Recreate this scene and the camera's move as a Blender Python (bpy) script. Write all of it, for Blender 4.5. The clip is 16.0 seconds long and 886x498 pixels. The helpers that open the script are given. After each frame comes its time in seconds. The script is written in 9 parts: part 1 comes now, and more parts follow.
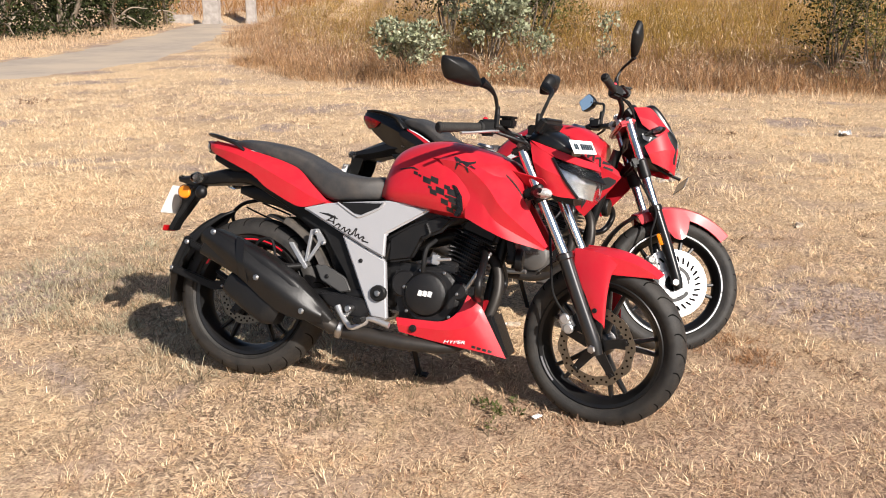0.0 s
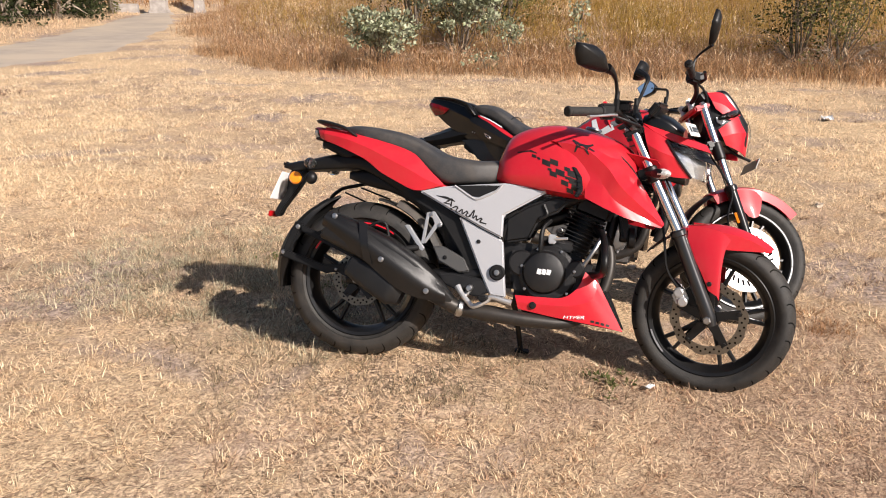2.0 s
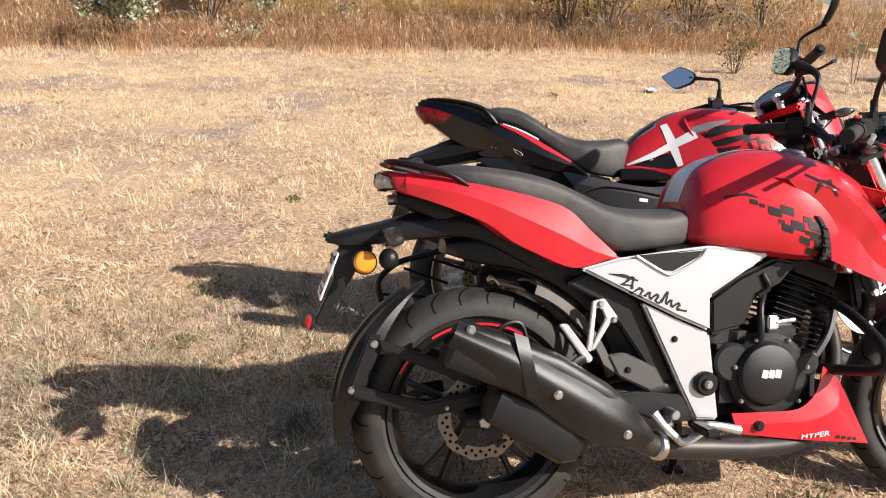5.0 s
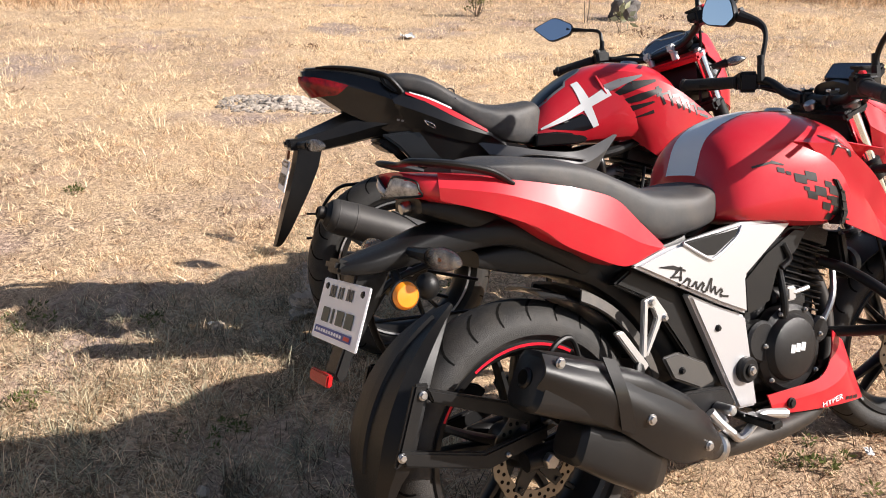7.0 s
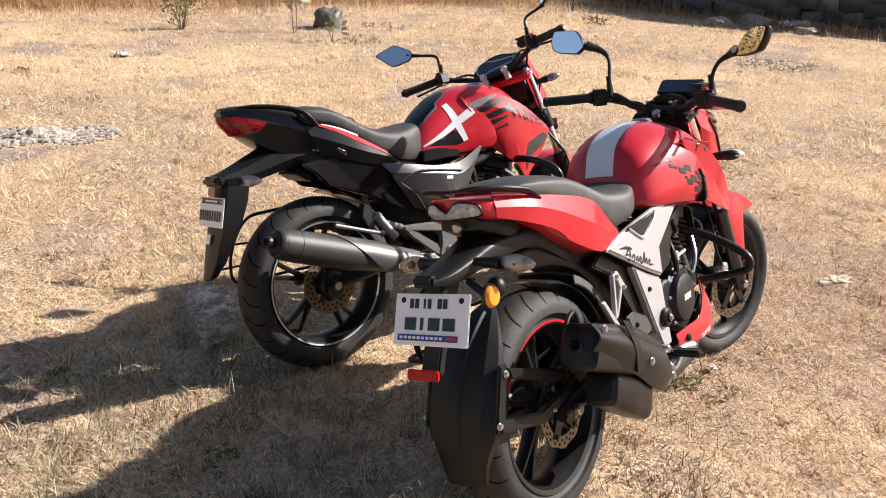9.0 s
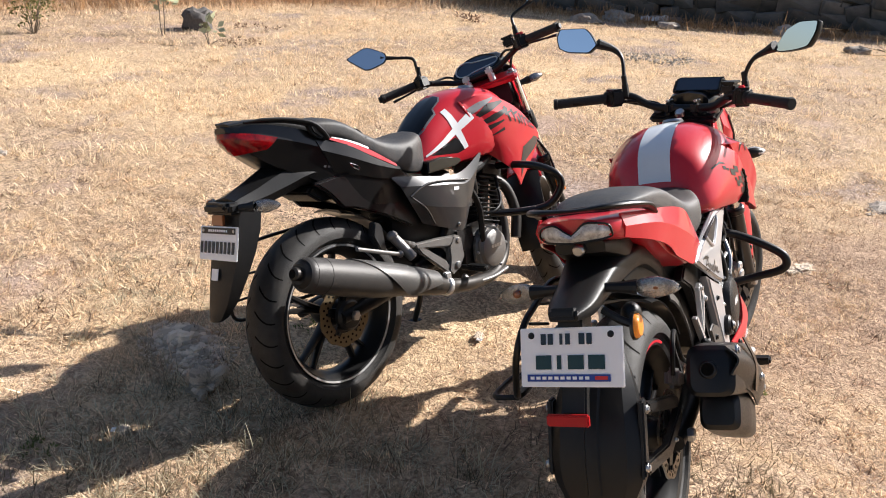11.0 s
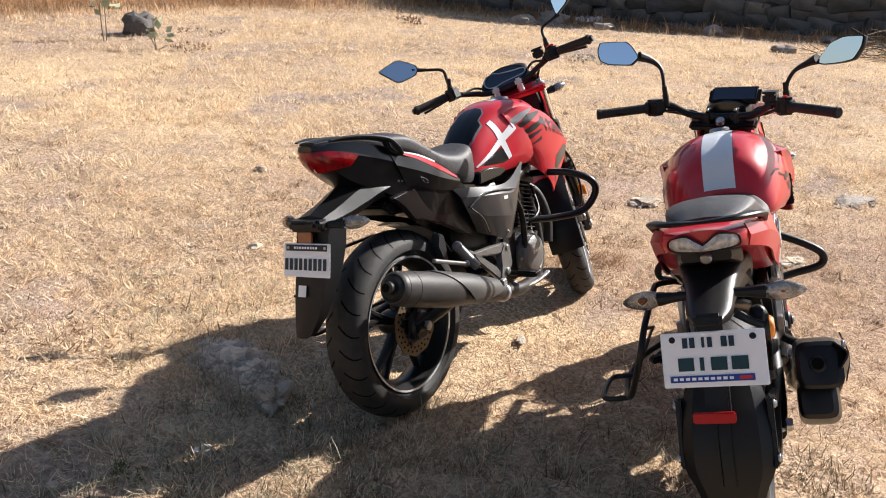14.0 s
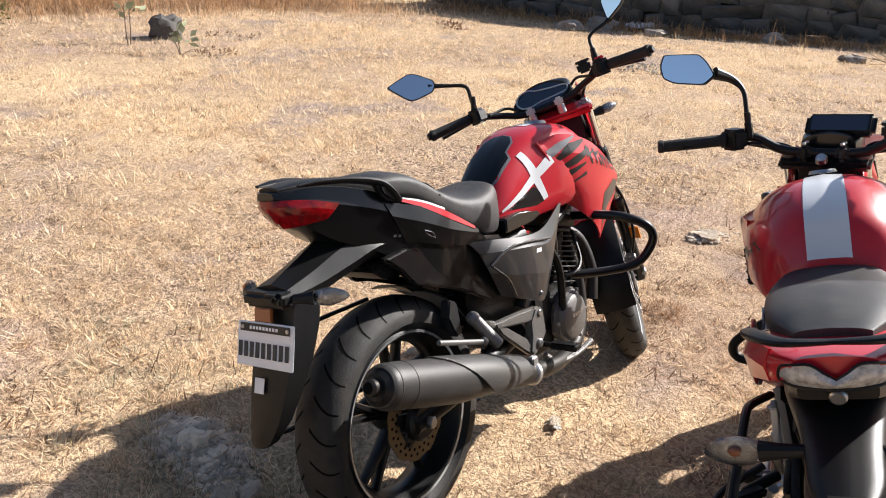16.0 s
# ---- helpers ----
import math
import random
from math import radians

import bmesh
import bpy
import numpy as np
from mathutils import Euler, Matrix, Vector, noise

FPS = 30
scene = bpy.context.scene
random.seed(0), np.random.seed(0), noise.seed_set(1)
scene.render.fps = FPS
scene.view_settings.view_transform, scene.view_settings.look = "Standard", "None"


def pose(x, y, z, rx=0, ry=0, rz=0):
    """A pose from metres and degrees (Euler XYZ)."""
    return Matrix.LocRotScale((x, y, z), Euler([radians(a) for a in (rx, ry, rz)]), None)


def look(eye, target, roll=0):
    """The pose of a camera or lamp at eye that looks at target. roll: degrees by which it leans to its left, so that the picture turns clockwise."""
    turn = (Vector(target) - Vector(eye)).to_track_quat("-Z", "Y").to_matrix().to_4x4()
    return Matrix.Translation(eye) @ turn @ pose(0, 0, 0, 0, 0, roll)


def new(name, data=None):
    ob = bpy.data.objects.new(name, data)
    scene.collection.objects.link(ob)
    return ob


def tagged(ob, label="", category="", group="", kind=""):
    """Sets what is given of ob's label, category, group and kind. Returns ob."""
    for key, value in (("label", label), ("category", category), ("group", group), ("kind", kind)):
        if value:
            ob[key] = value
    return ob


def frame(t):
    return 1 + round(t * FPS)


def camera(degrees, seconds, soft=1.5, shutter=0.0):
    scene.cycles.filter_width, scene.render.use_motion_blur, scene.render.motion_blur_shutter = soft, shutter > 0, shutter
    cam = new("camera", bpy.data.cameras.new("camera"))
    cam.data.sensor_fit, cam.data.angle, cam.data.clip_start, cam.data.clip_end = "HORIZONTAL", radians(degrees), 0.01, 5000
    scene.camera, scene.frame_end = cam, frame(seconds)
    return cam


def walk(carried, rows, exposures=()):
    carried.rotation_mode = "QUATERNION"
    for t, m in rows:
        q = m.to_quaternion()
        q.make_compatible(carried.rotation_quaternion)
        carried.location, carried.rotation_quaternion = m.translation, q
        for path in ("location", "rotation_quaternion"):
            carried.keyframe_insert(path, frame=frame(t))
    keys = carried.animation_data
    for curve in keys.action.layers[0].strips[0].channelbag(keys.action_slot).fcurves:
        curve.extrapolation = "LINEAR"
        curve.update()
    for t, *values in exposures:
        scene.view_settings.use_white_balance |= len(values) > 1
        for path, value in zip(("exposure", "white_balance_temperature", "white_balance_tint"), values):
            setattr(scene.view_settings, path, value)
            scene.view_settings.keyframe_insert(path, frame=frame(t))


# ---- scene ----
from mathutils.bvhtree import BVHTree
cam = camera(56.0, 16.0, soft=1.0)
PATH = [
    (0, (-0.058, 0.387, 1.428), (-0.077, 2.308, 0.874), 0.1),
    (0.5, (-0.062, 0.203, 1.38), (-0.005, 2.122, 0.821), 0.2),
    (1, (-0.215, 0.12, 1.446), (-0.083, 2.032, 0.874), 0.2),
    (1.5, (-0.498, 0.166, 1.458), (-0.369, 2.078, 0.886), 0.2),
    (2, (-0.705, 0.282, 1.424), (-0.59, 2.193, 0.848), 0.2),
    (2.5, (-0.802, 0.601, 1.446), (-0.692, 2.508, 0.856), 0.1),
    (3, (-0.914, 0.792, 1.444), (-0.785, 2.697, 0.851), 0.2),
    (3.5, (-1.19, 0.996, 1.433), (-0.975, 2.893, 0.838), 0.4),
    (4, (-1.376, 1.212, 1.405), (-0.941, 3.071, 0.81), 0.8),
    (4.2, (-1.427, 1.353, 1.387), (-0.928, 3.195, 0.788), 0.9),
    (6.3, (-1.881, 2.291, 1.409), (-0.838, 3.83, 0.672), 1.5),
    (6.5, (-1.866, 2.347, 1.417), (-0.799, 3.863, 0.668), 1.5),
    (7, (-1.989, 2.546, 1.372), (-0.692, 3.875, 0.629), 1.9),
    (7.5, (-2.254, 2.643, 1.417), (-0.911, 3.931, 0.684), 2.0),
    (8, (-2.451, 2.632, 1.418), (-1.052, 3.86, 0.686), 2.3),
    (8.5, (-2.65, 2.752, 1.483), (-1.074, 3.752, 0.763), 2.7),
    (8.7, (-2.714, 2.863, 1.5), (-1.049, 3.71, 0.785), 2.6),
    (10.8, (-2.572, 3.606, 1.413), (-0.749, 4.028, 0.707), 3.1),
    (11, (-2.656, 3.647, 1.447), (-0.818, 4.01, 0.748), 3.1),
    (11.5, (-2.935, 3.662, 1.435), (-1.083, 3.96, 0.741), 3.1),
    (12, (-3.061, 3.742, 1.457), (-1.195, 3.942, 0.766), 3.1),
    (12.5, (-3.164, 3.993, 1.42), (-1.285, 4.014, 0.736), 3.4),
    (13, (-3.199, 4.111, 1.47), (-1.319, 4.078, 0.789), 3.5),
    (13.5, (-3.022, 4.108, 1.464), (-1.143, 4.17, 0.78), 3.3),
    (14, (-2.796, 4.118, 1.483), (-0.927, 4.286, 0.791), 3.3),
    (14.5, (-2.637, 4.263, 1.518), (-0.772, 4.461, 0.824), 3.4),
    (15, (-2.528, 4.349, 1.469), (-0.654, 4.517, 0.791), 3.8),
    (15.5, (-2.366, 4.274, 1.424), (-0.491, 4.41, 0.743), 3.9),
    (16, (-2.133, 4.111, 1.43), (-0.274, 4.381, 0.743), 3.4),
]
walk(cam, [(t, look(eye, target, roll)) for t, eye, target, roll in PATH],
     exposures=[(0.0, 0.57, 6520, 12.5), (1.5, 0.52, 6600, 14.5), (2.5, 0.53, 6600, 14.5), (4.0, 0.68, 6560, 14), (6.5, 0.83, 6470, 13.5), (7.5, 0.87, 6440, 13.5), (8.5, 0.89, 6420, 13.5), (11.0, 0.92, 6230, 12), (16.0, 0.90, 6230, 12)])

# ---- light ----
SUN = Vector((0.515, -0.648, 0.560)).normalized()
world = bpy.data.worlds.new("sky")
scene.world = world
world.use_nodes = True
wn = world.node_tree.nodes
sky = wn.new("ShaderNodeTexSky")
sky.sky_type = "NISHITA"
sky.sun_disc = False
sky.sun_elevation = math.asin(SUN.z)
sky.sun_rotation = math.atan2(SUN.x, SUN.y)
sky.air_density, sky.dust_density, sky.ozone_density = 1.0, 1.6, 1.2
wn["Background"].inputs["Strength"].default_value = 0.058
world.node_tree.links.new(sky.outputs[0], wn["Background"].inputs["Color"])
sun = new("sun", bpy.data.lights.new("sun", "SUN"))
sun.data.energy, sun.data.angle, sun.data.color = 5.0, radians(0.55), (1.0, 0.95, 0.87)
sun.matrix_world = look(SUN * 50, (0, 0, 0))


# ---- materials ----
def material(name, colour, rough=0.5, metal=0.0, second=None, scale=30.0, amount=0.5, bump=0.0, bump_scale=200.0,
             coat=0.0, dust=0.0, island=0.0, obj=0.0, spec=0.5, stretch=(1, 1, 1), coarse=None, coarse_scale=1.2, trans=0.0, ior=1.45, sub=0.0):
    """A procedural surface: base colour, a second colour in noise, coarse variation, dust, grain in relief, random tint per island or per object."""
    m = bpy.data.materials.new(name)
    m.use_nodes = True
    t, n = m.node_tree, m.node_tree.nodes
    b = n["Principled BSDF"]
    b.inputs["Roughness"].default_value, b.inputs["Metallic"].default_value = rough, metal
    b.inputs["Coat Weight"].default_value, b.inputs["Coat Roughness"].default_value = coat, 0.06
    b.inputs["Specular IOR Level"].default_value = spec
    b.inputs["Transmission Weight"].default_value, b.inputs["IOR"].default_value = trans, ior
    co = n.new("ShaderNodeTexCoord").outputs["Object"]
    mp = n.new("ShaderNodeMapping")
    mp.inputs["Scale"].default_value = stretch
    t.links.new(co, mp.inputs[0])

    def noise_at(s, detail=4.0, rough_=0.6):
        x = n.new("ShaderNodeTexNoise")
        x.inputs["Scale"].default_value, x.inputs["Detail"].default_value, x.inputs["Roughness"].default_value = s, detail, rough_
        t.links.new(mp.outputs[0], x.inputs["Vector"])
        return x.outputs["Fac"]

    def ramp(sock, lo, hi):
        r = n.new("ShaderNodeMapRange")
        r.inputs["From Min"].default_value, r.inputs["From Max"].default_value = lo, hi
        t.links.new(sock, r.inputs["Value"])
        return r.outputs[0]

    def mix(fac, a, c, mode="MIX"):
        x = n.new("ShaderNodeMix")
        x.data_type, x.blend_type = "RGBA", mode
        for k, v in ((0, fac), (6, a), (7, c)):
            if hasattr(v, "is_linked"):
                t.links.new(v, x.inputs[k])
            else:
                x.inputs[k].default_value = v if k == 0 else (*v, 1)
        return x.outputs[2]

    base = n.new("ShaderNodeRGB")
    base.outputs[0].default_value = (*colour, 1)
    col = base.outputs[0]
    if second:
        f = n.new("ShaderNodeMath")
        f.operation = "MULTIPLY"
        f.inputs[1].default_value = amount
        t.links.new(ramp(noise_at(scale), 0.35, 0.65), f.inputs[0])
        col = mix(f.outputs[0], col, second)
    if coarse:
        col = mix(ramp(noise_at(coarse_scale, 3.0), 0.42, 0.62), col, coarse)
    for amt, out in ((island, "geo"), (obj, "ob")):
        if amt:
            src = n.new("ShaderNodeNewGeometry").outputs["Random Per Island"] if out == "geo" else n.new("ShaderNodeObjectInfo").outputs["Random"]
            v = n.new("ShaderNodeMapRange")
            v.inputs["To Min"].default_value, v.inputs["To Max"].default_value = 1 - amt, 1 + amt
            t.links.new(src, v.inputs["Value"])
            h = n.new("ShaderNodeHueSaturation")
            t.links.new(v.outputs[0], h.inputs["Value"])
            t.links.new(col, h.inputs["Color"])
            col = h.outputs[0]
    if dust:
        f = n.new("ShaderNodeMath")
        f.operation = "MULTIPLY"
        f.inputs[1].default_value = dust
        t.links.new(ramp(noise_at(14.0, 6.0, 0.7), 0.38, 0.72), f.inputs[0])
        col = mix(f.outputs[0], col, (0.36, 0.29, 0.21))
        r = n.new("ShaderNodeMapRange")
        r.inputs["To Min"].default_value, r.inputs["To Max"].default_value = rough, min(1, rough + 0.35)
        t.links.new(f.outputs[0], r.inputs["Value"])
        t.links.new(r.outputs[0], b.inputs["Roughness"])
    if bump:
        bp = n.new("ShaderNodeBump")
        bp.inputs["Strength"].default_value, bp.inputs["Distance"].default_value = bump, 0.004
        t.links.new(noise_at(bump_scale, 5.0), bp.inputs["Height"])
        t.links.new(bp.outputs[0], b.inputs["Normal"])
    if sub:
        b.inputs["Subsurface Weight"].default_value = sub
    t.links.new(col, b.inputs["Base Color"])
    return m


RED = material("red_paint", (0.54, 0.014, 0.027), 0.38, second=(0.47, 0.011, 0.021), scale=4, amount=0.5, coat=0.65, dust=0.04, spec=0.25)
RED_MATTE = material("red_reflective", (0.42, 0.006, 0.008), 0.35, coat=0.1, spec=0.3, bump=0.2, bump_scale=500)
RED_TAPE = material("red_rim_tape", (0.75, 0.02, 0.04), 0.35)
WHITE_PAINT = material("white_decal", (0.78, 0.79, 0.80), 0.3, coat=0.5, dust=0.06)
SILVER = material("silver_paint", (0.53, 0.53, 0.545), 0.36, metal=0.40, coat=0.5, dust=0.04, second=(0.42, 0.42, 0.44), scale=500)
GREY_METALLIC = material("dark_grey_metallic_paint", (0.050, 0.050, 0.052), 0.34, metal=0.4, coat=0.5, dust=0.025, spec=0.5, second=(0.036, 0.036, 0.038), scale=400)
BLACK_GLOSS = material("black_gloss_paint", (0.006, 0.006, 0.0065), 0.28, coat=0.35, dust=0.010, spec=0.35)
BLACK_PLASTIC = material("black_moulded_plastic", (0.007, 0.007, 0.0075), 0.40, dust=0.012, bump=0.12, bump_scale=900, spec=0.35)
BLACK_DECAL = material("black_decal", (0.012, 0.011, 0.012), 0.35, dust=0.05)
GREY_DECAL = material("grey_decal", (0.20, 0.20, 0.21), 0.35, dust=0.05)
SEAT = material("black_seat_vinyl", (0.036, 0.036, 0.038), 0.50, dust=0.12, spec=0.55, bump=0.25, bump_scale=1100, second=(0.026, 0.026, 0.027), scale=9)
RUBBER = material("dusty_tyre_rubber", (0.013, 0.0125, 0.012), 0.60, second=(0.032, 0.029, 0.027), scale=22, amount=0.6, dust=0.05, bump=0.4, bump_scale=400)
GROOVE = material("tyre_groove_rubber", (0.004, 0.004, 0.004), 0.95, dust=0.02, spec=0.1)
GRIP = material("black_grip_rubber", (0.016, 0.016, 0.016), 0.7, bump=0.6, bump_scale=600, dust=0.06)
ALLOY_BLACK = material("black_cast_alloy", (0.006, 0.006, 0.0065), 0.36, dust=0.018, bump=0.05, bump_scale=300)
ENGINE = material("black_engine_casting", (0.008, 0.008, 0.009), 0.38, metal=0.1, dust=0.02, bump=0.3, bump_scale=500)
ENGINE_GREY = material("grey_engine_casting", (0.20, 0.195, 0.19), 0.40, metal=0.6, dust=0.12, bump=0.3, bump_scale=450)
EXHAUST = material("satin_black_exhaust", (0.007, 0.007, 0.0075), 0.36, metal=0.0, dust=0.012, spec=0.45, bump=0.15, bump_scale=700)
EXHAUST_MATT = material("matt_grey_exhaust", (0.042, 0.040, 0.039), 0.46, metal=0.2, dust=0.04, bump=0.15, bump_scale=700)
EXHAUST_GREY = material("grey_heat_shield", (0.11, 0.108, 0.105), 0.36, metal=0.5, dust=0.04, bump=0.1, bump_scale=500)
PIPE = material("burnt_exhaust_pipe", (0.022, 0.020, 0.019), 0.45, metal=0.4, second=(0.035, 0.03, 0.027), scale=18, dust=0.06)
CHROME = material("bright_chrome", (0.78, 0.78, 0.79), 0.12, metal=1.0, dust=0.05)
STEEL = material("brushed_steel", (0.55, 0.55, 0.55), 0.33, metal=1.0, second=(0.40, 0.39, 0.38), scale=60, dust=0.10)
ALU = material("cast_aluminium", (0.60, 0.60, 0.60), 0.38, metal=0.8, dust=0.12, bump=0.15, bump_scale=400)
FORK_BLACK = material("fork_lower_black", (0.028, 0.028, 0.030), 0.28, metal=0.45, coat=0.4, dust=0.02)
DISC = material("brake_disc_steel", (0.25, 0.215, 0.17), 0.36, metal=0.9, second=(0.16, 0.135, 0.105), scale=40)
DISC_WHITE = material("bright_brake_disc", (0.62, 0.62, 0.62), 0.38, metal=0.75, second=(0.48, 0.48, 0.48), scale=40)
DISC_BRONZE = material("bronze_brake_disc", (0.18, 0.135, 0.075), 0.45, metal=0.7, dust=0.1)
DUSTY_PLASTIC = material("dusty_plastic", (0.035, 0.033, 0.032), 0.5, dust=0.16, second=(0.085, 0.075, 0.065), scale=25, amount=0.6, spec=0.4, bump=0.15, bump_scale=600)
MIRROR = material("mirror_glass", (0.93, 0.95, 0.97), 0.015, metal=1.0)
AMBER = material("amber_reflector", (0.85, 0.26, 0.01), 0.28, coat=0.5, bump=0.3, bump_scale=600)
AMBER_DARK = material("dark_amber_reflector", (0.28, 0.08, 0.02), 0.3, coat=0.5)
TAIL_RED = material("red_tail_lens", (0.30, 0.004, 0.006), 0.12, coat=0.5, second=(0.07, 0.002, 0.003), scale=45, amount=0.9, spec=0.3)
LENS = material("clear_lens", (0.97, 0.98, 0.98), 0.03, trans=1.0, ior=1.25)
LENS_MILKY = material("indicator_lens", (0.74, 0.74, 0.72), 0.10, coat=0.8, second=(0.26, 0.25, 0.24), scale=85, amount=0.8, bump=0.4, bump_scale=200)
LENS_GREY = material("dull_clear_lens", (0.60, 0.59, 0.57), 0.12, coat=0.7, second=(0.22, 0.21, 0.20), scale=85, amount=0.8, bump=0.4, bump_scale=200)
REFLECTOR = material("lamp_reflector", (0.80, 0.81, 0.83), 0.20, metal=0.7, second=(0.50, 0.51, 0.53), scale=40, amount=0.6, bump=0.3, bump_scale=90)
LAMP_BOWL = material("dull_lamp_bowl", (0.40, 0.40, 0.41), 0.25, metal=0.8, second=(0.16, 0.16, 0.17), scale=60, amount=0.9, bump=0.5, bump_scale=140)
SCREEN = material("instrument_glass", (0.030, 0.045, 0.075), 0.06, coat=0.9)
PLATE_WHITE = material("white_number_plate", (0.95, 0.95, 0.96), 0.35, dust=0.02)
PLATE_INK = material("plate_ink", (0.015, 0.03, 0.045), 0.4)
PLATE_BLUE = material("plate_blue_strip", (0.02, 0.05, 0.28), 0.4)
PLATE_RED = material("plate_red_mark", (0.6, 0.03, 0.03), 0.4)
TEAL = material("printed_dark_teal", (0.012, 0.045, 0.05), 0.4)


# ---- shape helpers ----
def part(name, bm, mat, parent, label="", sharp=34.0):
    """Links a bmesh as one mesh object under a thing or a part."""
    me = bpy.data.meshes.new(name)
    bmesh.ops.recalc_face_normals(bm, faces=bm.faces)
    bm.to_mesh(me)
    bm.free()
    me.polygons.foreach_set("use_smooth", [True] * len(me.polygons))
    me.set_sharp_from_angle(angle=radians(sharp))
    me.materials.append(mat)
    ob = new(name, me)
    if parent is not None:
        ob.parent = parent
    if label:
        ob["label"] = label
    return ob


def spline(pts, n):
    """Catmull-Rom through the points, n steps a stretch."""
    p = [Vector(q) for q in pts]
    if len(p) < 3:
        return [p[0].lerp(p[-1], i / n) for i in range(n + 1)]
    e = [p[0] * 2 - p[1]] + p + [p[-1] * 2 - p[-2]]
    out = []
    for i in range(1, len(e) - 2):
        a, b, c, d = e[i - 1:i + 3]
        for k in range(n):
            t = k / n
            out.append(0.5 * ((2 * b) + (c - a) * t + (2 * a - 5 * b + 4 * c - d) * t * t + (3 * b - a - 3 * c + d) * t ** 3))
    return out + [p[-1]]


def skin(rings, cap=True, loop=False, closed=True):
    """Quads between rings of equal length."""
    bm = bmesh.new()
    vs = [[bm.verts.new(q) for q in r] for r in rings]
    m = len(vs[0])
    last = len(vs) if loop else len(vs) - 1
    for i in range(last):
        a, b = vs[i], vs[(i + 1) % len(vs)]
        for j in range(m if closed else m - 1):
            bm.faces.new((a[j], a[(j + 1) % m], b[(j + 1) % m], b[j]))
    if cap and not loop:
        for r in (vs[0], vs[-1]):
            bm.faces.new(r)
    return bm


def tube(pts, r, seg=10, steps=5, loop=False, flat=1.0, curve=True):
    """A round bar along a smooth line; r may be one radius per point; flat squeezes it in z."""
    p = spline(pts, steps) if curve else [Vector(q) for q in pts]
    if loop:
        p = spline([*pts, pts[0], pts[1]], steps)[:len(pts) * steps]
    rs = [r] * len(p) if not hasattr(r, "__len__") else [float(np.interp(i / (len(p) - 1), np.linspace(0, 1, len(r)), r)) for i in range(len(p))]
    rings, side = [], None
    for i, q in enumerate(p):
        d = (p[min(i + 1, len(p) - 1)] - p[max(i - 1, 0)]).normalized()
        if side is None:
            side = d.orthogonal().normalized()
            if flat != 1.0:
                side = d.cross(Vector((0, 0, 1))).normalized()
        side = (side - d * side.dot(d)).normalized()
        up = d.cross(side)
        rings.append([q + side * math.cos(a) * rs[i] + up * math.sin(a) * rs[i] * flat for a in np.linspace(0, 2 * math.pi, seg, endpoint=False)])
    return skin(rings, loop=loop)


def lathe(profile, centre=(0, 0, 0), seg=48, arc=(0, 360)):
    """Turns (radius, y) points round the y axis through centre; an open arc gives a sector."""
    c = Vector(centre)
    full = abs(arc[1] - arc[0]) >= 360
    ang = np.linspace(radians(arc[0]), radians(arc[1]), seg, endpoint=not full)
    rings = [[c + Vector((r * math.cos(a), y, r * math.sin(a))) for r, y in profile] for a in ang]
    return skin(rings, cap=not full, loop=full, closed=True)


def prism(outline, y0, y1, bevel=0.003, seg=2, rounded=0):
    """An (x, z) outline given thickness between y0 and y1, edges rounded."""
    pts = [Vector((x, 0, z)) for x, z in outline]
    if rounded:
        pts = spline([*pts, pts[0]], rounded)[:-1]
    bm = bmesh.new()
    a = [bm.verts.new((p.x, y0, p.z)) for p in pts]
    b = [bm.verts.new((p.x, y1, p.z)) for p in pts]
    bm.faces.new(a)
    bm.faces.new(b[::-1])
    for i in range(len(a)):
        j = (i + 1) % len(a)
        bm.faces.new((a[i], b[i], b[j], a[j]))
    bmesh.ops.recalc_face_normals(bm, faces=bm.faces)
    if bevel:
        es = [e for e in bm.edges if e.calc_face_angle(0) > 0.5]
        bmesh.ops.bevel(bm, geom=es, offset=bevel, segments=seg, affect="EDGES", clamp_overlap=True)
    return bm


def box(size, m=None, bevel=0.004, seg=2):
    bm = bmesh.new()
    bmesh.ops.create_cube(bm, size=1.0)
    bmesh.ops.scale(bm, vec=size, verts=bm.verts)
    if bevel:
        bmesh.ops.bevel(bm, geom=bm.edges[:], offset=bevel, segments=seg, affect="EDGES", clamp_overlap=True)
    if m is not None:
        bm.transform(m)
    return bm


def rod(a, b, r, seg=12, bevel=True):
    """A straight bar with chamfered ends."""
    a, b = Vector(a), Vector(b)
    d = (b - a).normalized()
    s = d.orthogonal().normalized()
    u = d.cross(s)
    c = min(r * 0.25, (b - a).length * 0.2) if bevel else 0
    st = [(a, r - c), (a + d * c, r), (b - d * c, r), (b, r - c)]
    return skin([[q + (s * math.cos(t) + u * math.sin(t)) * k for t in np.linspace(0, 2 * math.pi, seg, endpoint=False)] for q, k in st])


def joined(*bms):
    out = bms[0]
    for b in bms[1:]:
        me = bpy.data.meshes.new("tmp")
        b.to_mesh(me)
        b.free()
        out.from_mesh(me)
        bpy.data.meshes.remove(me)
    return out


def hull(sections, nx=4, nr=4, cap=True):
    """A body symmetric about y = 0: sections of (x, half outline from the top middle to the bottom middle), splined both ways."""
    rows = []
    for x, half in sections:
        h = spline([(x, y, z) for y, z in half], nr)
        rows.append(h + [Vector((q.x, -q.y, q.z)) for q in h[-2:0:-1]])
    cols = list(zip(*rows))
    fine = [spline(c, nx) for c in cols]
    return skin(list(zip(*fine)), cap=cap)


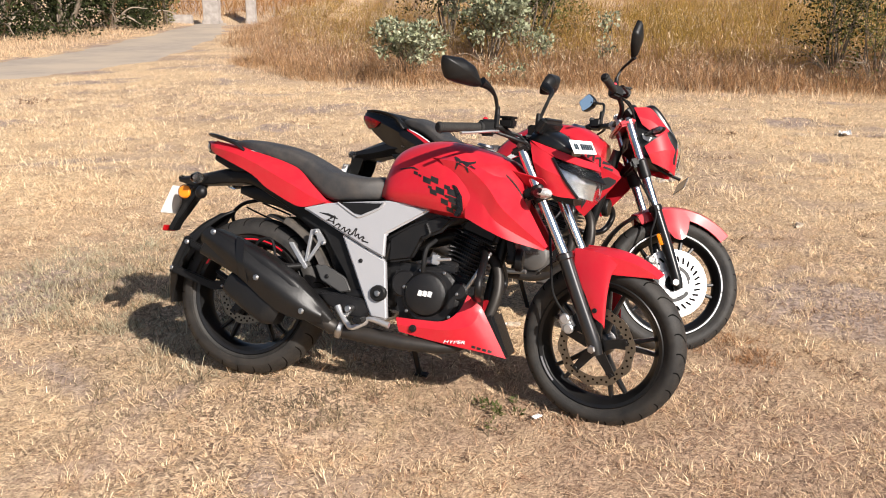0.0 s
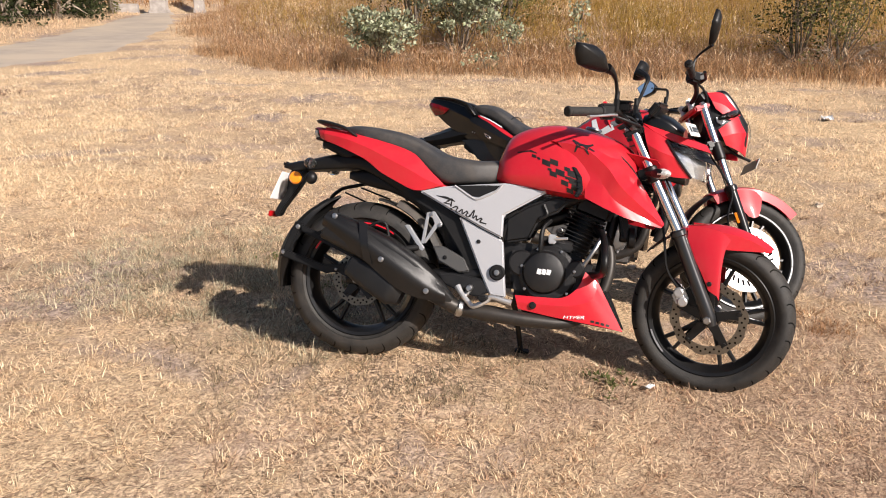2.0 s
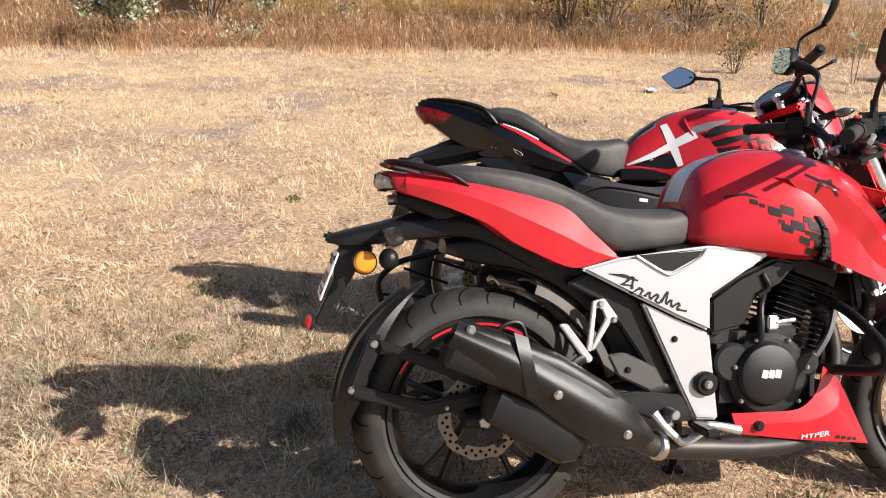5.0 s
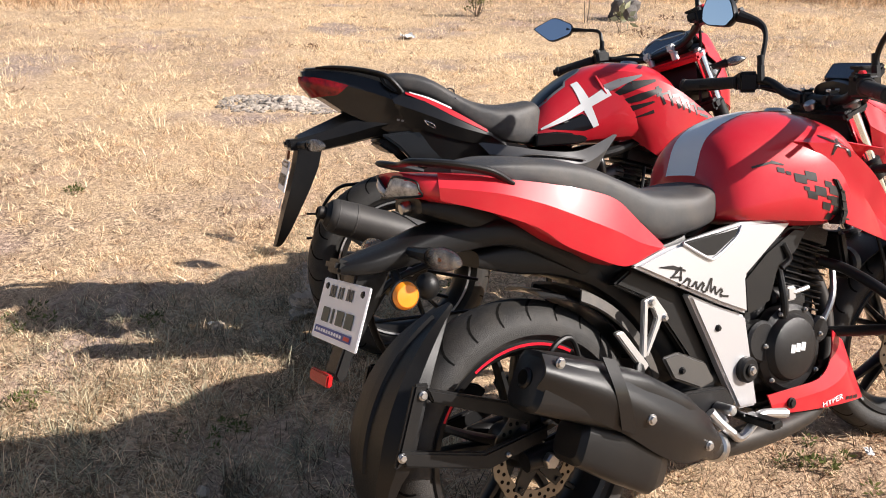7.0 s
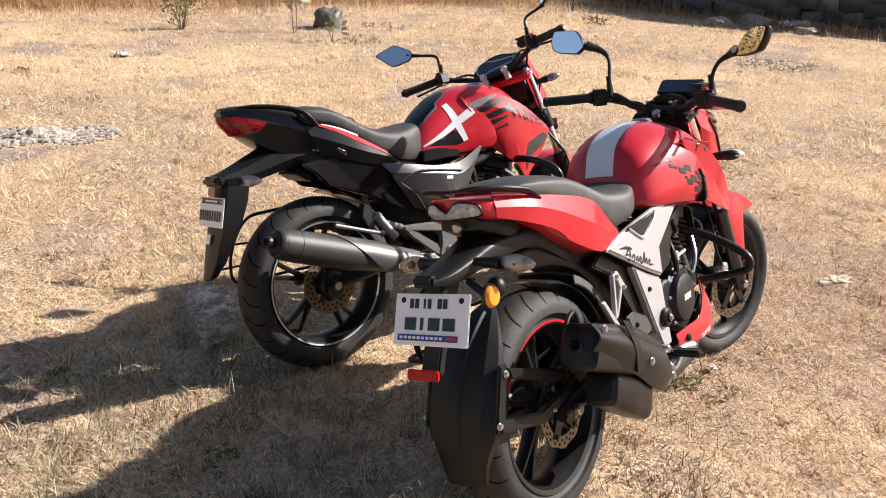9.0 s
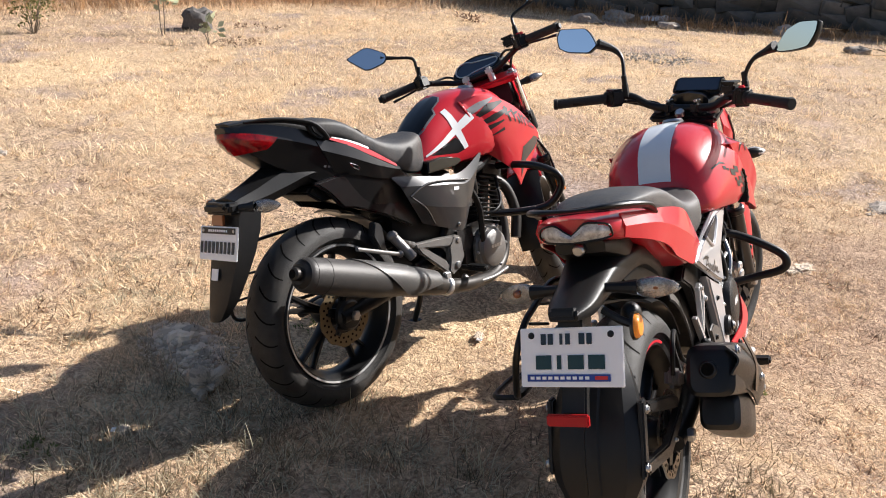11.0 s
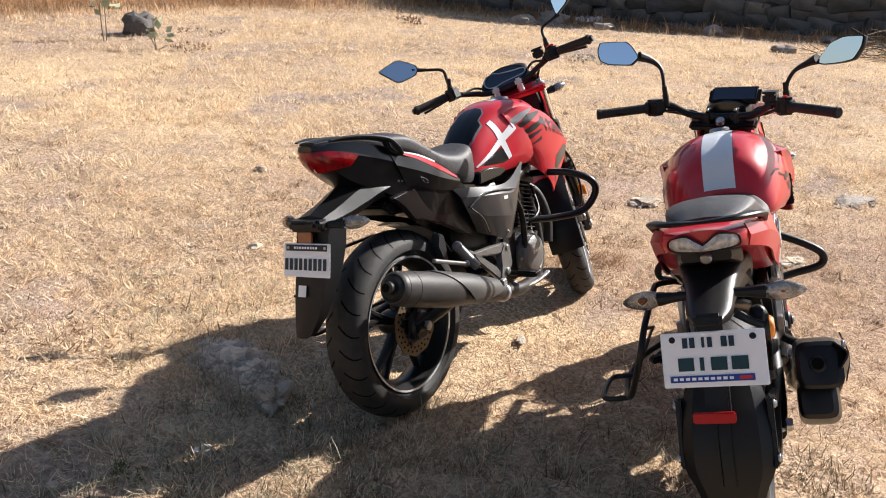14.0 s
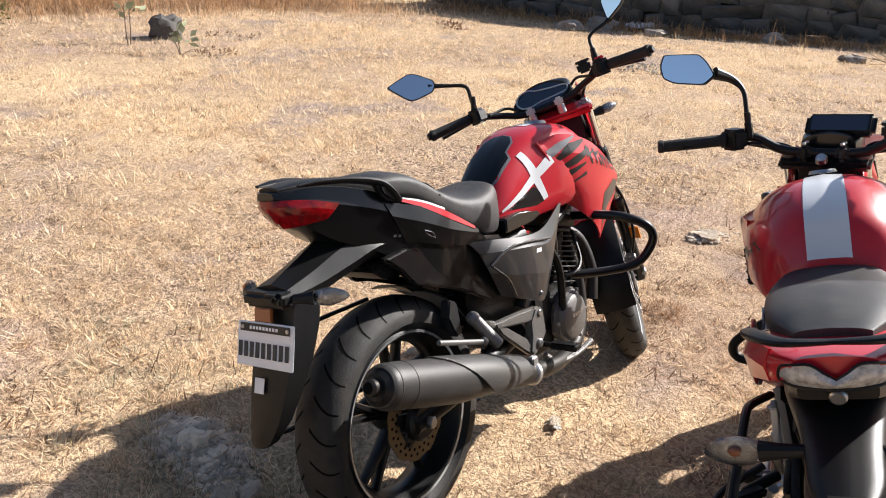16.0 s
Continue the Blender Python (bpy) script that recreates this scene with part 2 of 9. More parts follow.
def half_round(w, top, bot, crown=0.012, belly=0.0):
    """A half outline for hull: crowned top, side, bottom."""
    h = top - bot
    return [(0, top), (w * 0.62, top - crown * 0.5), (w * 0.93, top - crown - h * 0.08), (w, top - h * 0.5), (w * 0.93, bot + h * 0.05), (w * 0.5, bot - belly), (0, bot - belly)]


def patch(grid, thick=0.004, nu=4, nv=4, side=1, facet=False):
    """A smooth shell through a small grid of points (y mirrored by side), thickened inwards."""
    rows = [spline([(x, y * side, z) for x, y, z in r], nu) for r in grid]
    if facet:
        fine = [[a.lerp(b, k / nv) for a, b in zip(r0, r1)] for r0, r1 in zip(rows, rows[1:]) for k in range(nv)] + [rows[-1]]
    else:
        fine = list(zip(*[spline(c, nv) for c in zip(*rows)]))
    g = [list(r) for r in fine]
    nr, nc = len(g), len(g[0])
    inner = []
    for i in range(nr):
        inner.append([])
        for j in range(nc):
            du = g[i][min(j + 1, nc - 1)] - g[i][max(j - 1, 0)]
            dv = g[min(i + 1, nr - 1)][j] - g[max(i - 1, 0)][j]
            nrm = du.cross(dv).normalized()
            if nrm.y * side > 0:
                nrm = -nrm
            inner[-1].append(g[i][j] + nrm * thick)
    bm = bmesh.new()
    o = [[bm.verts.new(q) for q in r] for r in g]
    k = [[bm.verts.new(q) for q in r] for r in inner]
    for s in (o, k):
        for i in range(nr - 1):
            for j in range(nc - 1):
                bm.faces.new((s[i][j], s[i][j + 1], s[i + 1][j + 1], s[i + 1][j]))
    edge = [(0, j) for j in range(nc)] + [(i, nc - 1) for i in range(1, nr)] + [(nr - 1, j) for j in range(nc - 2, -1, -1)] + [(i, 0) for i in range(nr - 2, 0, -1)]
    for a, b in zip(edge, edge[1:] + edge[:1]):
        bm.faces.new((o[a[0]][a[1]], o[b[0]][b[1]], k[b[0]][b[1]], k[a[0]][a[1]]))
    return bm


def ball(centre, size, seg=14):
    bm = bmesh.new()
    bmesh.ops.create_uvsphere(bm, u_segments=seg, v_segments=seg // 2 + 1, radius=1.0)
    bm.transform(Matrix.Translation(centre) @ Matrix.Diagonal((*size, 1)))
    return bm


def decal(target, outlines, axis, mat, name, parent, label="", lift=0.0012, sign=1):
    """Thin shapes laid on a surface: outlines in (x, z) thrown along y from the side sign, or in (x, y) thrown down."""
    tree = BVHTree.FromPolygons([v.co for v in target.data.vertices], [p.vertices[:] for p in target.data.polygons])
    bm = bmesh.new()
    for o in outlines:
        f = bm.faces.new([bm.verts.new((x, 0, w) if axis == "y" else (x, w, 0)) for x, w in o])
    bmesh.ops.triangulate(bm, faces=bm.faces)
    for _ in range(3):
        longs = [e for e in bm.edges if e.calc_length() > 0.014]
        if longs:
            bmesh.ops.subdivide_edges(bm, edges=longs, cuts=1)
            bmesh.ops.triangulate(bm, faces=bm.faces)
    bad = []
    for v in bm.verts:
        if axis == "y":
            hit = tree.ray_cast(Vector((v.co.x, sign * 1.0, v.co.z)), Vector((0, -sign, 0)))
        else:
            hit = tree.ray_cast(Vector((v.co.x, v.co.y, 2.0)), Vector((0, 0, -1)))
        if hit[0] is None:
            bad.append(v)
        else:
            v.co = hit[0] + (hit[1] if hit[1].dot(Vector((0, sign, 0)) if axis == "y" else Vector((0, 0, 1))) > 0 else -hit[1]) * lift
    bmesh.ops.delete(bm, geom=bad, context="VERTS")
    if not bm.faces:
        bm.free()
        return None
    me = bpy.data.meshes.new(name)
    bm.to_mesh(me)
    bm.free()
    me.polygons.foreach_set("use_smooth", [True] * len(me.polygons))
    me.materials.append(mat)
    ob = new(name, me)
    ob.parent = parent
    if label:
        ob["label"] = label
    return ob


def lettering(parent, text, at, side, size, mat, slope=-0.16, lean=14, stretch=1.0):
    """A printed word on the side of a thing, in the built-in font."""
    cu = bpy.data.curves.new("printed_word", "FONT")
    cu.body, cu.size, cu.shear, cu.extrude = text, size, 0.25, 0.0006
    tmp = new("printed_word", cu)
    me = bpy.data.meshes.new_from_object(tmp)
    bpy.data.objects.remove(tmp)
    me.materials.clear()
    me.materials.append(mat)
    ob = new("printed_word", me)
    ob.parent = parent
    ob.matrix_local = Matrix.Translation(at) @ Matrix.Rotation(radians(90 if side > 0 else -90) + radians(90), 4, "Z") @ Matrix.Rotation(-side * slope, 4, "Y") @ Matrix.Rotation(radians(90 - lean), 4, "X") @ Matrix.Diagonal((stretch, 1, 1, 1))
    return ob


def bar(x0, z0, x1, z1, w0, w1=None, slant=0.0):
    """A thin quadrilateral stroke from one point to another, for marks."""
    w1 = w0 if w1 is None else w1
    dx, dz = x1 - x0, z1 - z0
    ln = math.hypot(dx, dz)
    px, pz = -dz / ln, dx / ln
    return [(x0 + px * w0, z0 + pz * w0), (x0 - px * w0, z0 - pz * w0), (x1 - px * w1, z1 - pz * w1), (x1 + px * w1, z1 + pz * w1)]


def bolt(p, r, mat, parent, axis=(0, -1, 0), name="bolt", h=0.006):
    p, d = Vector(p), Vector(axis)
    bm = joined(rod(p - d * 0.004, p + d * h * 0.4, r * 1.35, 14), rod(p, p + d * h, r, 6))
    return part(name, bm, mat, parent)


# ---- wheels ----
def wheel(name, bike, c, rad, width, rim, spokes, turn, tape=None, steer=None, split=True, spoke_w=0.016):
    """A tyre with grooves, a cast rim with spokes and a hub, about the axle at c."""
    c = Vector(c)
    w = new(name)
    w.parent = bike
    h = width / 2
    m = steer if steer is not None else Matrix.Identity(4)

    def add(nm, bm, mat, label=""):
        bm.transform(m)
        return part(nm, bm, mat, w, label)

    prof = []
    for k in range(17):
        a = -1.35 + 2.7 * k / 16
        prof.append((rad - width * 0.42 * (1 - math.cos(a)), h * math.sin(a) / math.sin(1.35)))
    bead = rim + 0.012
    prof += [(rad - width * 0.47, h * 0.99), (bead + 0.012, h * 0.86), (bead - 0.004, h * 0.7), (bead - 0.004, -h * 0.7), (bead + 0.012, -h * 0.86), (rad - width * 0.47, -h * 0.99)]
    add("tyre", lathe(prof, c, 84), RUBBER)
    # slanting grooves, sunk strips with raised lips
    n = 26
    for i in range(n):
        for s in (-1, 1):
            a0 = 2 * math.pi * (i + (0.25 if s > 0 else -0.25)) / n
            pts = []
            for k in range(6):
                f = k / 5
                t = s * (0.18 + 1.0 * f)
                a = a0 + 0.11 * f + 0.05 * math.sin(f * 3)
                r = rad - width * 0.42 * (1 - math.cos(t)) + 0.0006
                wd = 0.0042 * (1 - 0.5 * f)
                pts.append((a, r, h * math.sin(t) / math.sin(1.35), wd / rad))
            g = bmesh.new()
            up = [g.verts.new(c + Vector((r * math.cos(a + q), y, r * math.sin(a + q)))) for a, r, y, q in pts]
            dn = [g.verts.new(c + Vector((r * math.cos(a - q), y, r * math.sin(a - q)))) for a, r, y, q in pts]
            for k in range(5):
                g.faces.new((up[k], up[k + 1], dn[k + 1], dn[k]))
            add("tread_groove", g, GROOVE)
    hr = h * 0.78
    rp = [(rim + 0.014, hr), (rim + 0.010, hr + 0.004), (rim - 0.002, hr), (rim - 0.010, hr * 0.72), (rim - 0.022, hr * 0.35), (rim - 0.026, 0), (rim - 0.022, -hr * 0.35),
          (rim - 0.010, -hr * 0.72), (rim - 0.002, -hr), (rim + 0.010, -hr - 0.004), (rim + 0.014, -hr), (rim - 0.002, 0)]
    add("rim", lathe(rp, c, 72), ALLOY_BLACK)
    for i in range(spokes):
        a = turn + 2 * math.pi * i / spokes
        arms = (-1, 1) if split else (0,)
        bs = []
        for s in arms:
            rings = []
            for f in np.linspace(0, 1, 6):
                r = 0.035 + (rim - 0.02 - 0.035) * f
                th = a + s * (0.10 + 0.14 * f) * (0.6 if split else 1)
                wd = spoke_w * (1.15 - 0.45 * f) * (0.6 if split else 1)
                dp = 0.020 - 0.006 * f
                d, q = Vector((math.cos(th), 0, math.sin(th))), Vector((-math.sin(th), 0, math.cos(th)))
                rings.append([c + d * r + q * wd + Vector((0, dp * 0.6, 0)), c + d * r + q * wd * 0.55 + Vector((0, dp, 0)), c + d * r - q * wd * 0.55 + Vector((0, dp, 0)), c + d * r - q * wd + Vector((0, dp * 0.6, 0)),
                              c + d * r - q * wd + Vector((0, -dp * 0.6, 0)), c + d * r - q * wd * 0.55 + Vector((0, -dp, 0)), c + d * r + q * wd * 0.55 + Vector((0, -dp, 0)), c + d * r + q * wd + Vector((0, -dp * 0.6, 0))])
            bs.append(skin(rings))
        add("spoke", joined(*bs), ALLOY_BLACK)
    add("hub", lathe([(0.012, 0.055), (0.035, 0.055), (0.042, 0.04), (0.046, 0.02), (0.046, -0.02), (0.042, -0.04), (0.035, -0.055), (0.012, -0.055)], c, 32), ALLOY_BLACK)
    if tape:
        col, arcs, ys = tape
        for a0, a1 in arcs:
            for s in ys:
                add("rim_tape", lathe([(rim + 0.0095, s * (hr + 0.0052)), (rim + 0.0035, s * (hr + 0.0035)), (rim + 0.0035, s * (hr + 0.0020)), (rim + 0.0095, s * (hr + 0.0036))], c, 60, (a0, a1)), col)
    return w


def petal_disc(name, w, c, y, r0, r1, mat, m, waves=10, holes=True):
    """A wavy brake disc with drilled slots and a carrier."""
    c = Vector(c) + Vector((0, y, 0))
    n = 120
    outer = [r1 * (1 + 0.022 * (1 if math.sin(waves * t) > 0.25 else -0.6 if math.sin(waves * t) < -0.25 else 0)) for t in np.linspace(0, 2 * math.pi, n, endpoint=False)] if waves else [r1] * n
    rings = []
    for i, t in enumerate(np.linspace(0, 2 * math.pi, n, endpoint=False)):
        d = Vector((math.cos(t), 0, math.sin(t)))
        rings.append([c + d * r0 + Vector((0, 0.002, 0)), c + d * outer[i] + Vector((0, 0.002, 0)), c + d * outer[i] - Vector((0, 0.002, 0)), c + d * r0 - Vector((0, 0.002, 0))])
    bm = skin(rings, loop=True)
    bm.transform(m)
    disc = part(name, bm, mat, w)
    s = 1 if y > 0 else -1
    dots = []
    for i in range(24 if holes else 0):
        for k in range(2):
            t = 2 * math.pi * (i + 0.5 * k) / 24
            r = r0 + (r1 - r0) * (0.35 + 0.33 * k)
            d = Vector((math.cos(t), 0, math.sin(t)))
            dots.append(rod(c + d * r + Vector((0, -0.0024, 0)), c + d * r + Vector((0, 0.0024, 0)), 0.0042, 8, False))
    if dots:
        bm = joined(*dots)
        bm.transform(m)
        part("vent_hole", bm, GROOVE, disc)
    for i in range(5):
        t = 2 * math.pi * i / 5 + 0.3
        d, q = Vector((math.cos(t), 0, math.sin(t))), Vector((-math.sin(t), 0, math.cos(t)))
        o = [c + d * 0.03 + q * 0.018, c + d * (r0 + 0.012) + q * 0.012, c + d * (r0 + 0.012) - q * 0.012, c + d * 0.03 - q * 0.018]
        bm = skin([[p + Vector((0, 0.004, 0)) for p in o], [p - Vector((0, 0.004, 0)) for p in o]])
        bm = joined(bm, rod(c + d * (r0 + 0.004) + Vector((0, s * 0.003, 0)), c + d * (r0 + 0.004) + Vector((0, s * 0.009, 0)), 0.006, 8))
        bm.transform(m)
        part("disc_carrier", bm, ALLOY_BLACK, disc)
    return disc


def steering(wb, angle):
    """The turn of the front end about the raked steering axis."""
    rake = radians(25.5)
    base = Vector((wb - 0.035 * math.cos(rake), 0, 0.297 - 0.035 * math.sin(rake)))
    return Matrix.Translation(base) @ Matrix.Rotation(radians(angle), 4, Vector((-math.sin(rake), 0, math.cos(rake)))) @ Matrix.Translation(-base)


def plate_marks(plate, m, w, h, rows, mats):
    """Bars of the size of the writing on a number plate; rows of (y centre, height, list of bar spans)."""
    for (zc, bh, spans), mt in zip(rows, mats):
        for a, b in spans:
            part("lettering_bar", box(((b - a), 0.0006, bh), m @ Matrix.Translation(((a + b) / 2, -0.0036, zc)), 0), mt, plate)


# ---- the red and silver motorcycle ----
def bike_pose(yaw, nose, lean, o):
    return Matrix.Translation(o) @ Matrix.Rotation(radians(yaw), 4, "Z") @ Matrix.Rotation(radians(nose), 4, "Y") @ Matrix.Rotation(radians(-lean), 4, "X")


def mirror(bike, m, side, base, bend, head, size, yaw, tilt, stalk_r=0.0065, up=14, shape=None):
    """A stalk and a six-sided head whose glass looks back."""
    root = new("mirror")
    root.parent = bike
    b = Vector(base)
    hinge = Matrix.Translation(head) @ Matrix.Rotation(radians(yaw), 4, "Z") @ Matrix.Rotation(radians(up), 4, "Y") @ Matrix.Rotation(radians(tilt), 4, "X") @ Vector((0.010, -0.45 * size[0] * side, -0.02 * size[1]))
    st = tube([b, b + Vector((0, 0, 0.03)), Vector(bend), Vector(bend).lerp(hinge, 0.72), hinge], [stalk_r, stalk_r, stalk_r, stalk_r * 1.15, stalk_r * 1.9], 10, 6)
    st = joined(st, rod(b - Vector((0, 0, 0.03)), b + Vector((0, 0, 0.018)), 0.011, 6), rod(b - Vector((0, 0, 0.005)), b + Vector((0, 0, 0.035)), 0.009, 12))
    st.transform(m)
    part("mirror_stalk", st, BLACK_PLASTIC, root)
    fr = m @ Matrix.Translation(head) @ Matrix.Rotation(radians(yaw), 4, "Z") @ Matrix.Rotation(radians(up), 4, "Y") @ Matrix.Rotation(radians(tilt), 4, "X")
    w, h = size
    out = []
    corners = [(w * u, h * v) for u, v in shape]
    for i, (u, v) in enumerate(corners):
        for q, f in ((corners[i - 1], 0.16), (corners[i - 1], 0.05), (corners[(i + 1) % len(corners)], 0.05), (corners[(i + 1) % len(corners)], 0.16)):
            out.append((u + (q[0] - u) * f - u * 0.02 * (f < 0.1), v + (q[1] - v) * f - v * 0.02 * (f < 0.1)))
    ring = [Vector((0, y * side, z)) for y, z in out]
    rings = [[Vector((x, p.y * k, p.z * k)) for p in ring] for x, k in ((-0.004, 0.94), (-0.006, 0.985), (0.0, 1.0), (0.010, 0.97), (0.020, 0.82), (0.026, 0.55), (0.029, 0.15))]
    bm = skin(rings)
    bm.transform(fr)
    shell = part("mirror_shell", bm, BLACK_PLASTIC, root)
    bm = skin([[Vector((x, p.y * 0.92, p.z * 0.92)) for p in ring] for x in (-0.0068, -0.0055)])
    bm.transform(fr)
    part("mirror_glass", bm, MIRROR, shell, "blue-tinted mirror glass reflecting the sky", sharp=20)
    return root


def mirror_on(bike, stalk, centre, out, up, size, shape, taper=(0.011, 0.018)):
    """A mirror given in the motorcycle's own axes: the bent stalk, the middle of the glass, its outward and upward directions and its outline."""
    root = new("mirror")
    root.parent = bike
    b = Vector(stalk[0])
    st = tube(stalk, [0.0065] * (len(stalk) - 2) + list(taper), 10, 6)
    st = joined(st, rod(b - Vector((0, 0, 0.03)), b + Vector((0, 0, 0.018)), 0.011, 6), rod(b - Vector((0, 0, 0.005)), b + Vector((0, 0, 0.045)), 0.009, 12))
    part("mirror_stalk", st, BLACK_PLASTIC, root)
    u = Vector(out).normalized()
    v = (Vector(up) - u * u.dot(Vector(up))).normalized()
    n = u.cross(v)
    if n.x > 0:
        n = -n
    corners = [Vector((a * size[0], c * size[1], 0)) for a, c in shape]
    ring = []
    for i, p in enumerate(corners):
        for q, f in ((corners[i - 1], 0.20), (corners[i - 1], 0.06), (corners[(i + 1) % len(corners)], 0.06), (corners[(i + 1) % len(corners)], 0.20)):
            ring.append(p.lerp(q, f) * (0.985 if f < 0.1 else 1.0))

    def at(p, k, d):
        return Vector(centre) + u * p.x * k + v * p.y * k - n * d

    shell = part("mirror_shell", skin([[at(p, k, d) for p in ring] for d, k in ((-0.003, 0.95), (-0.005, 0.985), (0.001, 1.0), (0.012, 0.96), (0.024, 0.80), (0.032, 0.52), (0.036, 0.15))]), BLACK_PLASTIC, root)
    part("mirror_glass", skin([[at(p, 0.93, d) for p in ring] for d in (-0.0062, -0.0048)]), MIRROR, shell, "blue-tinted mirror glass reflecting the sky", sharp=20)
    return root


def indicator(bike, m, root_p, tip, size, side, bulb=AMBER, fat=1.0, glass=None):
    """A stalk with a clear pointed lens over an amber bulb."""
    root = new("indicator")
    root.parent = bike
    a, b = Vector(root_p), Vector(tip)
    bm = tube([a, a.lerp(b, 0.5), b], [0.010, 0.012, 0.017], 10, 3)
    bm.transform(m)
    part("stalk", bm, BLACK_PLASTIC, root)
    d = (b - a).normalized()
    c = b + d * size * 0.75
    q = d.to_track_quat("Y", "Z").to_matrix().to_4x4()
    sh = ball((0, 0, 0), (size * 0.42 * fat, size, size * 0.44 * (1 + 0.22 * (fat - 1))), 18)
    for v in sh.verts:
        f = v.co.y / size
        if f > 0:
            v.co.z *= 1 - 0.35 * f
            v.co.x *= 1 - 0.25 * f
    sh.transform(m @ Matrix.Translation(c) @ q)
    lens = part("lens", sh, glass or LENS_MILKY, root, "clear indicator lens" if glass is not BLACK_GLOSS else "smoked indicator lens")
    bm = ball((0, 0, 0), (size * 0.13, size * 0.20, size * 0.14), 12)
    bm.transform(m @ Matrix.Translation(c) @ q)
    part("bulb", bm, bulb, lens)
    if a.x > 0.5 and glass is None:
        bm = ball((0, 0, 0), (size * 0.40, size * 1.02, size * 0.50), 14)
        bm.transform(m @ Matrix.Translation(c + Vector((-size * 0.42 * fat ** 0.5, 0, 0))) @ q)
        part("housing", bm, BLACK_PLASTIC, root)
    bm = ball((0.004, 0, 0), (size * 0.20, size * 0.86, size * 0.38), 12)
    bm.transform(m @ Matrix.Translation(c + Vector((size * 0.16 * (1 if a.x > 0.5 else -1) * -1, 0, 0))) @ q)
    part("reflector_bowl", bm, LAMP_BOWL, lens)
    return root


def fins(c0, c1, w, dpt, n, mat, bike, name="cooling_fin", turn=0.0):
    """Thin cooling fins stacked from c0 to c1, each one a part."""
    a, b = Vector(c0), Vector(c1)
    d = (b - a).normalized()
    rot = Vector((0, 0, 1)).rotation_difference(d).to_matrix().to_4x4()
    cyl = part("cylinder", joined(rod(a, b, min(w, dpt) * 0.38, 24)), mat, bike)
    me = None
    for i in range(n):
        m = Matrix.Translation(a.lerp(b, (i + 0.5) / n)) @ rot
        if me is None:
            ob = part(name, box((dpt, w, 0.0042), None, 0.0015, 1), mat, cyl)
            me = ob.data
        else:
            ob = new(name, me)
            ob.parent = cyl
        ob.matrix_local = m
    return cyl


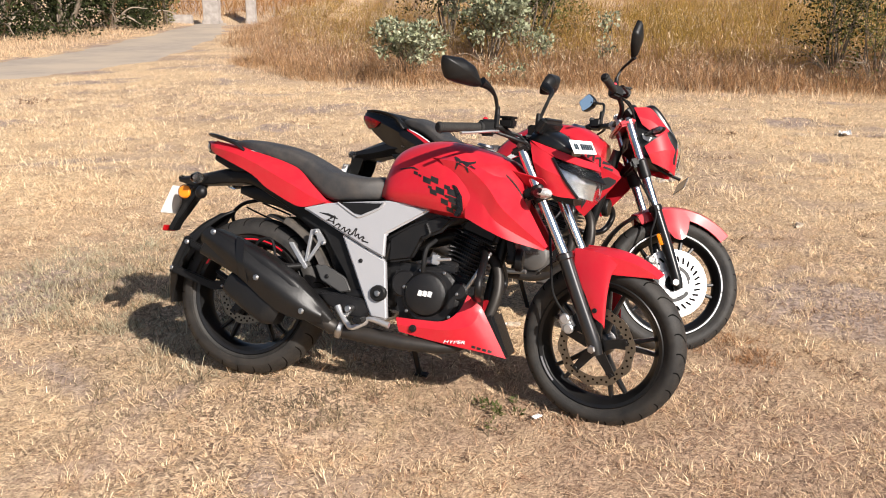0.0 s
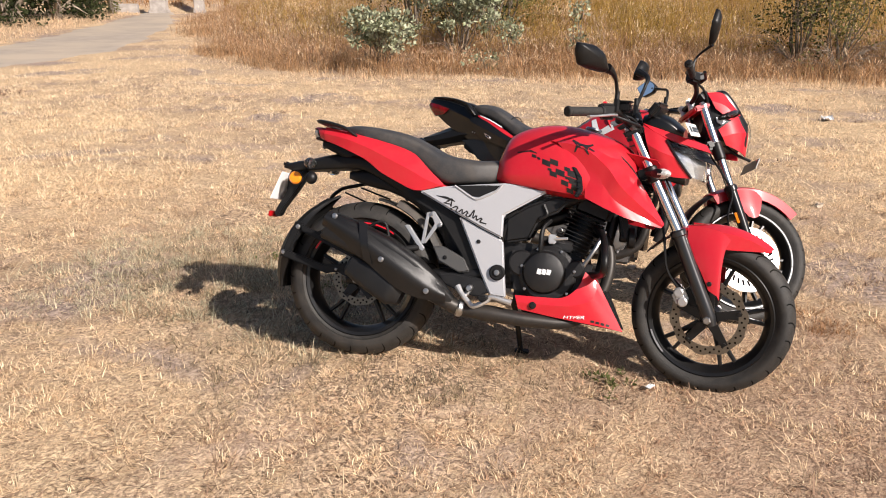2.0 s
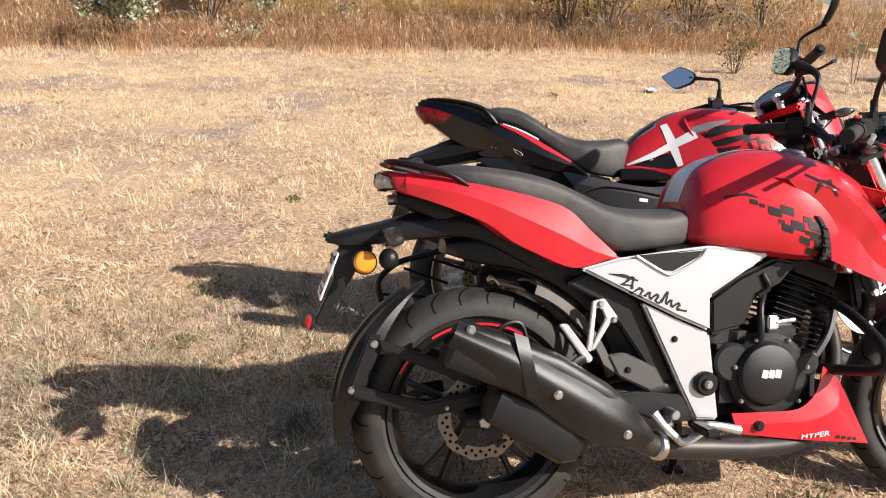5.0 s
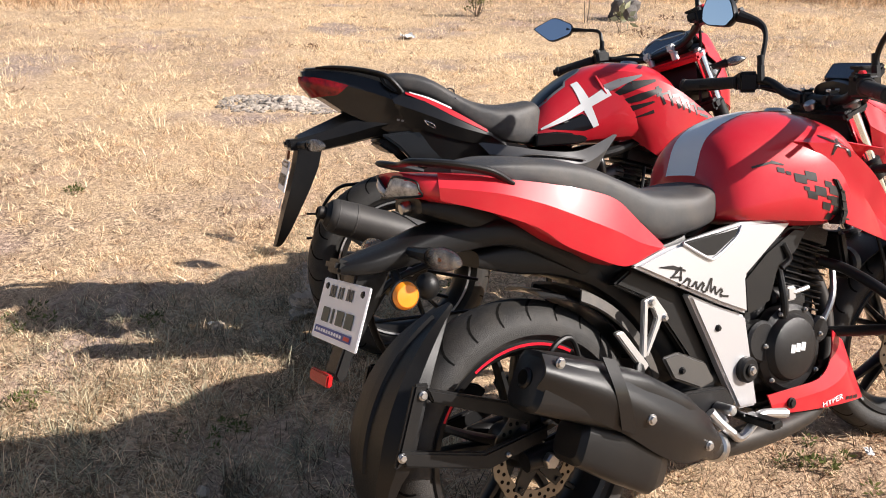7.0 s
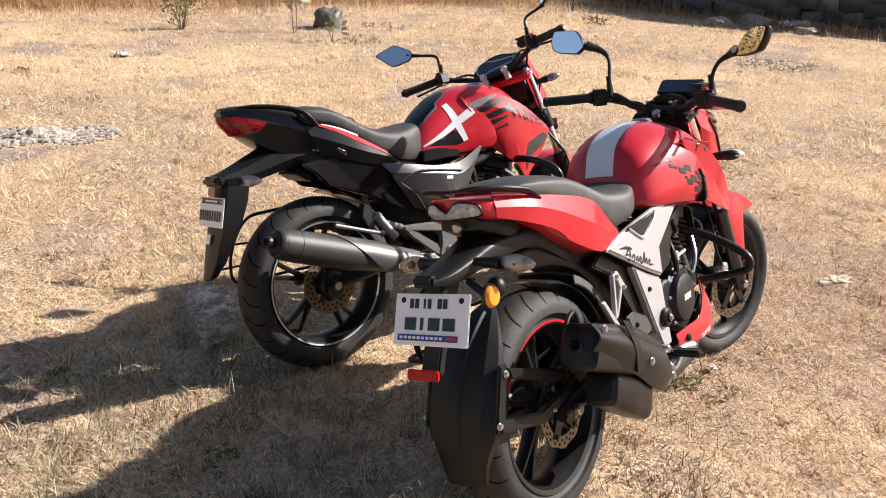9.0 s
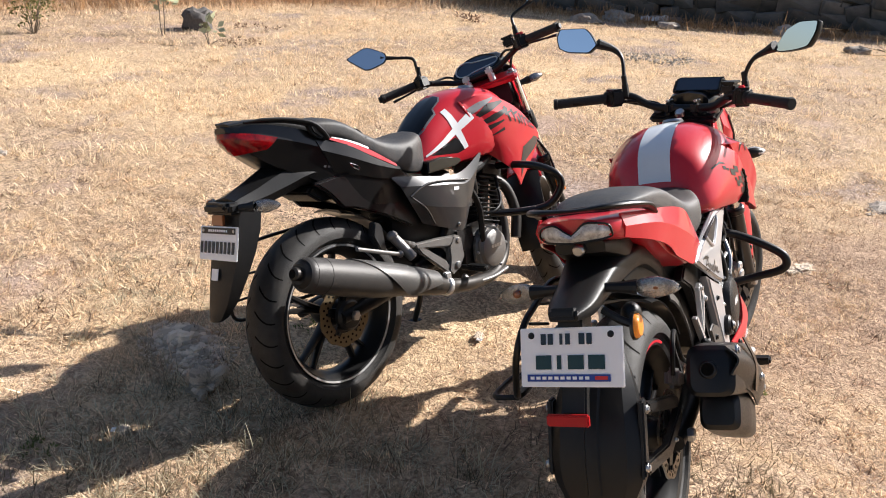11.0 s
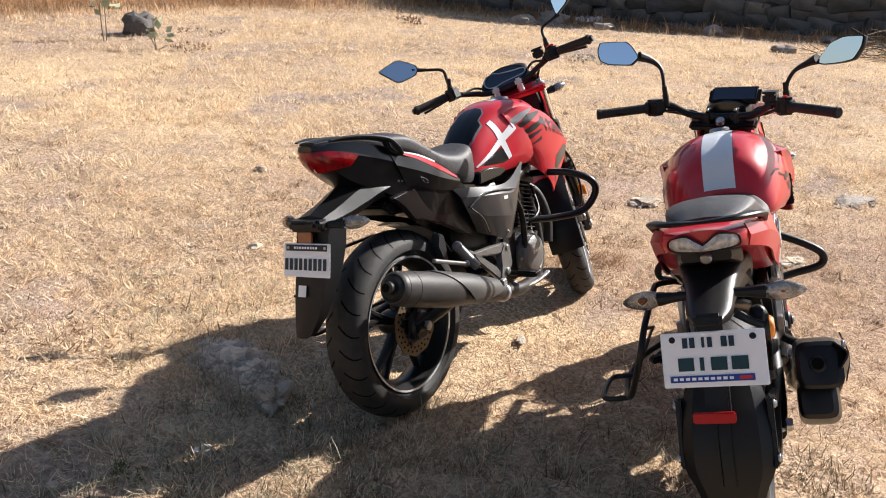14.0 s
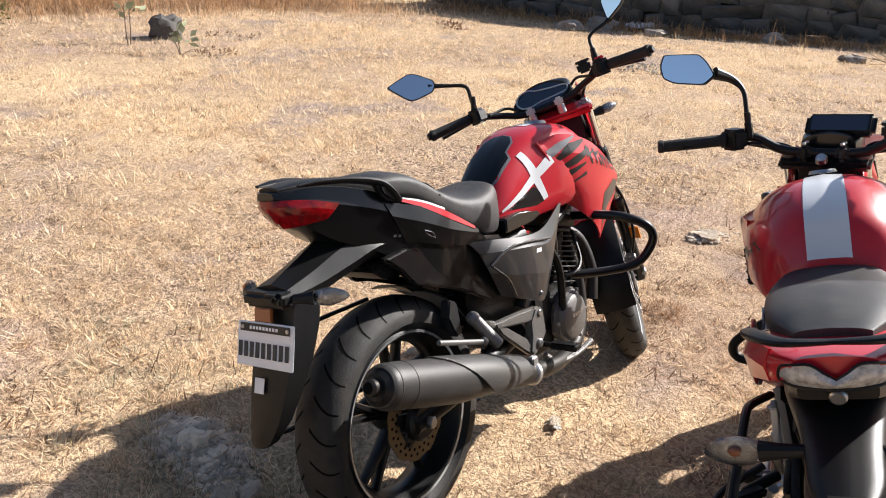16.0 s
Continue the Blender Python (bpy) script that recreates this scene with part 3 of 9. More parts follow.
def motorcycle_a():
    bike = new("motorcycle")
    bike.matrix_world = bike_pose(-13.87, 2.05, 16.17, (-0.86, 3.417, 0.042))
    tagged(bike, "red and silver naked motorcycle with black checker decals on tank", "motorcycle", group="parked motorcycles")
    WB = 1.357
    S = steering(WB, -16.1)
    I = Matrix.Identity(4)

    def front(name, bm, mat, label="", parent=bike, sharp=34.0):
        bm.transform(S)
        return part(name, bm, mat, parent, label, sharp)

    # wheels and brakes
    rw = wheel("rear_wheel", bike, (0, 0, 0.307), 0.309, 0.14, 0.216, 5, 0.35, tape=(RED_TAPE, ((58, 122), (138, 152)), (-1,)))
    petal_disc("brake_disc", rw, (0, 0, 0.307), -0.078, 0.075, 0.105, DISC, I)
    fw = wheel("front_wheel", bike, (WB, 0, 0.297), 0.298, 0.10, 0.216, 5, 0.1, steer=S, tape=(GREY_DECAL, ((200, 225),), (-1,)))
    petal_disc("brake_disc", fw, (WB, 0, 0.297), -0.068, 0.106, 0.138, DISC, S)
    # front forks
    for s in (-1, 1):
        leg = new("fork_leg")
        leg.parent = bike
        y = s * 0.095
        low = tube([(1.372, y, 0.275), (1.352, y, 0.325), (1.285, y, 0.47), (1.226, y, 0.602)], [0.021, 0.026, 0.0255, 0.026], 18, 4)
        low = joined(low, rod((1.231, y, 0.590), (1.220, y, 0.615), 0.031, 20))
        front("fork_lower", low, FORK_BLACK, parent=leg)
        front("stanchion", rod((1.224, y, 0.605), (1.034, y, 0.965), 0.0185, 18), CHROME, parent=leg)
        front("fork_bolt", rod((1.357, y - 0.032, 0.297), (1.357, y + 0.032, 0.297), 0.015, 6), STEEL, parent=leg)
        front("fork_clamp", rod((1.128, y, 0.787), (1.099, y, 0.842), 0.026, 18), BLACK_PLASTIC, parent=leg)
    front("lower_yoke", box((0.07, 0.235, 0.04), Matrix.Translation((1.09, 0, 0.815)) @ Matrix.Rotation(radians(-25.5), 4, "Y"), 0.01), BLACK_PLASTIC)
    front("upper_yoke", box((0.075, 0.235, 0.026), Matrix.Translation((1.035, 0, 0.965)) @ Matrix.Rotation(radians(-25.5), 4, "Y"), 0.008), ENGINE)
    front("axle", rod((WB, -0.118, 0.297), (WB, 0.115, 0.297), 0.0085, 12), STEEL)
    front("brake_caliper", joined(box((0.05, 0.04, 0.062), Matrix.Translation((1.252, -0.085, 0.368)) @ Matrix.Rotation(radians(-28), 4, "Y"), 0.012, 3),
                                        rod((1.246, -0.110, 0.385), (1.246, -0.086, 0.385), 0.019, 16), rod((1.262, -0.110, 0.352), (1.262, -0.086, 0.352), 0.019, 16)), ALU, "cast aluminium brake caliper")
    front("brake_hose", tube([(1.245, -0.095, 0.395), (1.195, -0.10, 0.47), (1.175, -0.09, 0.58), (1.14, -0.05, 0.72)], 0.005, 8, 6), BLACK_PLASTIC)
    front("caliper_bracket", prism([(1.255, 0.33), (1.345, 0.36), (1.36, 0.40), (1.33, 0.44), (1.27, 0.40)], -0.080, -0.070, 0.003), BLACK_PLASTIC)
    # front mudguard
    arch = []
    for a in np.linspace(112, 54, 14):
        f = (112 - a) / 58
        r = 0.346 - 0.012 * f
        w = 0.076 - 0.050 * max(0.0, f - 0.42) ** 1.35 * 1.9
        d, c = Vector((math.cos(radians(a)), 0, math.sin(radians(a)))), Vector((WB, 0, 0.297))
        low = min(0.260 / math.sin(radians(a)), r - 0.014)
        prof = [(low, -w), (r - 0.022 + 0.010 * f, -w * 0.97), (r - 0.002, -w * 0.52), (r + 0.004, 0), (r - 0.002, w * 0.52), (r - 0.022 + 0.010 * f, w * 0.97), (low, w),
                (low, w * 0.93), (r - 0.026 + 0.010 * f, w * 0.90), (r - 0.007, w * 0.48), (r - 0.003, 0), (r - 0.007, -w * 0.48), (r - 0.026 + 0.010 * f, -w * 0.90), (low, -w * 0.93)]
        arch.append([c + d * q + Vector((0, y, 0)) for q, y in prof])
    guard = front("front_mudguard", skin(arch), RED, sharp=18)
    for s in (-1, 1):
        g = patch([[(1.255, 0.072, 0.635), (1.32, 0.078, 0.632), (1.372, 0.078, 0.622), (1.41, 0.074, 0.595)],
                   [(1.265, 0.086, 0.560), (1.325, 0.092, 0.560), (1.372, 0.090, 0.558), (1.394, 0.084, 0.554)],
                   [(1.315, 0.098, 0.475), (1.345, 0.101, 0.470), (1.377, 0.099, 0.468), (1.388, 0.092, 0.475)],
                   [(1.350, 0.102, 0.405), (1.368, 0.103, 0.395), (1.384, 0.102, 0.385), (1.390, 0.098, 0.372)]], 0.004, 4, 4, s)
        front("mudguard_side", g, RED, parent=guard)
        front("mudguard_screw", rod((1.352, s * 0.102, 0.430), (1.352, s * 0.107, 0.430), 0.009, 8), BLACK_PLASTIC, parent=guard)
    front("mudguard_flap", lathe([(0.332, -0.062), (0.337, -0.03), (0.339, 0), (0.337, 0.03), (0.332, 0.062), (0.329, 0.062), (0.335, 0), (0.329, -0.062)], (WB, 0, 0.297), 16, (110, 138)), BLACK_PLASTIC, parent=guard)
    # headlamp
    lamp = new("headlamp")
    lamp.parent = bike
    bowl = hull([(1.05, half_round(0.075, 0.965, 0.845)), (1.12, half_round(0.084, 0.960, 0.815)), (1.17, half_round(0.070, 0.935, 0.790)), (1.225, half_round(0.050, 0.870, 0.778))], 3, 3)
    front("lamp_housing", bowl, BLACK_PLASTIC, parent=lamp)
    for s in (-1, 1):
        front("side_panel", patch([[(1.062, 0.092, 0.994), (1.105, 0.098, 0.972), (1.150, 0.095, 0.948)],
                                   [(1.085, 0.110, 0.925), (1.135, 0.113, 0.900), (1.198, 0.097, 0.878)],
                                   [(1.112, 0.098, 0.850), (1.170, 0.099, 0.812), (1.250, 0.077, 0.806)]], 0.004, 4, 4, s, True), RED, parent=lamp, sharp=12)
        front("side_wing", patch([[(1.004, 0.118, 0.890), (1.062, 0.121, 0.878), (1.128, 0.115, 0.866)], [(1.028, 0.088, 0.850), (1.084, 0.086, 0.828), (1.170, 0.084, 0.812)]], 0.004, 3, 2, s, True), RED, parent=lamp, sharp=12)
        front("brow", patch([[(1.062, 0.086, 1.000), (1.150, 0.082, 0.974), (1.230, 0.058, 0.948), (1.286, 0.0, 0.930)],
                             [(1.102, 0.099, 0.974), (1.166, 0.093, 0.944), (1.245, 0.070, 0.921), (1.303, 0.0, 0.903)]], 0.004, 4, 3, s, True), RED, parent=lamp, sharp=12)
        front("lens_bezel", tube([(1.153, s * 0.0965, 0.943), (1.198, s * 0.0975, 0.877), (1.250, s * 0.0775, 0.808)], 0.005, 8, 4), BLACK_GLOSS, parent=lamp)
        gl = [[(1.152, 0.093, 0.943), (1.242, 0.069, 0.917), (1.300, 0.0, 0.902)], [(1.202, 0.094, 0.876), (1.268, 0.061, 0.860), (1.310, 0.0, 0.850)], [(1.252, 0.076, 0.806), (1.284, 0.046, 0.796), (1.300, 0.0, 0.787)]]
        front("lens", patch(gl, 0.003, 4, 4, s), LENS, "clear headlamp lens", lamp)
        front("reflector", patch([[(x - 0.022, y * 0.86, 0.862 + (z - 0.862) * 0.86) for x, y, z in r] for r in gl], 0.003, 3, 3, s, True), REFLECTOR, parent=lamp, sharp=8)
        front("inner_bezel", patch([[(x - 0.010, y * 0.94, z - 0.004) for x, y, z in gl[0]], [(x - 0.012 + 0.012 * k, y * 0.93, z + 0.030 - 0.010 * k) for k, (x, y, z) in enumerate(gl[1])]], 0.003, 3, 2, s, True), BLACK_GLOSS, parent=lamp, sharp=8)
    front("visor", hull([(1.055, half_round(0.07, 1.035, 0.97)), (1.10, half_round(0.078, 1.045, 0.965)), (1.155, half_round(0.072, 1.025, 0.955)), (1.205, half_round(0.05, 0.985, 0.95))], 4, 3), BLACK_GLOSS, parent=lamp)
    pm = S @ Matrix.Translation((1.232, -0.012, 0.985)) @ Matrix.Rotation(radians(90), 4, "Z") @ Matrix.Rotation(radians(-28), 4, "X")
    bm = box((0.24, 0.003, 0.052), pm, 0.001)
    fp = part("front_number_plate", bm, PLATE_WHITE, lamp, "white front number plate with dark lettering")
    plate_marks(fp, pm, 0.24, 0.052, [(0.0, 0.022, [(-0.098 + 0.022 * i, -0.098 + 0.022 * i + 0.014) for i in range(9) if i not in (2,)])], [PLATE_INK])
    for s in (-1, 1):
        indicator(bike, S, (1.085, s * 0.10, 0.815), (1.148, s * 0.165, 0.820), 0.036, s, AMBER_DARK, fat=1.9)
    # handlebar and controls
    hb = new("handlebar")
    hb.parent = bike
    front("bar", tube([(0.885, -0.345, 1.022), (0.945, -0.235, 1.032), (0.985, -0.178, 1.034), (1.008, -0.118, 1.000), (1.014, -0.06, 0.990), (1.014, 0.06, 0.990), (1.008, 0.118, 1.000), (0.985, 0.178, 1.034), (0.945, 0.235, 1.032), (0.885, 0.345, 1.022)], 0.0128, 12, 5), BLACK_PLASTIC, parent=hb)
    for s in (-1, 1):
        front("grip", joined(rod((0.864, s * 0.396, 1.022), (0.938, s * 0.248, 1.031), 0.0165, 16), rod((0.858, s * 0.406, 1.022), (0.866, s * 0.392, 1.022), 0.0185, 16),
                             rod((0.936, s * 0.253, 1.031), (0.942, s * 0.242, 1.031), 0.0215, 16)), GRIP, parent=hb)
        front("switch_box", joined(box((0.056, 0.056, 0.058), Matrix.Translation((0.955, s * 0.222, 1.032)) @ Matrix.Rotation(radians(s * -28), 4, "Z"), 0.009, 3),
                                   box((0.018, 0.02, 0.016), Matrix.Translation((0.93, s * 0.218, 1.05)), 0.003)), BLACK_PLASTIC, parent=hb)
        lv = tube([(0.985, s * 0.205, 1.022), (0.978, s * 0.25, 1.020), (0.945, s * 0.32, 1.012), (0.925, s * 0.365, 1.008)], [0.008, 0.007, 0.006, 0.0075], 10, 5, flat=0.7)
        front("lever", lv, ALU if s < 0 else BLACK_PLASTIC, parent=hb)
        front("bar_clamp", box((0.050, 0.036, 0.048), Matrix.Translation((1.016, s * 0.048, 0.990)), 0.012, 3), BLACK_PLASTIC, parent=hb)
        front("clamp_bolt", joined(*[rod((1.016 + d, s * 0.048, 1.010), (1.016 + d, s * 0.048, 1.018), 0.006, 8) for d in (-0.014, 0.014)]), STEEL, parent=hb)
        front("fork_cap", joined(rod((1.040, s * 0.095, 0.970), (1.031, s * 0.095, 0.990), 0.021, 16), rod((1.031, s * 0.095, 0.990), (1.028, s * 0.095, 0.997), 0.011, 6)), ENGINE_GREY, parent=hb)
        front("throttle_cable", tube([(0.975, s * 0.195, 1.018), (1.03, s * 0.150, 0.998), (1.065, s * 0.095, 0.975), (1.085, s * 0.05, 0.90)], 0.006, 8, 6), BLACK_PLASTIC, parent=hb)
    front("brake_reservoir", joined(box((0.05, 0.045, 0.034), Matrix.Translation((1.005, -0.165, 1.052)), 0.007), box((0.054, 0.049, 0.008), Matrix.Translation((1.005, -0.165, 1.072)), 0.003)), BLACK_PLASTIC, parent=hb)
    front("kill_switch", box((0.014, 0.018, 0.012), Matrix.Translation((0.945, -0.225, 1.062)), 0.003), RED_TAPE, parent=hb)
    for s, pts in ((-1, [(0.965, -0.18, 1.025), (1.03, -0.11, 1.01), (1.07, -0.05, 0.93), (1.06, -0.03, 0.85)]), (1, [(0.965, 0.18, 1.02), (1.04, 0.10, 1.0), (1.06, 0.06, 0.93), (1.05, 0.04, 0.85)])):
        front("control_cable", tube(pts, 0.005, 8, 6), BLACK_PLASTIC, parent=hb)
    front("ignition_lock", rod((0.995, 0, 0.965), (0.985, 0, 0.985), 0.016, 16), STEEL, parent=hb)
    dash = front("instrument_panel", box((0.034, 0.180, 0.066), Matrix.Translation((1.100, -0.020, 1.050)) @ Matrix.Rotation(radians(36), 4, "Y"), 0.012, 3), BLACK_PLASTIC)
    front("display", box((0.004, 0.146, 0.046), Matrix.Translation((1.0870, -0.020, 1.0595)) @ Matrix.Rotation(radians(36), 4, "Y"), 0.001), SCREEN, parent=dash)
    mirror_on(bike, [(0.930, -0.220, 1.035), (0.928, -0.226, 1.075), (0.920, -0.252, 1.112), (0.905, -0.292, 1.130), (0.885, -0.322, 1.140)], (0.835, -0.383, 1.160), (-0.70, -0.71, 0.0), (0.204, -0.206, 0.957), (0.16, 0.085),
              [(-0.50, -0.36), (-0.36, -0.50), (0.10, -0.50), (0.40, -0.42), (0.56, 0.02), (0.58, 0.42), (0.10, 0.48), (-0.22, 0.28)])
    mirror_on(bike, [(1.018, 0.176, 1.083), (1.030, 0.178, 1.125), (1.050, 0.182, 1.185), (1.055, 0.208, 1.220), (1.022, 0.250, 1.248)], (1.025, 0.318, 1.270), (0.20, 0.96, 0.19), (0.24, -0.19, 0.95), (0.15, 0.088),
              [(-0.54, -0.16), (-0.36, -0.48), (0.22, -0.48), (0.46, -0.34), (0.56, 0.06), (0.52, 0.44), (-0.16, 0.50), (-0.34, 0.28)])
    # tank
    tank = part("fuel_tank", hull([
        (0.512, [(0, 0.825), (0.05, 0.822), (0.09, 0.80), (0.105, 0.765), (0.10, 0.735), (0, 0.728)]),
        (0.555, [(0, 0.915), (0.065, 0.908), (0.118, 0.868), (0.142, 0.80), (0.138, 0.728), (0, 0.716)]),
        (0.66, [(0, 0.962), (0.075, 0.952), (0.142, 0.905), (0.176, 0.825), (0.162, 0.717), (0, 0.70)]),
        (0.78, [(0, 0.970), (0.085, 0.958), (0.155, 0.915), (0.195, 0.835), (0.180, 0.702), (0, 0.69)]),
        (0.91, [(0, 0.945), (0.075, 0.932), (0.140, 0.895), (0.180, 0.82), (0.168, 0.700), (0, 0.69)]),
        (1.00, [(0, 0.905), (0.055, 0.895), (0.100, 0.865), (0.130, 0.79), (0.120, 0.700), (0, 0.69)]),
        (1.035, [(0, 0.870), (0.040, 0.862), (0.070, 0.84), (0.090, 0.78), (0.085, 0.720), (0, 0.71)])], 5, 4), RED, bike)
    for s in (-1, 1):
        sh = part("tank_shroud", patch([[(0.660, 0.134, 0.900), (0.79, 0.146, 0.914), (0.920, 0.130, 0.884), (1.010, 0.130, 0.815), (1.142, 0.150, 0.620)],
                                        [(0.730, 0.184, 0.888), (0.825, 0.207, 0.872), (0.915, 0.216, 0.808), (0.985, 0.214, 0.728), (1.138, 0.164, 0.612)],
                                        [(0.840, 0.194, 0.778), (0.882, 0.200, 0.762), (0.915, 0.203, 0.735), (0.97, 0.200, 0.680), (1.134, 0.163, 0.607)],
                                        [(0.848, 0.192, 0.690), (0.888, 0.200, 0.672), (0.94, 0.204, 0.650), (1.01, 0.200, 0.626), (1.130, 0.164, 0.603)]], 0.005, 6, 3, s, True), RED, bike, sharp=13)
        part("shroud_trim", tube([(0.80, s * 0.140, 0.914), (0.88, s * 0.132, 0.902), (0.935, s * 0.127, 0.878), (1.006, s * 0.126, 0.818), (1.050, s * 0.130, 0.758)], [0.004, 0.007, 0.008, 0.008, 0.004], 8, 4, flat=0.6), BLACK_PLASTIC, sh)
        vent = part("tank_vent", prism([(0.792, 0.800), (0.808, 0.797), (0.832, 0.762), (0.840, 0.715), (0.824, 0.690), (0.808, 0.692), (0.820, 0.716), (0.814, 0.756), (0.804, 0.780)], s * 0.170, s * 0.206, 0.003), BLACK_PLASTIC, bike)
        for i in range(4):
            part("vent_louvre", prism([(0.812, 0.704 + 0.022 * i), (0.838 - 0.004 * i, 0.698 + 0.022 * i), (0.838 - 0.004 * i, 0.702 + 0.022 * i), (0.812, 0.709 + 0.022 * i)], s * 0.203, s * 0.209, 0.001), BLACK_GLOSS, vent)
        cells = []
        for x, z, w in ((0.650, 0.831, 0.007), (0.668, 0.823, 0.005), (0.697, 0.808, 0.0125), (0.726, 0.811, 0.0125), (0.712, 0.784, 0.006), (0.7265, 0.768, 0.011), (0.751, 0.774, 0.0135), (0.776, 0.788, 0.009), (0.771, 0.738, 0.011), (0.778, 0.757, 0.006), (0.795, 0.772, 0.014), (0.801, 0.746, 0.0135), (0.792, 0.712, 0.010), (0.811, 0.722, 0.012)):
            w *= 1.22
            cells.append([(x - w, z + w * 0.95), (x + w, z + w * 0.35), (x + w * 1.1, z - w * 0.95), (x - w * 0.9, z - w * 0.35)])
        for c in cells:
            decal(tank, [c], "y", BLACK_DECAL, "checker_square", tank, "black checker square", sign=s)
        for k in ([bar(0.800, 0.882, 0.845, 0.872, 0.007, 0.010)], [bar(0.786, 0.900, 0.806, 0.884, 0.003, 0.007)], [bar(0.842, 0.878, 0.862, 0.888, 0.006, 0.003)], [bar(0.806, 0.878, 0.798, 0.854, 0.005, 0.002)], [bar(0.836, 0.868, 0.848, 0.846, 0.005, 0.002)], [bar(0.848, 0.870, 0.868, 0.860, 0.004, 0.002)]):
            for surface in (sh, tank):
                decal(surface, k, "y", BLACK_DECAL, "emblem", surface, "black emblem decal", sign=s)
        decal(tank, [bar(0.585, 0.842, 0.632, 0.850, 0.0025), bar(0.632, 0.851, 0.66, 0.842, 0.004, 0.001)], "y", BLACK_DECAL, "speed_line", tank, sign=s)
    decal(tank, [[(0.515, -0.046), (0.60, -0.046), (0.70, -0.045), (0.80, -0.043), (0.90, -0.040), (0.90, 0.040), (0.80, 0.043), (0.70, 0.045), (0.60, 0.046), (0.515, 0.046)]], "z", WHITE_PAINT, "white_stripe", tank, "broad white stripe along the tank")
    part("filler_cap", joined(lathe([(0.0, 0.004), (0.03, 0.004), (0.034, -0.004), (0.0, -0.004)], seg=28)), STEEL, tank).matrix_local = Matrix.Translation((0.86, 0, 0.966)) @ Matrix.Rotation(radians(12), 4, "Y") @ Matrix.Rotation(radians(90), 4, "X")
    # seat
    part("seat", hull([(-0.135, half_round(0.055, 0.906, 0.888, 0.004)), (-0.06, half_round(0.092, 0.918, 0.868)), (0.04, half_round(0.108, 0.912, 0.845)), (0.12, half_round(0.110, 0.900, 0.820)), (0.185, half_round(0.112, 0.882, 0.795)),
                       (0.25, half_round(0.122, 0.853, 0.745)), (0.32, half_round(0.132, 0.824, 0.708)), (0.43, half_round(0.134, 0.812, 0.716)), (0.515, half_round(0.105, 0.818, 0.728)), (0.552, half_round(0.075, 0.80, 0.745))], 4, 4), SEAT, bike)
    # tail
    tail = part("tail_cowl", hull([(-0.238, half_round(0.058, 0.901, 0.872, 0.004)), (-0.19, half_round(0.094, 0.898, 0.842, 0.006)), (-0.07, half_round(0.122, 0.884, 0.812, 0.006)), (0.04, half_round(0.132, 0.850, 0.742, 0.006)), (0.12, half_round(0.136, 0.812, 0.705, 0.006)),
                                   (0.19, half_round(0.138, 0.772, 0.672, 0.006)), (0.26, half_round(0.140, 0.730, 0.682, 0.004)), (0.325, half_round(0.138, 0.699, 0.690, 0.002))], 4, 3), RED, bike)
    for s in (-1, 1):
        part("cowl_blade", patch([[(-0.185, 0.090, 0.895), (-0.08, 0.122, 0.876), (0.0, 0.130, 0.862), (0.055, 0.134, 0.851), (0.13, 0.140, 0.833), (0.195, 0.143, 0.808), (0.25, 0.144, 0.758), (0.315, 0.142, 0.702)],
                                  [(-0.19, 0.100, 0.868), (-0.085, 0.136, 0.848), (0.0, 0.147, 0.822), (0.055, 0.153, 0.800), (0.13, 0.157, 0.768), (0.19, 0.156, 0.742), (0.245, 0.151, 0.715), (0.305, 0.146, 0.696)],
                                  [(-0.185, 0.094, 0.843), (-0.10, 0.126, 0.814), (0.0, 0.137, 0.774), (0.055, 0.139, 0.735), (0.11, 0.142, 0.708), (0.185, 0.145, 0.676), (0.225, 0.145, 0.672), (0.275, 0.143, 0.685)]], 0.004, 3, 3, s, True), RED, tail, sharp=12)
        decal(tail, [bar(-0.075 + 0.0, 0.868, -0.04, 0.864, 0.003), bar(-0.032, 0.862, -0.005, 0.858, 0.005), bar(-0.005, 0.858, 0.03, 0.853, 0.005, 0.001)], "y", WHITE_PAINT, "model_mark", tail, "white printed marks", sign=s)
    lamp = new("tail_lamp")
    lamp.parent = bike
    for s in (-1, 1):
        part("lens", patch([[(-0.247, 0.0, 0.866), (-0.248, 0.015, 0.878), (-0.247, 0.032, 0.891), (-0.240, 0.054, 0.889), (-0.222, 0.072, 0.880)], [(-0.252, 0.0, 0.860), (-0.253, 0.017, 0.867), (-0.251, 0.035, 0.873), (-0.240, 0.059, 0.871), (-0.220, 0.076, 0.867)], [(-0.243, 0.0, 0.853), (-0.243, 0.018, 0.854), (-0.240, 0.037, 0.855), (-0.230, 0.057, 0.855), (-0.212, 0.073, 0.856)]], 0.003, 5, 4, s), LENS_GREY, lamp, "clear tail lamp lens")
        part("lens_rib", tube([(-0.2475, 0.0, 0.8675), (-0.2495, s * 0.015, 0.8795), (-0.2485, s * 0.032, 0.8925), (-0.241, s * 0.054, 0.8905), (-0.222, s * 0.073, 0.8815), (-0.220, s * 0.078, 0.867), (-0.212, s * 0.0745, 0.855), (-0.231, s * 0.057, 0.8535), (-0.241, s * 0.037, 0.8535), (-0.2445, 0.0, 0.852)], 0.0024, 6, 3), BLACK_PLASTIC, lamp)
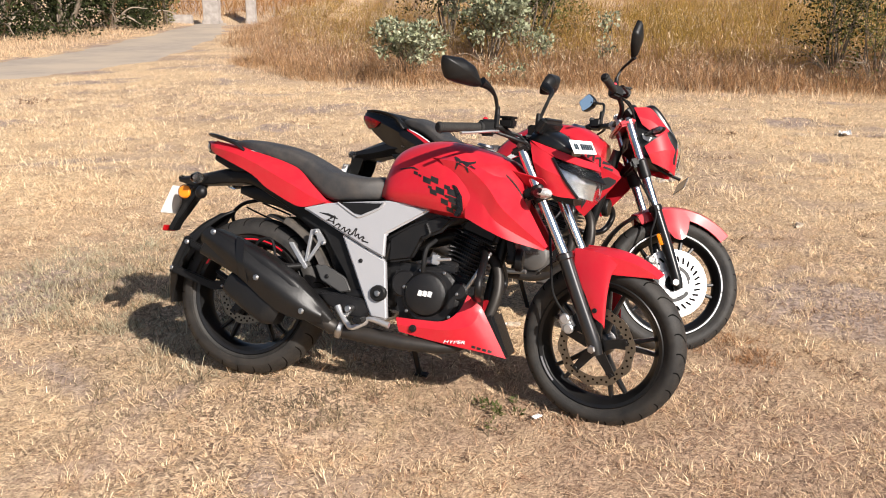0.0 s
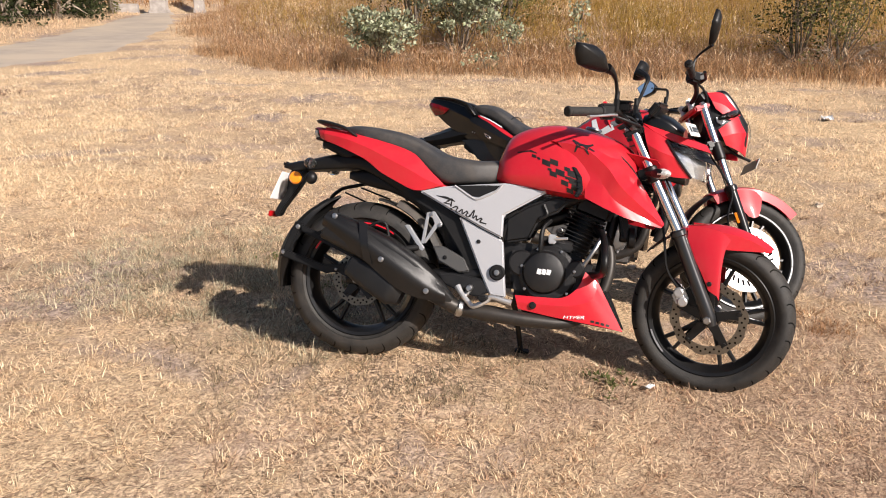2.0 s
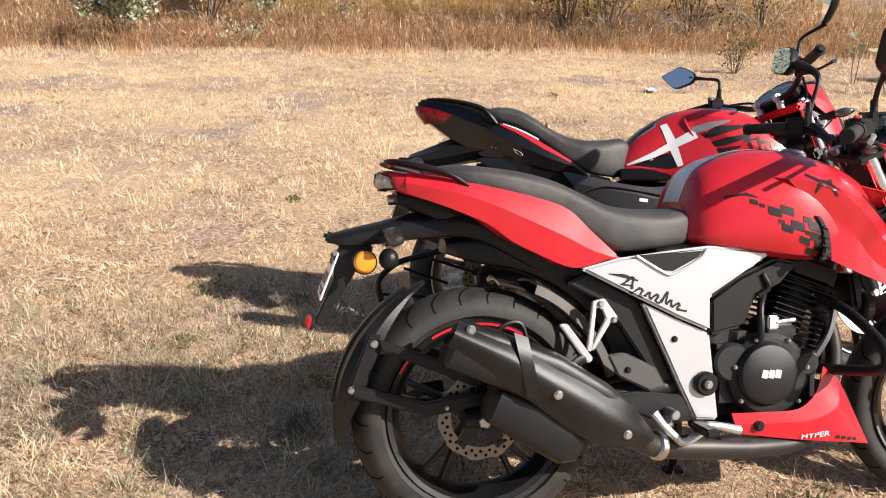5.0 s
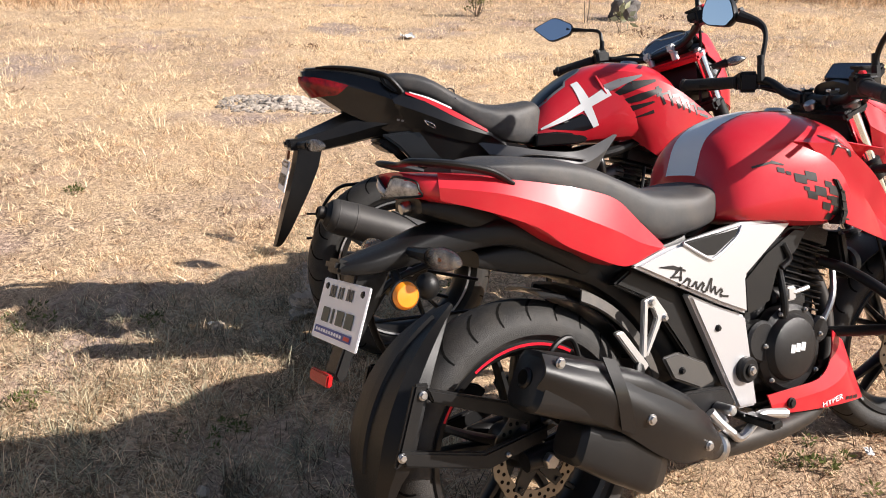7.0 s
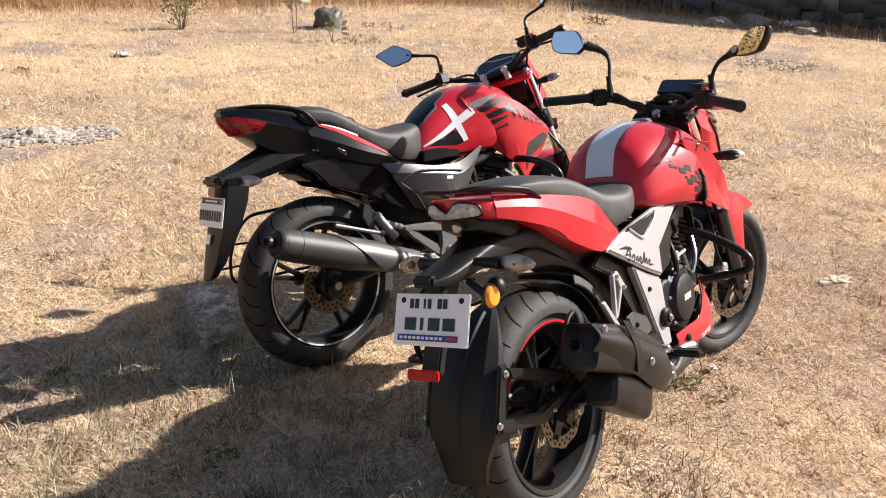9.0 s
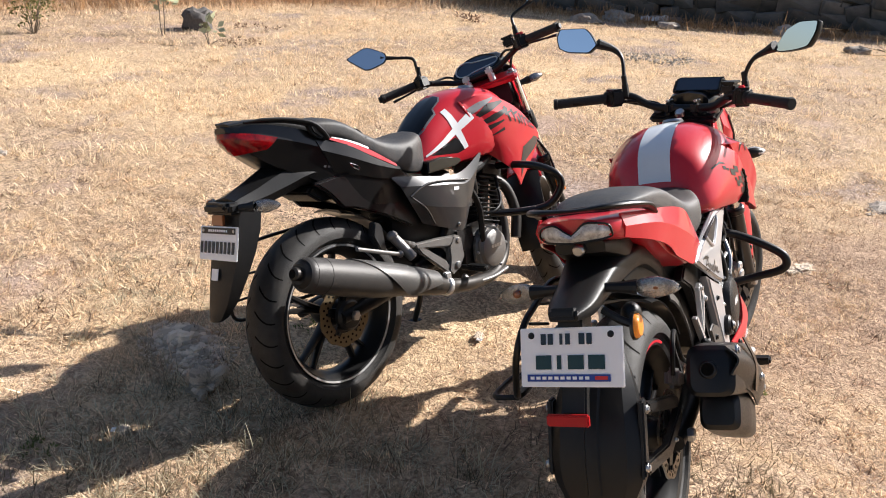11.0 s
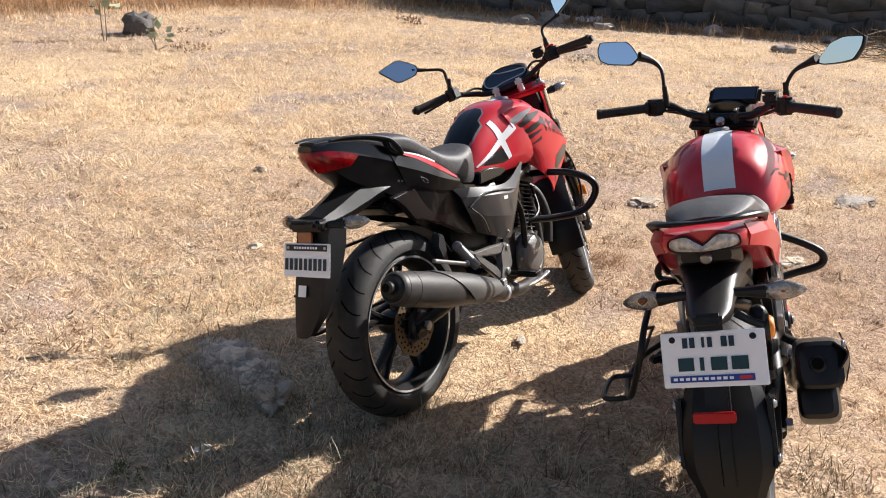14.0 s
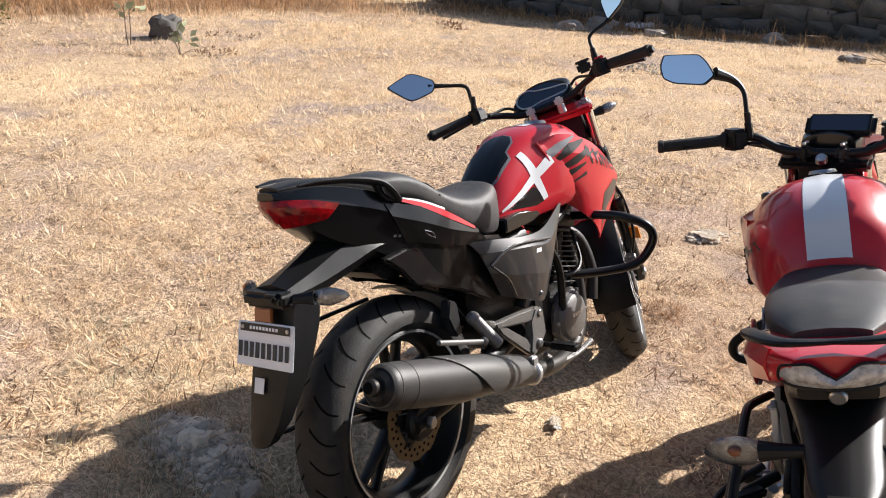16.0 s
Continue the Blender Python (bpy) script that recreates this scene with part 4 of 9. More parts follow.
    part("grab_rail", tube([(-0.045, -0.125, 0.862), (-0.095, -0.124, 0.890), (-0.165, -0.106, 0.908), (-0.222, -0.066, 0.918), (-0.215, 0, 0.914), (-0.222, 0.066, 0.918), (-0.165, 0.106, 0.908), (-0.095, 0.124, 0.890), (-0.045, 0.125, 0.862)], [0.010, 0.015, 0.018, 0.014, 0.009, 0.014, 0.018, 0.015, 0.010], 12, 5, flat=0.5), BLACK_PLASTIC, bike)
    part("seat_lock", rod((-0.222, 0, 0.828), (-0.20, 0, 0.832), 0.013, 18), STEEL, bike)
    # rear fender, plate and reflectors
    part("rear_fender", hull([(0.20, half_round(0.07, 0.74, 0.62, 0.01)), (0.08, half_round(0.085, 0.76, 0.69, 0.01)), (-0.03, half_round(0.085, 0.80, 0.738, 0.01)), (-0.15, half_round(0.065, 0.800, 0.735, 0.012)), (-0.238, half_round(0.054, 0.778, 0.724, 0.012)), (-0.314, half_round(0.048, 0.760, 0.718, 0.010)), (-0.368, half_round(0.03, 0.745, 0.725, 0.004))], 4, 3), BLACK_PLASTIC, bike)
    part("tail_underside", hull([(-0.205, half_round(0.055, 0.85, 0.82, 0.004)), (-0.12, half_round(0.075, 0.845, 0.785, 0.004)), (0.0, half_round(0.065, 0.80, 0.735, 0.004)), (0.15, half_round(0.07, 0.74, 0.655, 0.004)), (0.30, half_round(0.085, 0.70, 0.60, 0.004)), (0.45, half_round(0.075, 0.72, 0.56, 0.004))], 3, 3), BLACK_PLASTIC, bike)
    part("inner_mudguard", hull([(-0.085, half_round(0.050, 0.735, 0.700, 0.006)), (0.0, half_round(0.062, 0.745, 0.676, 0.006)), (0.09, half_round(0.070, 0.735, 0.660, 0.006)), (0.19, half_round(0.074, 0.70, 0.618, 0.006)), (0.29, half_round(0.074, 0.66, 0.535, 0.006)), (0.345, half_round(0.070, 0.62, 0.43, 0.006))], 4, 3), BLACK_PLASTIC, bike)
    part("plate_stay", prism([(-0.262, 0.728), (-0.335, 0.726), (-0.350, 0.690), (-0.352, 0.634), (-0.398, 0.540), (-0.392, 0.526), (-0.376, 0.528), (-0.360, 0.565), (-0.316, 0.630), (-0.290, 0.672)], -0.026, 0.026, 0.004), BLACK_PLASTIC, bike)
    part("plate_lamp", box((0.05, 0.06, 0.024), Matrix.Translation((-0.352, 0, 0.735)) @ Matrix.Rotation(radians(20), 4, "Y"), 0.007), BLACK_PLASTIC, bike)
    pm = Matrix.Translation((-0.366, -0.002, 0.650)) @ Matrix.Rotation(radians(-90), 4, "Z") @ Matrix.Rotation(radians(-21), 4, "X")
    plate = part("number_plate", box((0.215, 0.004, 0.118), pm, 0.0018), PLATE_WHITE, bike, "white number plate with dark lettering over a blue strip")
    plate_marks(plate, pm, 0.215, 0.118,
                [(0.036, 0.022, [(-0.062, -0.051), (-0.047, -0.036), (-0.022, -0.016), (-0.010, 0.000), (0.018, 0.030), (0.034, 0.045)]),
                 (-0.010, 0.028, [(-0.074, -0.041), (-0.029, -0.020), (-0.006, 0.027), (0.036, 0.070)]),
                 (-0.041, 0.014, [(-0.093, 0.080)])], [PLATE_INK, TEAL, PLATE_BLUE])
    for i in range(10):
        part("strip_mark", box((0.0085, 0.0007, 0.006), pm @ Matrix.Translation((-0.082 + 0.0128 * i, -0.0042, -0.041)), 0), PLATE_WHITE, plate)
    part("strip_emblem", box((0.026, 0.0007, 0.007), pm @ Matrix.Translation((0.062, -0.0042, -0.041)), 0), PLATE_RED, plate)
    for s in (-1, 1):
        bm = lathe([(0.0, 0.003), (0.005, 0.003), (0.007, 0.0), (0.0, -0.001)], seg=14)
        bm.transform(pm @ Matrix.Translation((s * 0.083, -0.002, 0.044)) @ Matrix.Rotation(radians(180), 4, "X"))
        part("plate_screw", bm, BLACK_PLASTIC, plate)
    part("rear_reflector", box((0.012, 0.088, 0.024), Matrix.Translation((-0.412, 0.008, 0.535)) @ Matrix.Rotation(radians(15), 4, "Y"), 0.003), RED_MATTE, bike, "red rear reflector")
    for s in (-1, 1):
        indicator(bike, I, (-0.235, s * 0.05, 0.752), (-0.226, s * 0.115, 0.746), 0.050, s, AMBER_DARK, fat=1.1, glass=LENS)
    part("reflector_bracket", tube([(-0.27, -0.05, 0.715), (-0.278, -0.085, 0.695), (-0.283, -0.112, 0.686)], 0.009, 8, 4), BLACK_PLASTIC, bike)
    rf = part("side_reflector", lathe([(0.0, -0.007), (0.020, -0.006), (0.025, -0.001), (0.026, 0.004), (0.0, 0.006)], (-0.286, -0.122, 0.684), 28), AMBER, bike, "round amber side reflector")
    part("reflector_back", lathe([(0.0, 0.004), (0.029, 0.003), (0.029, 0.010), (0.0, 0.014)], (-0.286, -0.122, 0.684), 28), BLACK_PLASTIC, rf)
    part("cable_boot", ball((-0.228, -0.095, 0.690), (0.024, 0.022, 0.026)), BLACK_PLASTIC, bike)
    # rear hugger and its arms
    rings = []
    for a, w, dp in ((112, 0.010, 0.004), (117, 0.032, 0.010), (124, 0.056, 0.022), (134, 0.080, 0.036), (147, 0.097, 0.050), (160, 0.103, 0.056), (170, 0.100, 0.052), (177, 0.082, 0.040), (184, 0.068, 0.026), (191, 0.060, 0.016)):
        dv, c = Vector((math.cos(radians(a)), 0, math.sin(radians(a)))), Vector((0, 0, 0.307))
        prof = [(0.351 - dp, -w), (0.346 - dp * 0.35, -w * 0.97), (0.350, -w * 0.70), (0.353, 0), (0.350, w * 0.70), (0.346 - dp * 0.35, w * 0.97), (0.351 - dp, w), (0.347 - dp, w * 0.94), (0.344, w * 0.64), (0.347, 0), (0.344, -w * 0.64), (0.347 - dp, -w * 0.94)]
        rings.append([c + dv * r + Vector((0, y, 0)) for r, y in prof])
    fine = list(zip(*[spline(col, 3) for col in zip(*rings)]))
    hug = part("tyre_hugger", skin(fine), BLACK_PLASTIC, bike, sharp=26)
    part("inner_fender", lathe([(0.322, -0.094), (0.344, -0.088), (0.350, -0.06), (0.352, 0), (0.350, 0.06), (0.344, 0.088), (0.322, 0.090), (0.318, 0.086), (0.341, 0.08), (0.348, 0), (0.341, -0.083), (0.318, -0.090)], (0.006, 0, 0.307), 22, (16, 68)), DUSTY_PLASTIC, bike, "dust-grey plastic guard over the rear tyre")
    part("hugger_ridge", lathe([(0.349, -0.018), (0.358, -0.012), (0.359, 0.012), (0.349, 0.018)], (0, 0, 0.307), 20, (120, 175)), BLACK_PLASTIC, hug)
    for s in (-1, 1):
        y0, y1 = s * 0.093, s * 0.106
        part("hugger_arm", joined(prism([(-0.275, 0.515), (-0.245, 0.512), (-0.300, 0.372), (-0.330, 0.365)], y0, y1, 0.004),
                                  prism([(-0.255, 0.505), (-0.245, 0.475), (-0.02, 0.385), (0.0, 0.402), (-0.02, 0.42)], y0, y1 + s * 0.006, 0.004),
                                  prism([(-0.318, 0.400), (-0.312, 0.368), (-0.13, 0.318), (0.01, 0.345), (0.01, 0.375), (-0.14, 0.352)], y0, y1 + s * 0.006, 0.004)), BLACK_PLASTIC, hug)
        bolt((-0.262, s * 0.108, 0.492), 0.007, STEEL, hug, (0, s, 0))
        bolt((-0.314, s * 0.108, 0.386), 0.007, STEEL, hug, (0, s, 0))
        bolt((-0.09, s * 0.114, 0.338), 0.004, STEEL, hug, (0, s, 0))
    part("inner_hugger", lathe([(0.322, -0.068), (0.330, -0.05), (0.333, 0), (0.330, 0.05), (0.322, 0.068), (0.319, 0.066), (0.329, 0), (0.319, -0.066)], (0, 0, 0.307), 16, (28, 82)), GREY_METALLIC, bike)
    # swingarm and shock
    for s in (-1, 1):
        part("swingarm_leg", tube([(-0.045, s * 0.100, 0.307), (0.10, s * 0.102, 0.318), (0.30, s * 0.095, 0.345), (0.50, s * 0.085, 0.375)], [0.022, 0.026, 0.030, 0.034], 12, 4), BLACK_PLASTIC, bike)
    part("rear_axle", joined(rod((0, -0.132, 0.307), (0, 0.125, 0.307), 0.010, 12), rod((-0.0, -0.138, 0.307), (0, -0.118, 0.307), 0.017, 6)), STEEL, bike)
    part("rear_caliper", joined(box((0.085, 0.034, 0.05), Matrix.Translation((0.06, -0.092, 0.425)) @ Matrix.Rotation(radians(25), 4, "Y"), 0.012, 3), rod((0.05, -0.113, 0.43), (0.05, -0.09, 0.43), 0.018, 14)), ENGINE_GREY, bike)
    part("brake_hose", tube([(0.02, -0.10, 0.45), (0.035, -0.105, 0.52), (0.09, -0.10, 0.535), (0.12, -0.10, 0.46), (0.18, -0.10, 0.42)], 0.006, 8, 6), BLACK_PLASTIC, bike)
    part("chain_guard", prism([(0.02, 0.42), (0.42, 0.45), (0.45, 0.41), (0.40, 0.385), (0.05, 0.36)], 0.088, 0.112, 0.006), BLACK_PLASTIC, bike)
    # unseen solid box, added so no sun streaks through the frame into the shadow
    part("battery_box", hull([(0.30, half_round(0.070, 0.66, 0.54, 0.01)), (0.36, half_round(0.082, 0.68, 0.42, 0.01)), (0.46, half_round(0.084, 0.69, 0.33, 0.01)), (0.60, half_round(0.084, 0.68, 0.34, 0.01))], 3, 3), BLACK_PLASTIC, bike)
    spring = [Vector((0.36 + 0.035 * math.cos(a) - 0.09 * a / 44, 0.035 * math.sin(a), 0.42 + 0.20 * a / 44)) for a in np.linspace(0, 44, 120)]
    part("shock_absorber", joined(tube(spring, 0.0065, 7, 1, curve=False), rod((0.37, 0, 0.40), (0.265, 0, 0.64), 0.018, 12)), BLACK_PLASTIC, bike)
    # exhaust
    ex = new("exhaust")
    ex.parent = bike

    def slab(c, hh, hw, ang, n=4.6):
        pts = []
        for t in np.linspace(0, 2 * math.pi, 28, endpoint=False):
            u = math.copysign(abs(math.cos(t)) ** (2 / n), math.cos(t)) * hw
            v = math.copysign(abs(math.sin(t)) ** (2 / n), math.sin(t)) * hh
            pts.append(Vector((c[0] + v * math.sin(radians(ang)), c[1] + u, c[2] + v * math.cos(radians(ang)))))
        return pts

    def along(st, n, k):
        out = []
        for a, b in zip(st, st[1:]):
            for i in range(n):
                f = i / n
                out.append([k_ for k_ in ([a[0][j] + (b[0][j] - a[0][j]) * f for j in range(3)], a[1] + (b[1] - a[1]) * f, a[2] + (b[2] - a[2]) * f)])
        out.append([list(st[-1][0]), st[-1][1], st[-1][2]])
        return [slab(c, hh, hw, k) for c, hh, hw in out]

    part("muffler", skin(along([((-0.104, -0.210, 0.510), 0.046, 0.040), ((-0.096, -0.212, 0.508), 0.056, 0.052), ((-0.02, -0.212, 0.482), 0.060, 0.056), ((0.12, -0.210, 0.426), 0.062, 0.058), ((0.24, -0.203, 0.358), 0.058, 0.054), ((0.325, -0.190, 0.300), 0.044, 0.044), ((0.385, -0.170, 0.254), 0.028, 0.028)], 4, 27)), EXHAUST, ex)
    part("lower_chamber", skin(along([((-0.012, -0.200, 0.372), 0.030, 0.036), ((-0.002, -0.202, 0.370), 0.044, 0.046), ((0.08, -0.205, 0.330), 0.056, 0.052), ((0.165, -0.203, 0.278), 0.052, 0.050), ((0.20, -0.195, 0.262), 0.034, 0.042)], 4, 24)), EXHAUST, ex)
    part("heat_shield", patch([[(-0.090, 0.248, 0.564), (0.045, 0.257, 0.514), (0.153, 0.257, 0.457), (0.240, 0.251, 0.408), (0.313, 0.239, 0.362), (0.364, 0.213, 0.312)],
                               [(-0.104, 0.276, 0.538), (0.030, 0.284, 0.472), (0.124, 0.284, 0.417), (0.210, 0.277, 0.363), (0.290, 0.262, 0.316), (0.370, 0.228, 0.286)],
                               [(-0.116, 0.260, 0.508), (0.012, 0.266, 0.420), (0.085, 0.266, 0.372), (0.180, 0.258, 0.304), (0.262, 0.246, 0.270), (0.372, 0.218, 0.260)]], 0.004, 5, 7, -1), EXHAUST, ex, sharp=40)
    part("shield_band", patch([[(0.030, 0.268, 0.538), (0.062, 0.268, 0.526)], [(0.042, 0.286, 0.470), (0.075, 0.286, 0.455)], [(0.060, 0.276, 0.394), (0.094, 0.276, 0.376)]], 0.003, 2, 5, -1), BLACK_GLOSS, ex)
    part("exhaust_outlet", rod((-0.108, -0.208, 0.516), (-0.09, -0.208, 0.508), 0.020, 24), EXHAUST, ex)
    part("outlet_bore", rod((-0.1095, -0.208, 0.5165), (-0.098, -0.208, 0.512), 0.015, 20), GROOVE, ex)
    for p in ((-0.066, -0.268, 0.545), (0.128, -0.284, 0.400), (0.302, -0.258, 0.298)):
        bolt(p, 0.008, STEEL, ex)
    part("link_pipe", tube([(0.36, -0.178, 0.264), (0.42, -0.160, 0.240), (0.55, -0.148, 0.228), (0.70, -0.13, 0.218), (0.84, -0.10, 0.225), (0.925, -0.065, 0.30), (0.965, -0.045, 0.42), (0.955, -0.025, 0.52), (0.91, -0.01, 0.575)], [0.030, 0.028, 0.031, 0.026, 0.022, 0.021, 0.021, 0.021, 0.021], 16, 6), PIPE, ex)
    part("pipe_clamp", rod((0.408, -0.163, 0.243), (0.432, -0.157, 0.237), 0.034, 18), STEEL, ex)
    # silver side panels and frame
    for s in (-1, 1):
        up = part("side_panel", prism([(0.222, 0.668), (0.318, 0.694), (0.45, 0.712), (0.55, 0.724), (0.722, 0.710), (0.555, 0.602), (0.557, 0.514), (0.470, 0.550), (0.385, 0.590)], s * 0.128, s * 0.150, 0.007, 3), SILVER, bike, "silver side panel with black script mark")
        low = part("frame_cover", prism([(0.383, 0.586), (0.470, 0.545), (0.560, 0.508), (0.588, 0.292), (0.526, 0.296), (0.484, 0.378), (0.438, 0.474)], s * 0.112, s * 0.140, 0.006, 3), SILVER, bike)
        part("panel_inset", prism([(0.362, 0.700), (0.538, 0.716), (0.520, 0.694), (0.455, 0.660), (0.43, 0.662)], s * 0.130, s * 0.152, 0.003), BLACK_PLASTIC, up)
        part("inset_trim", tube([(0.360, s * 0.152, 0.700), (0.430, s * 0.153, 0.660), (0.458, s * 0.153, 0.658), (0.522, s * 0.153, 0.693), (0.540, s * 0.152, 0.717)], 0.0035, 8, 3), SILVER, up)
        wave = [(-0.02, 0.02), (0.08, 0.60), (0.15, 0.95), (0.17, 0.45), (0.19, 0.02), (0.27, 0.42), (0.33, 0.44), (0.31, 0.08), (0.37, 0.06), (0.43, 0.44), (0.46, 0.06), (0.53, 0.42), (0.57, 0.40), (0.54, 0.06), (0.62, 0.08), (0.68, 0.82), (0.70, 0.10), (0.76, 0.44), (0.79, 0.06), (0.86, 0.36), (0.90, 0.34), (0.87, 0.05), (1.02, 0.10)]
        pts = [(q.x, q.z) for q in spline([(0.318 + 0.170 * u + 0.010 * v, 0, 0.620 - 0.058 * u + 0.040 * v) for u, v in wave], 3)]
        marks = [bar(*p, *q, 0.0024 + 0.0012 * (i % 3 == 0)) for i, (p, q) in enumerate(zip(pts, pts[1:])) if math.dist(p, q) > 0.0004] + [bar(0.292, 0.657, 0.330, 0.652, 0.001, 0.0045), bar(0.330, 0.652, 0.366, 0.640, 0.0045, 0.002), bar(0.322, 0.632, 0.352, 0.628, 0.002)]
        decal(up, marks, "y", BLACK_DECAL, "script_mark", up, "black slanting brush mark", sign=s)
        bolt((0.467, s * 0.141, 0.496), 0.006, BLACK_PLASTIC, low, (0, s, 0))
        part("pivot_boss", joined(rod((0.548, s * 0.130, 0.386), (0.548, s * 0.157, 0.386), 0.030, 24), rod((0.548, s * 0.156, 0.386), (0.548, s * 0.162, 0.386), 0.015, 16)), BLACK_PLASTIC, bike)
        bolt((0.548, s * 0.162, 0.386), 0.008, STEEL, bike, (0, s, 0))
        part("black_frame_plate", prism([(0.25, 0.655), (0.385, 0.585), (0.50, 0.345), (0.46, 0.32), (0.40, 0.44), (0.30, 0.58), (0.20, 0.63)], s * 0.085, s * 0.112, 0.005), BLACK_PLASTIC, bike)
        part("airbox_cover", prism([(0.562, 0.594), (0.640, 0.648), (0.742, 0.694), (0.800, 0.682), (0.755, 0.630), (0.690, 0.600), (0.655, 0.52), (0.565, 0.50)], s * 0.098, s * 0.132, 0.010, 3), BLACK_PLASTIC, bike)
        part("airbox_rib", tube([(0.700, s * 0.134, 0.655), (0.715, s * 0.138, 0.62), (0.69, s * 0.134, 0.60)], 0.007, 8, 4), BLACK_PLASTIC, bike)
        # pillion and rider pegs
        part("pillion_bracket", joined(prism([(0.175, 0.535), (0.195, 0.538), (0.262, 0.452), (0.250, 0.440), (0.235, 0.455)], s * 0.125, s * 0.140, 0.003), prism([(0.258, 0.590), (0.288, 0.597), (0.322, 0.552), (0.318, 0.538), (0.305, 0.54), (0.262, 0.47), (0.255, 0.478), (0.292, 0.548), (0.282, 0.572), (0.268, 0.575), (0.258, 0.47), (0.245, 0.47)], s * 0.125, s * 0.138, 0.002)), ALU, bike, "cast aluminium pillion footrest bracket")
        for p in ((0.277, 0.584), (0.312, 0.545)):
            bolt((p[0], s * 0.139, p[1]), 0.006, STEEL, bike, (0, s, 0))
        part("pillion_peg", joined(rod((0.235, s * 0.135, 0.452), (0.175, s * 0.20, 0.44), 0.012, 12), box((0.075, 0.03, 0.02), Matrix.Translation((0.165, s * 0.19, 0.442)) @ Matrix.Rotation(radians(s * -50), 4, "Z"), 0.006)), BLACK_PLASTIC, bike)
        part("foot_bracket", prism([(0.314, 0.363), (0.380, 0.369), (0.490, 0.357), (0.520, 0.320), (0.500, 0.285), (0.440, 0.290), (0.350, 0.322)], s * 0.118, s * 0.138, 0.006), ENGINE, bike)
        part("rider_peg", joined(rod((0.52, s * 0.13, 0.285), (0.51, s * 0.24, 0.285), 0.010, 12), box((0.034, 0.085, 0.02), Matrix.Translation((0.512, s * 0.215, 0.291)), 0.005)), BLACK_PLASTIC, bike)
        part("pedal", tube([(0.405, s * 0.165, 0.322), (0.425, s * 0.175, 0.296), (0.451, s * 0.183, 0.270), (0.474, s * 0.186, 0.254), (0.520, s * 0.186, 0.277), (0.540, s * 0.188, 0.294), (0.615, s * 0.192, 0.280)], [0.013, 0.010, 0.010, 0.010, 0.010, 0.009, 0.012], 10, 5), ALU, bike, "bent aluminium foot pedal")
        part("pedal_pivot", joined(rod((0.452, s * 0.140, 0.320), (0.452, s * 0.190, 0.320), 0.012, 12), rod((0.452, s * 0.135, 0.320), (0.440, s * 0.175, 0.290), 0.010, 10)), STEEL, bike)
        part("heel_plate", prism([(0.292, 0.463), (0.339, 0.467), (0.419, 0.429), (0.446, 0.381), (0.402, 0.371), (0.321, 0.409)], s * 0.138, s * 0.148, 0.005, 3), EXHAUST_GREY, bike, "dark grey cast heel plate")
        bolt((0.345, s * 0.149, 0.425), 0.006, BLACK_PLASTIC, bike, (0, s, 0))
    part("main_frame", joined(tube([(1.03, 0.0, 0.86), (0.98, 0.0, 0.70), (0.955, 0.0, 0.56), (0.93, 0, 0.40)], 0.022, 12, 4), tube([(1.02, -0.03, 0.80), (0.80, -0.10, 0.68), (0.60, -0.11, 0.60), (0.52, -0.10, 0.45)], 0.019, 10, 4), tube([(1.02, 0.03, 0.80), (0.80, 0.10, 0.68), (0.60, 0.11, 0.60), (0.52, 0.10, 0.45)], 0.019, 10, 4)), BLACK_PLASTIC, bike)
    # engine
    part("crankcase", joined(box((0.33, 0.20, 0.20), Matrix.Translation((0.735, 0, 0.385)), 0.04, 4), box((0.16, 0.22, 0.15), Matrix.Translation((0.645, 0, 0.43)), 0.03, 4)), ENGINE, bike)
    for s in (-1, 1):
        cov = part("clutch_cover", joined(lathe([(0.0, 0.032 * s), (0.060, 0.032 * s), (0.074, 0.026 * s), (0.082, 0.010 * s), (0.084, -0.03 * s), (0.0, -0.03 * s)], (0.722, s * 0.116, 0.402), 40),
                                          lathe([(0.0, 0.018 * s), (0.095, 0.016 * s), (0.108, 0.006 * s), (0.110, -0.02 * s), (0.0, -0.02 * s)], (0.735, s * 0.108, 0.395), 40)), ENGINE, bike)
        bs = [box((0.015, 0.001, 0.020), Matrix.Translation((0.705 + 0.018 * i, s * 0.1486, 0.405)) @ Matrix.Rotation(radians(12), 4, "Y"), 0) for i in range(3)]
        part("maker_mark", joined(*bs), WHITE_PAINT, cov, "white maker mark")
        for i in range(7):
            a = 2 * math.pi * i / 7 + 0.2
            bolt((0.735 + 0.101 * math.cos(a), s * 0.126, 0.395 + 0.101 * math.sin(a)), 0.0045, STEEL, cov, (0, s, 0))
        part("case_cover", rod((0.838, s * 0.09, 0.425), (0.838, s * 0.125, 0.425), 0.034, 20), ENGINE, bike)
        part("sprocket_cover", rod((0.635, s * 0.09, 0.43), (0.635, s * 0.122, 0.43), 0.05, 24), ENGINE, bike)
    fins((0.815, 0, 0.475), (0.868, 0, 0.635), 0.165, 0.150, 11, ENGINE, bike)
    part("cylinder_head", box((0.15, 0.15, 0.075), Matrix.Translation((0.885, 0, 0.655)) @ Matrix.Rotation(radians(18), 4, "Y"), 0.018, 3), ENGINE, bike)
    part("starter_motor", joined(rod((0.72, -0.06, 0.515), (0.82, -0.06, 0.505), 0.028, 16), box((0.09, 0.03, 0.03), Matrix.Translation((0.775, -0.085, 0.502)), 0.006)), ENGINE, bike)
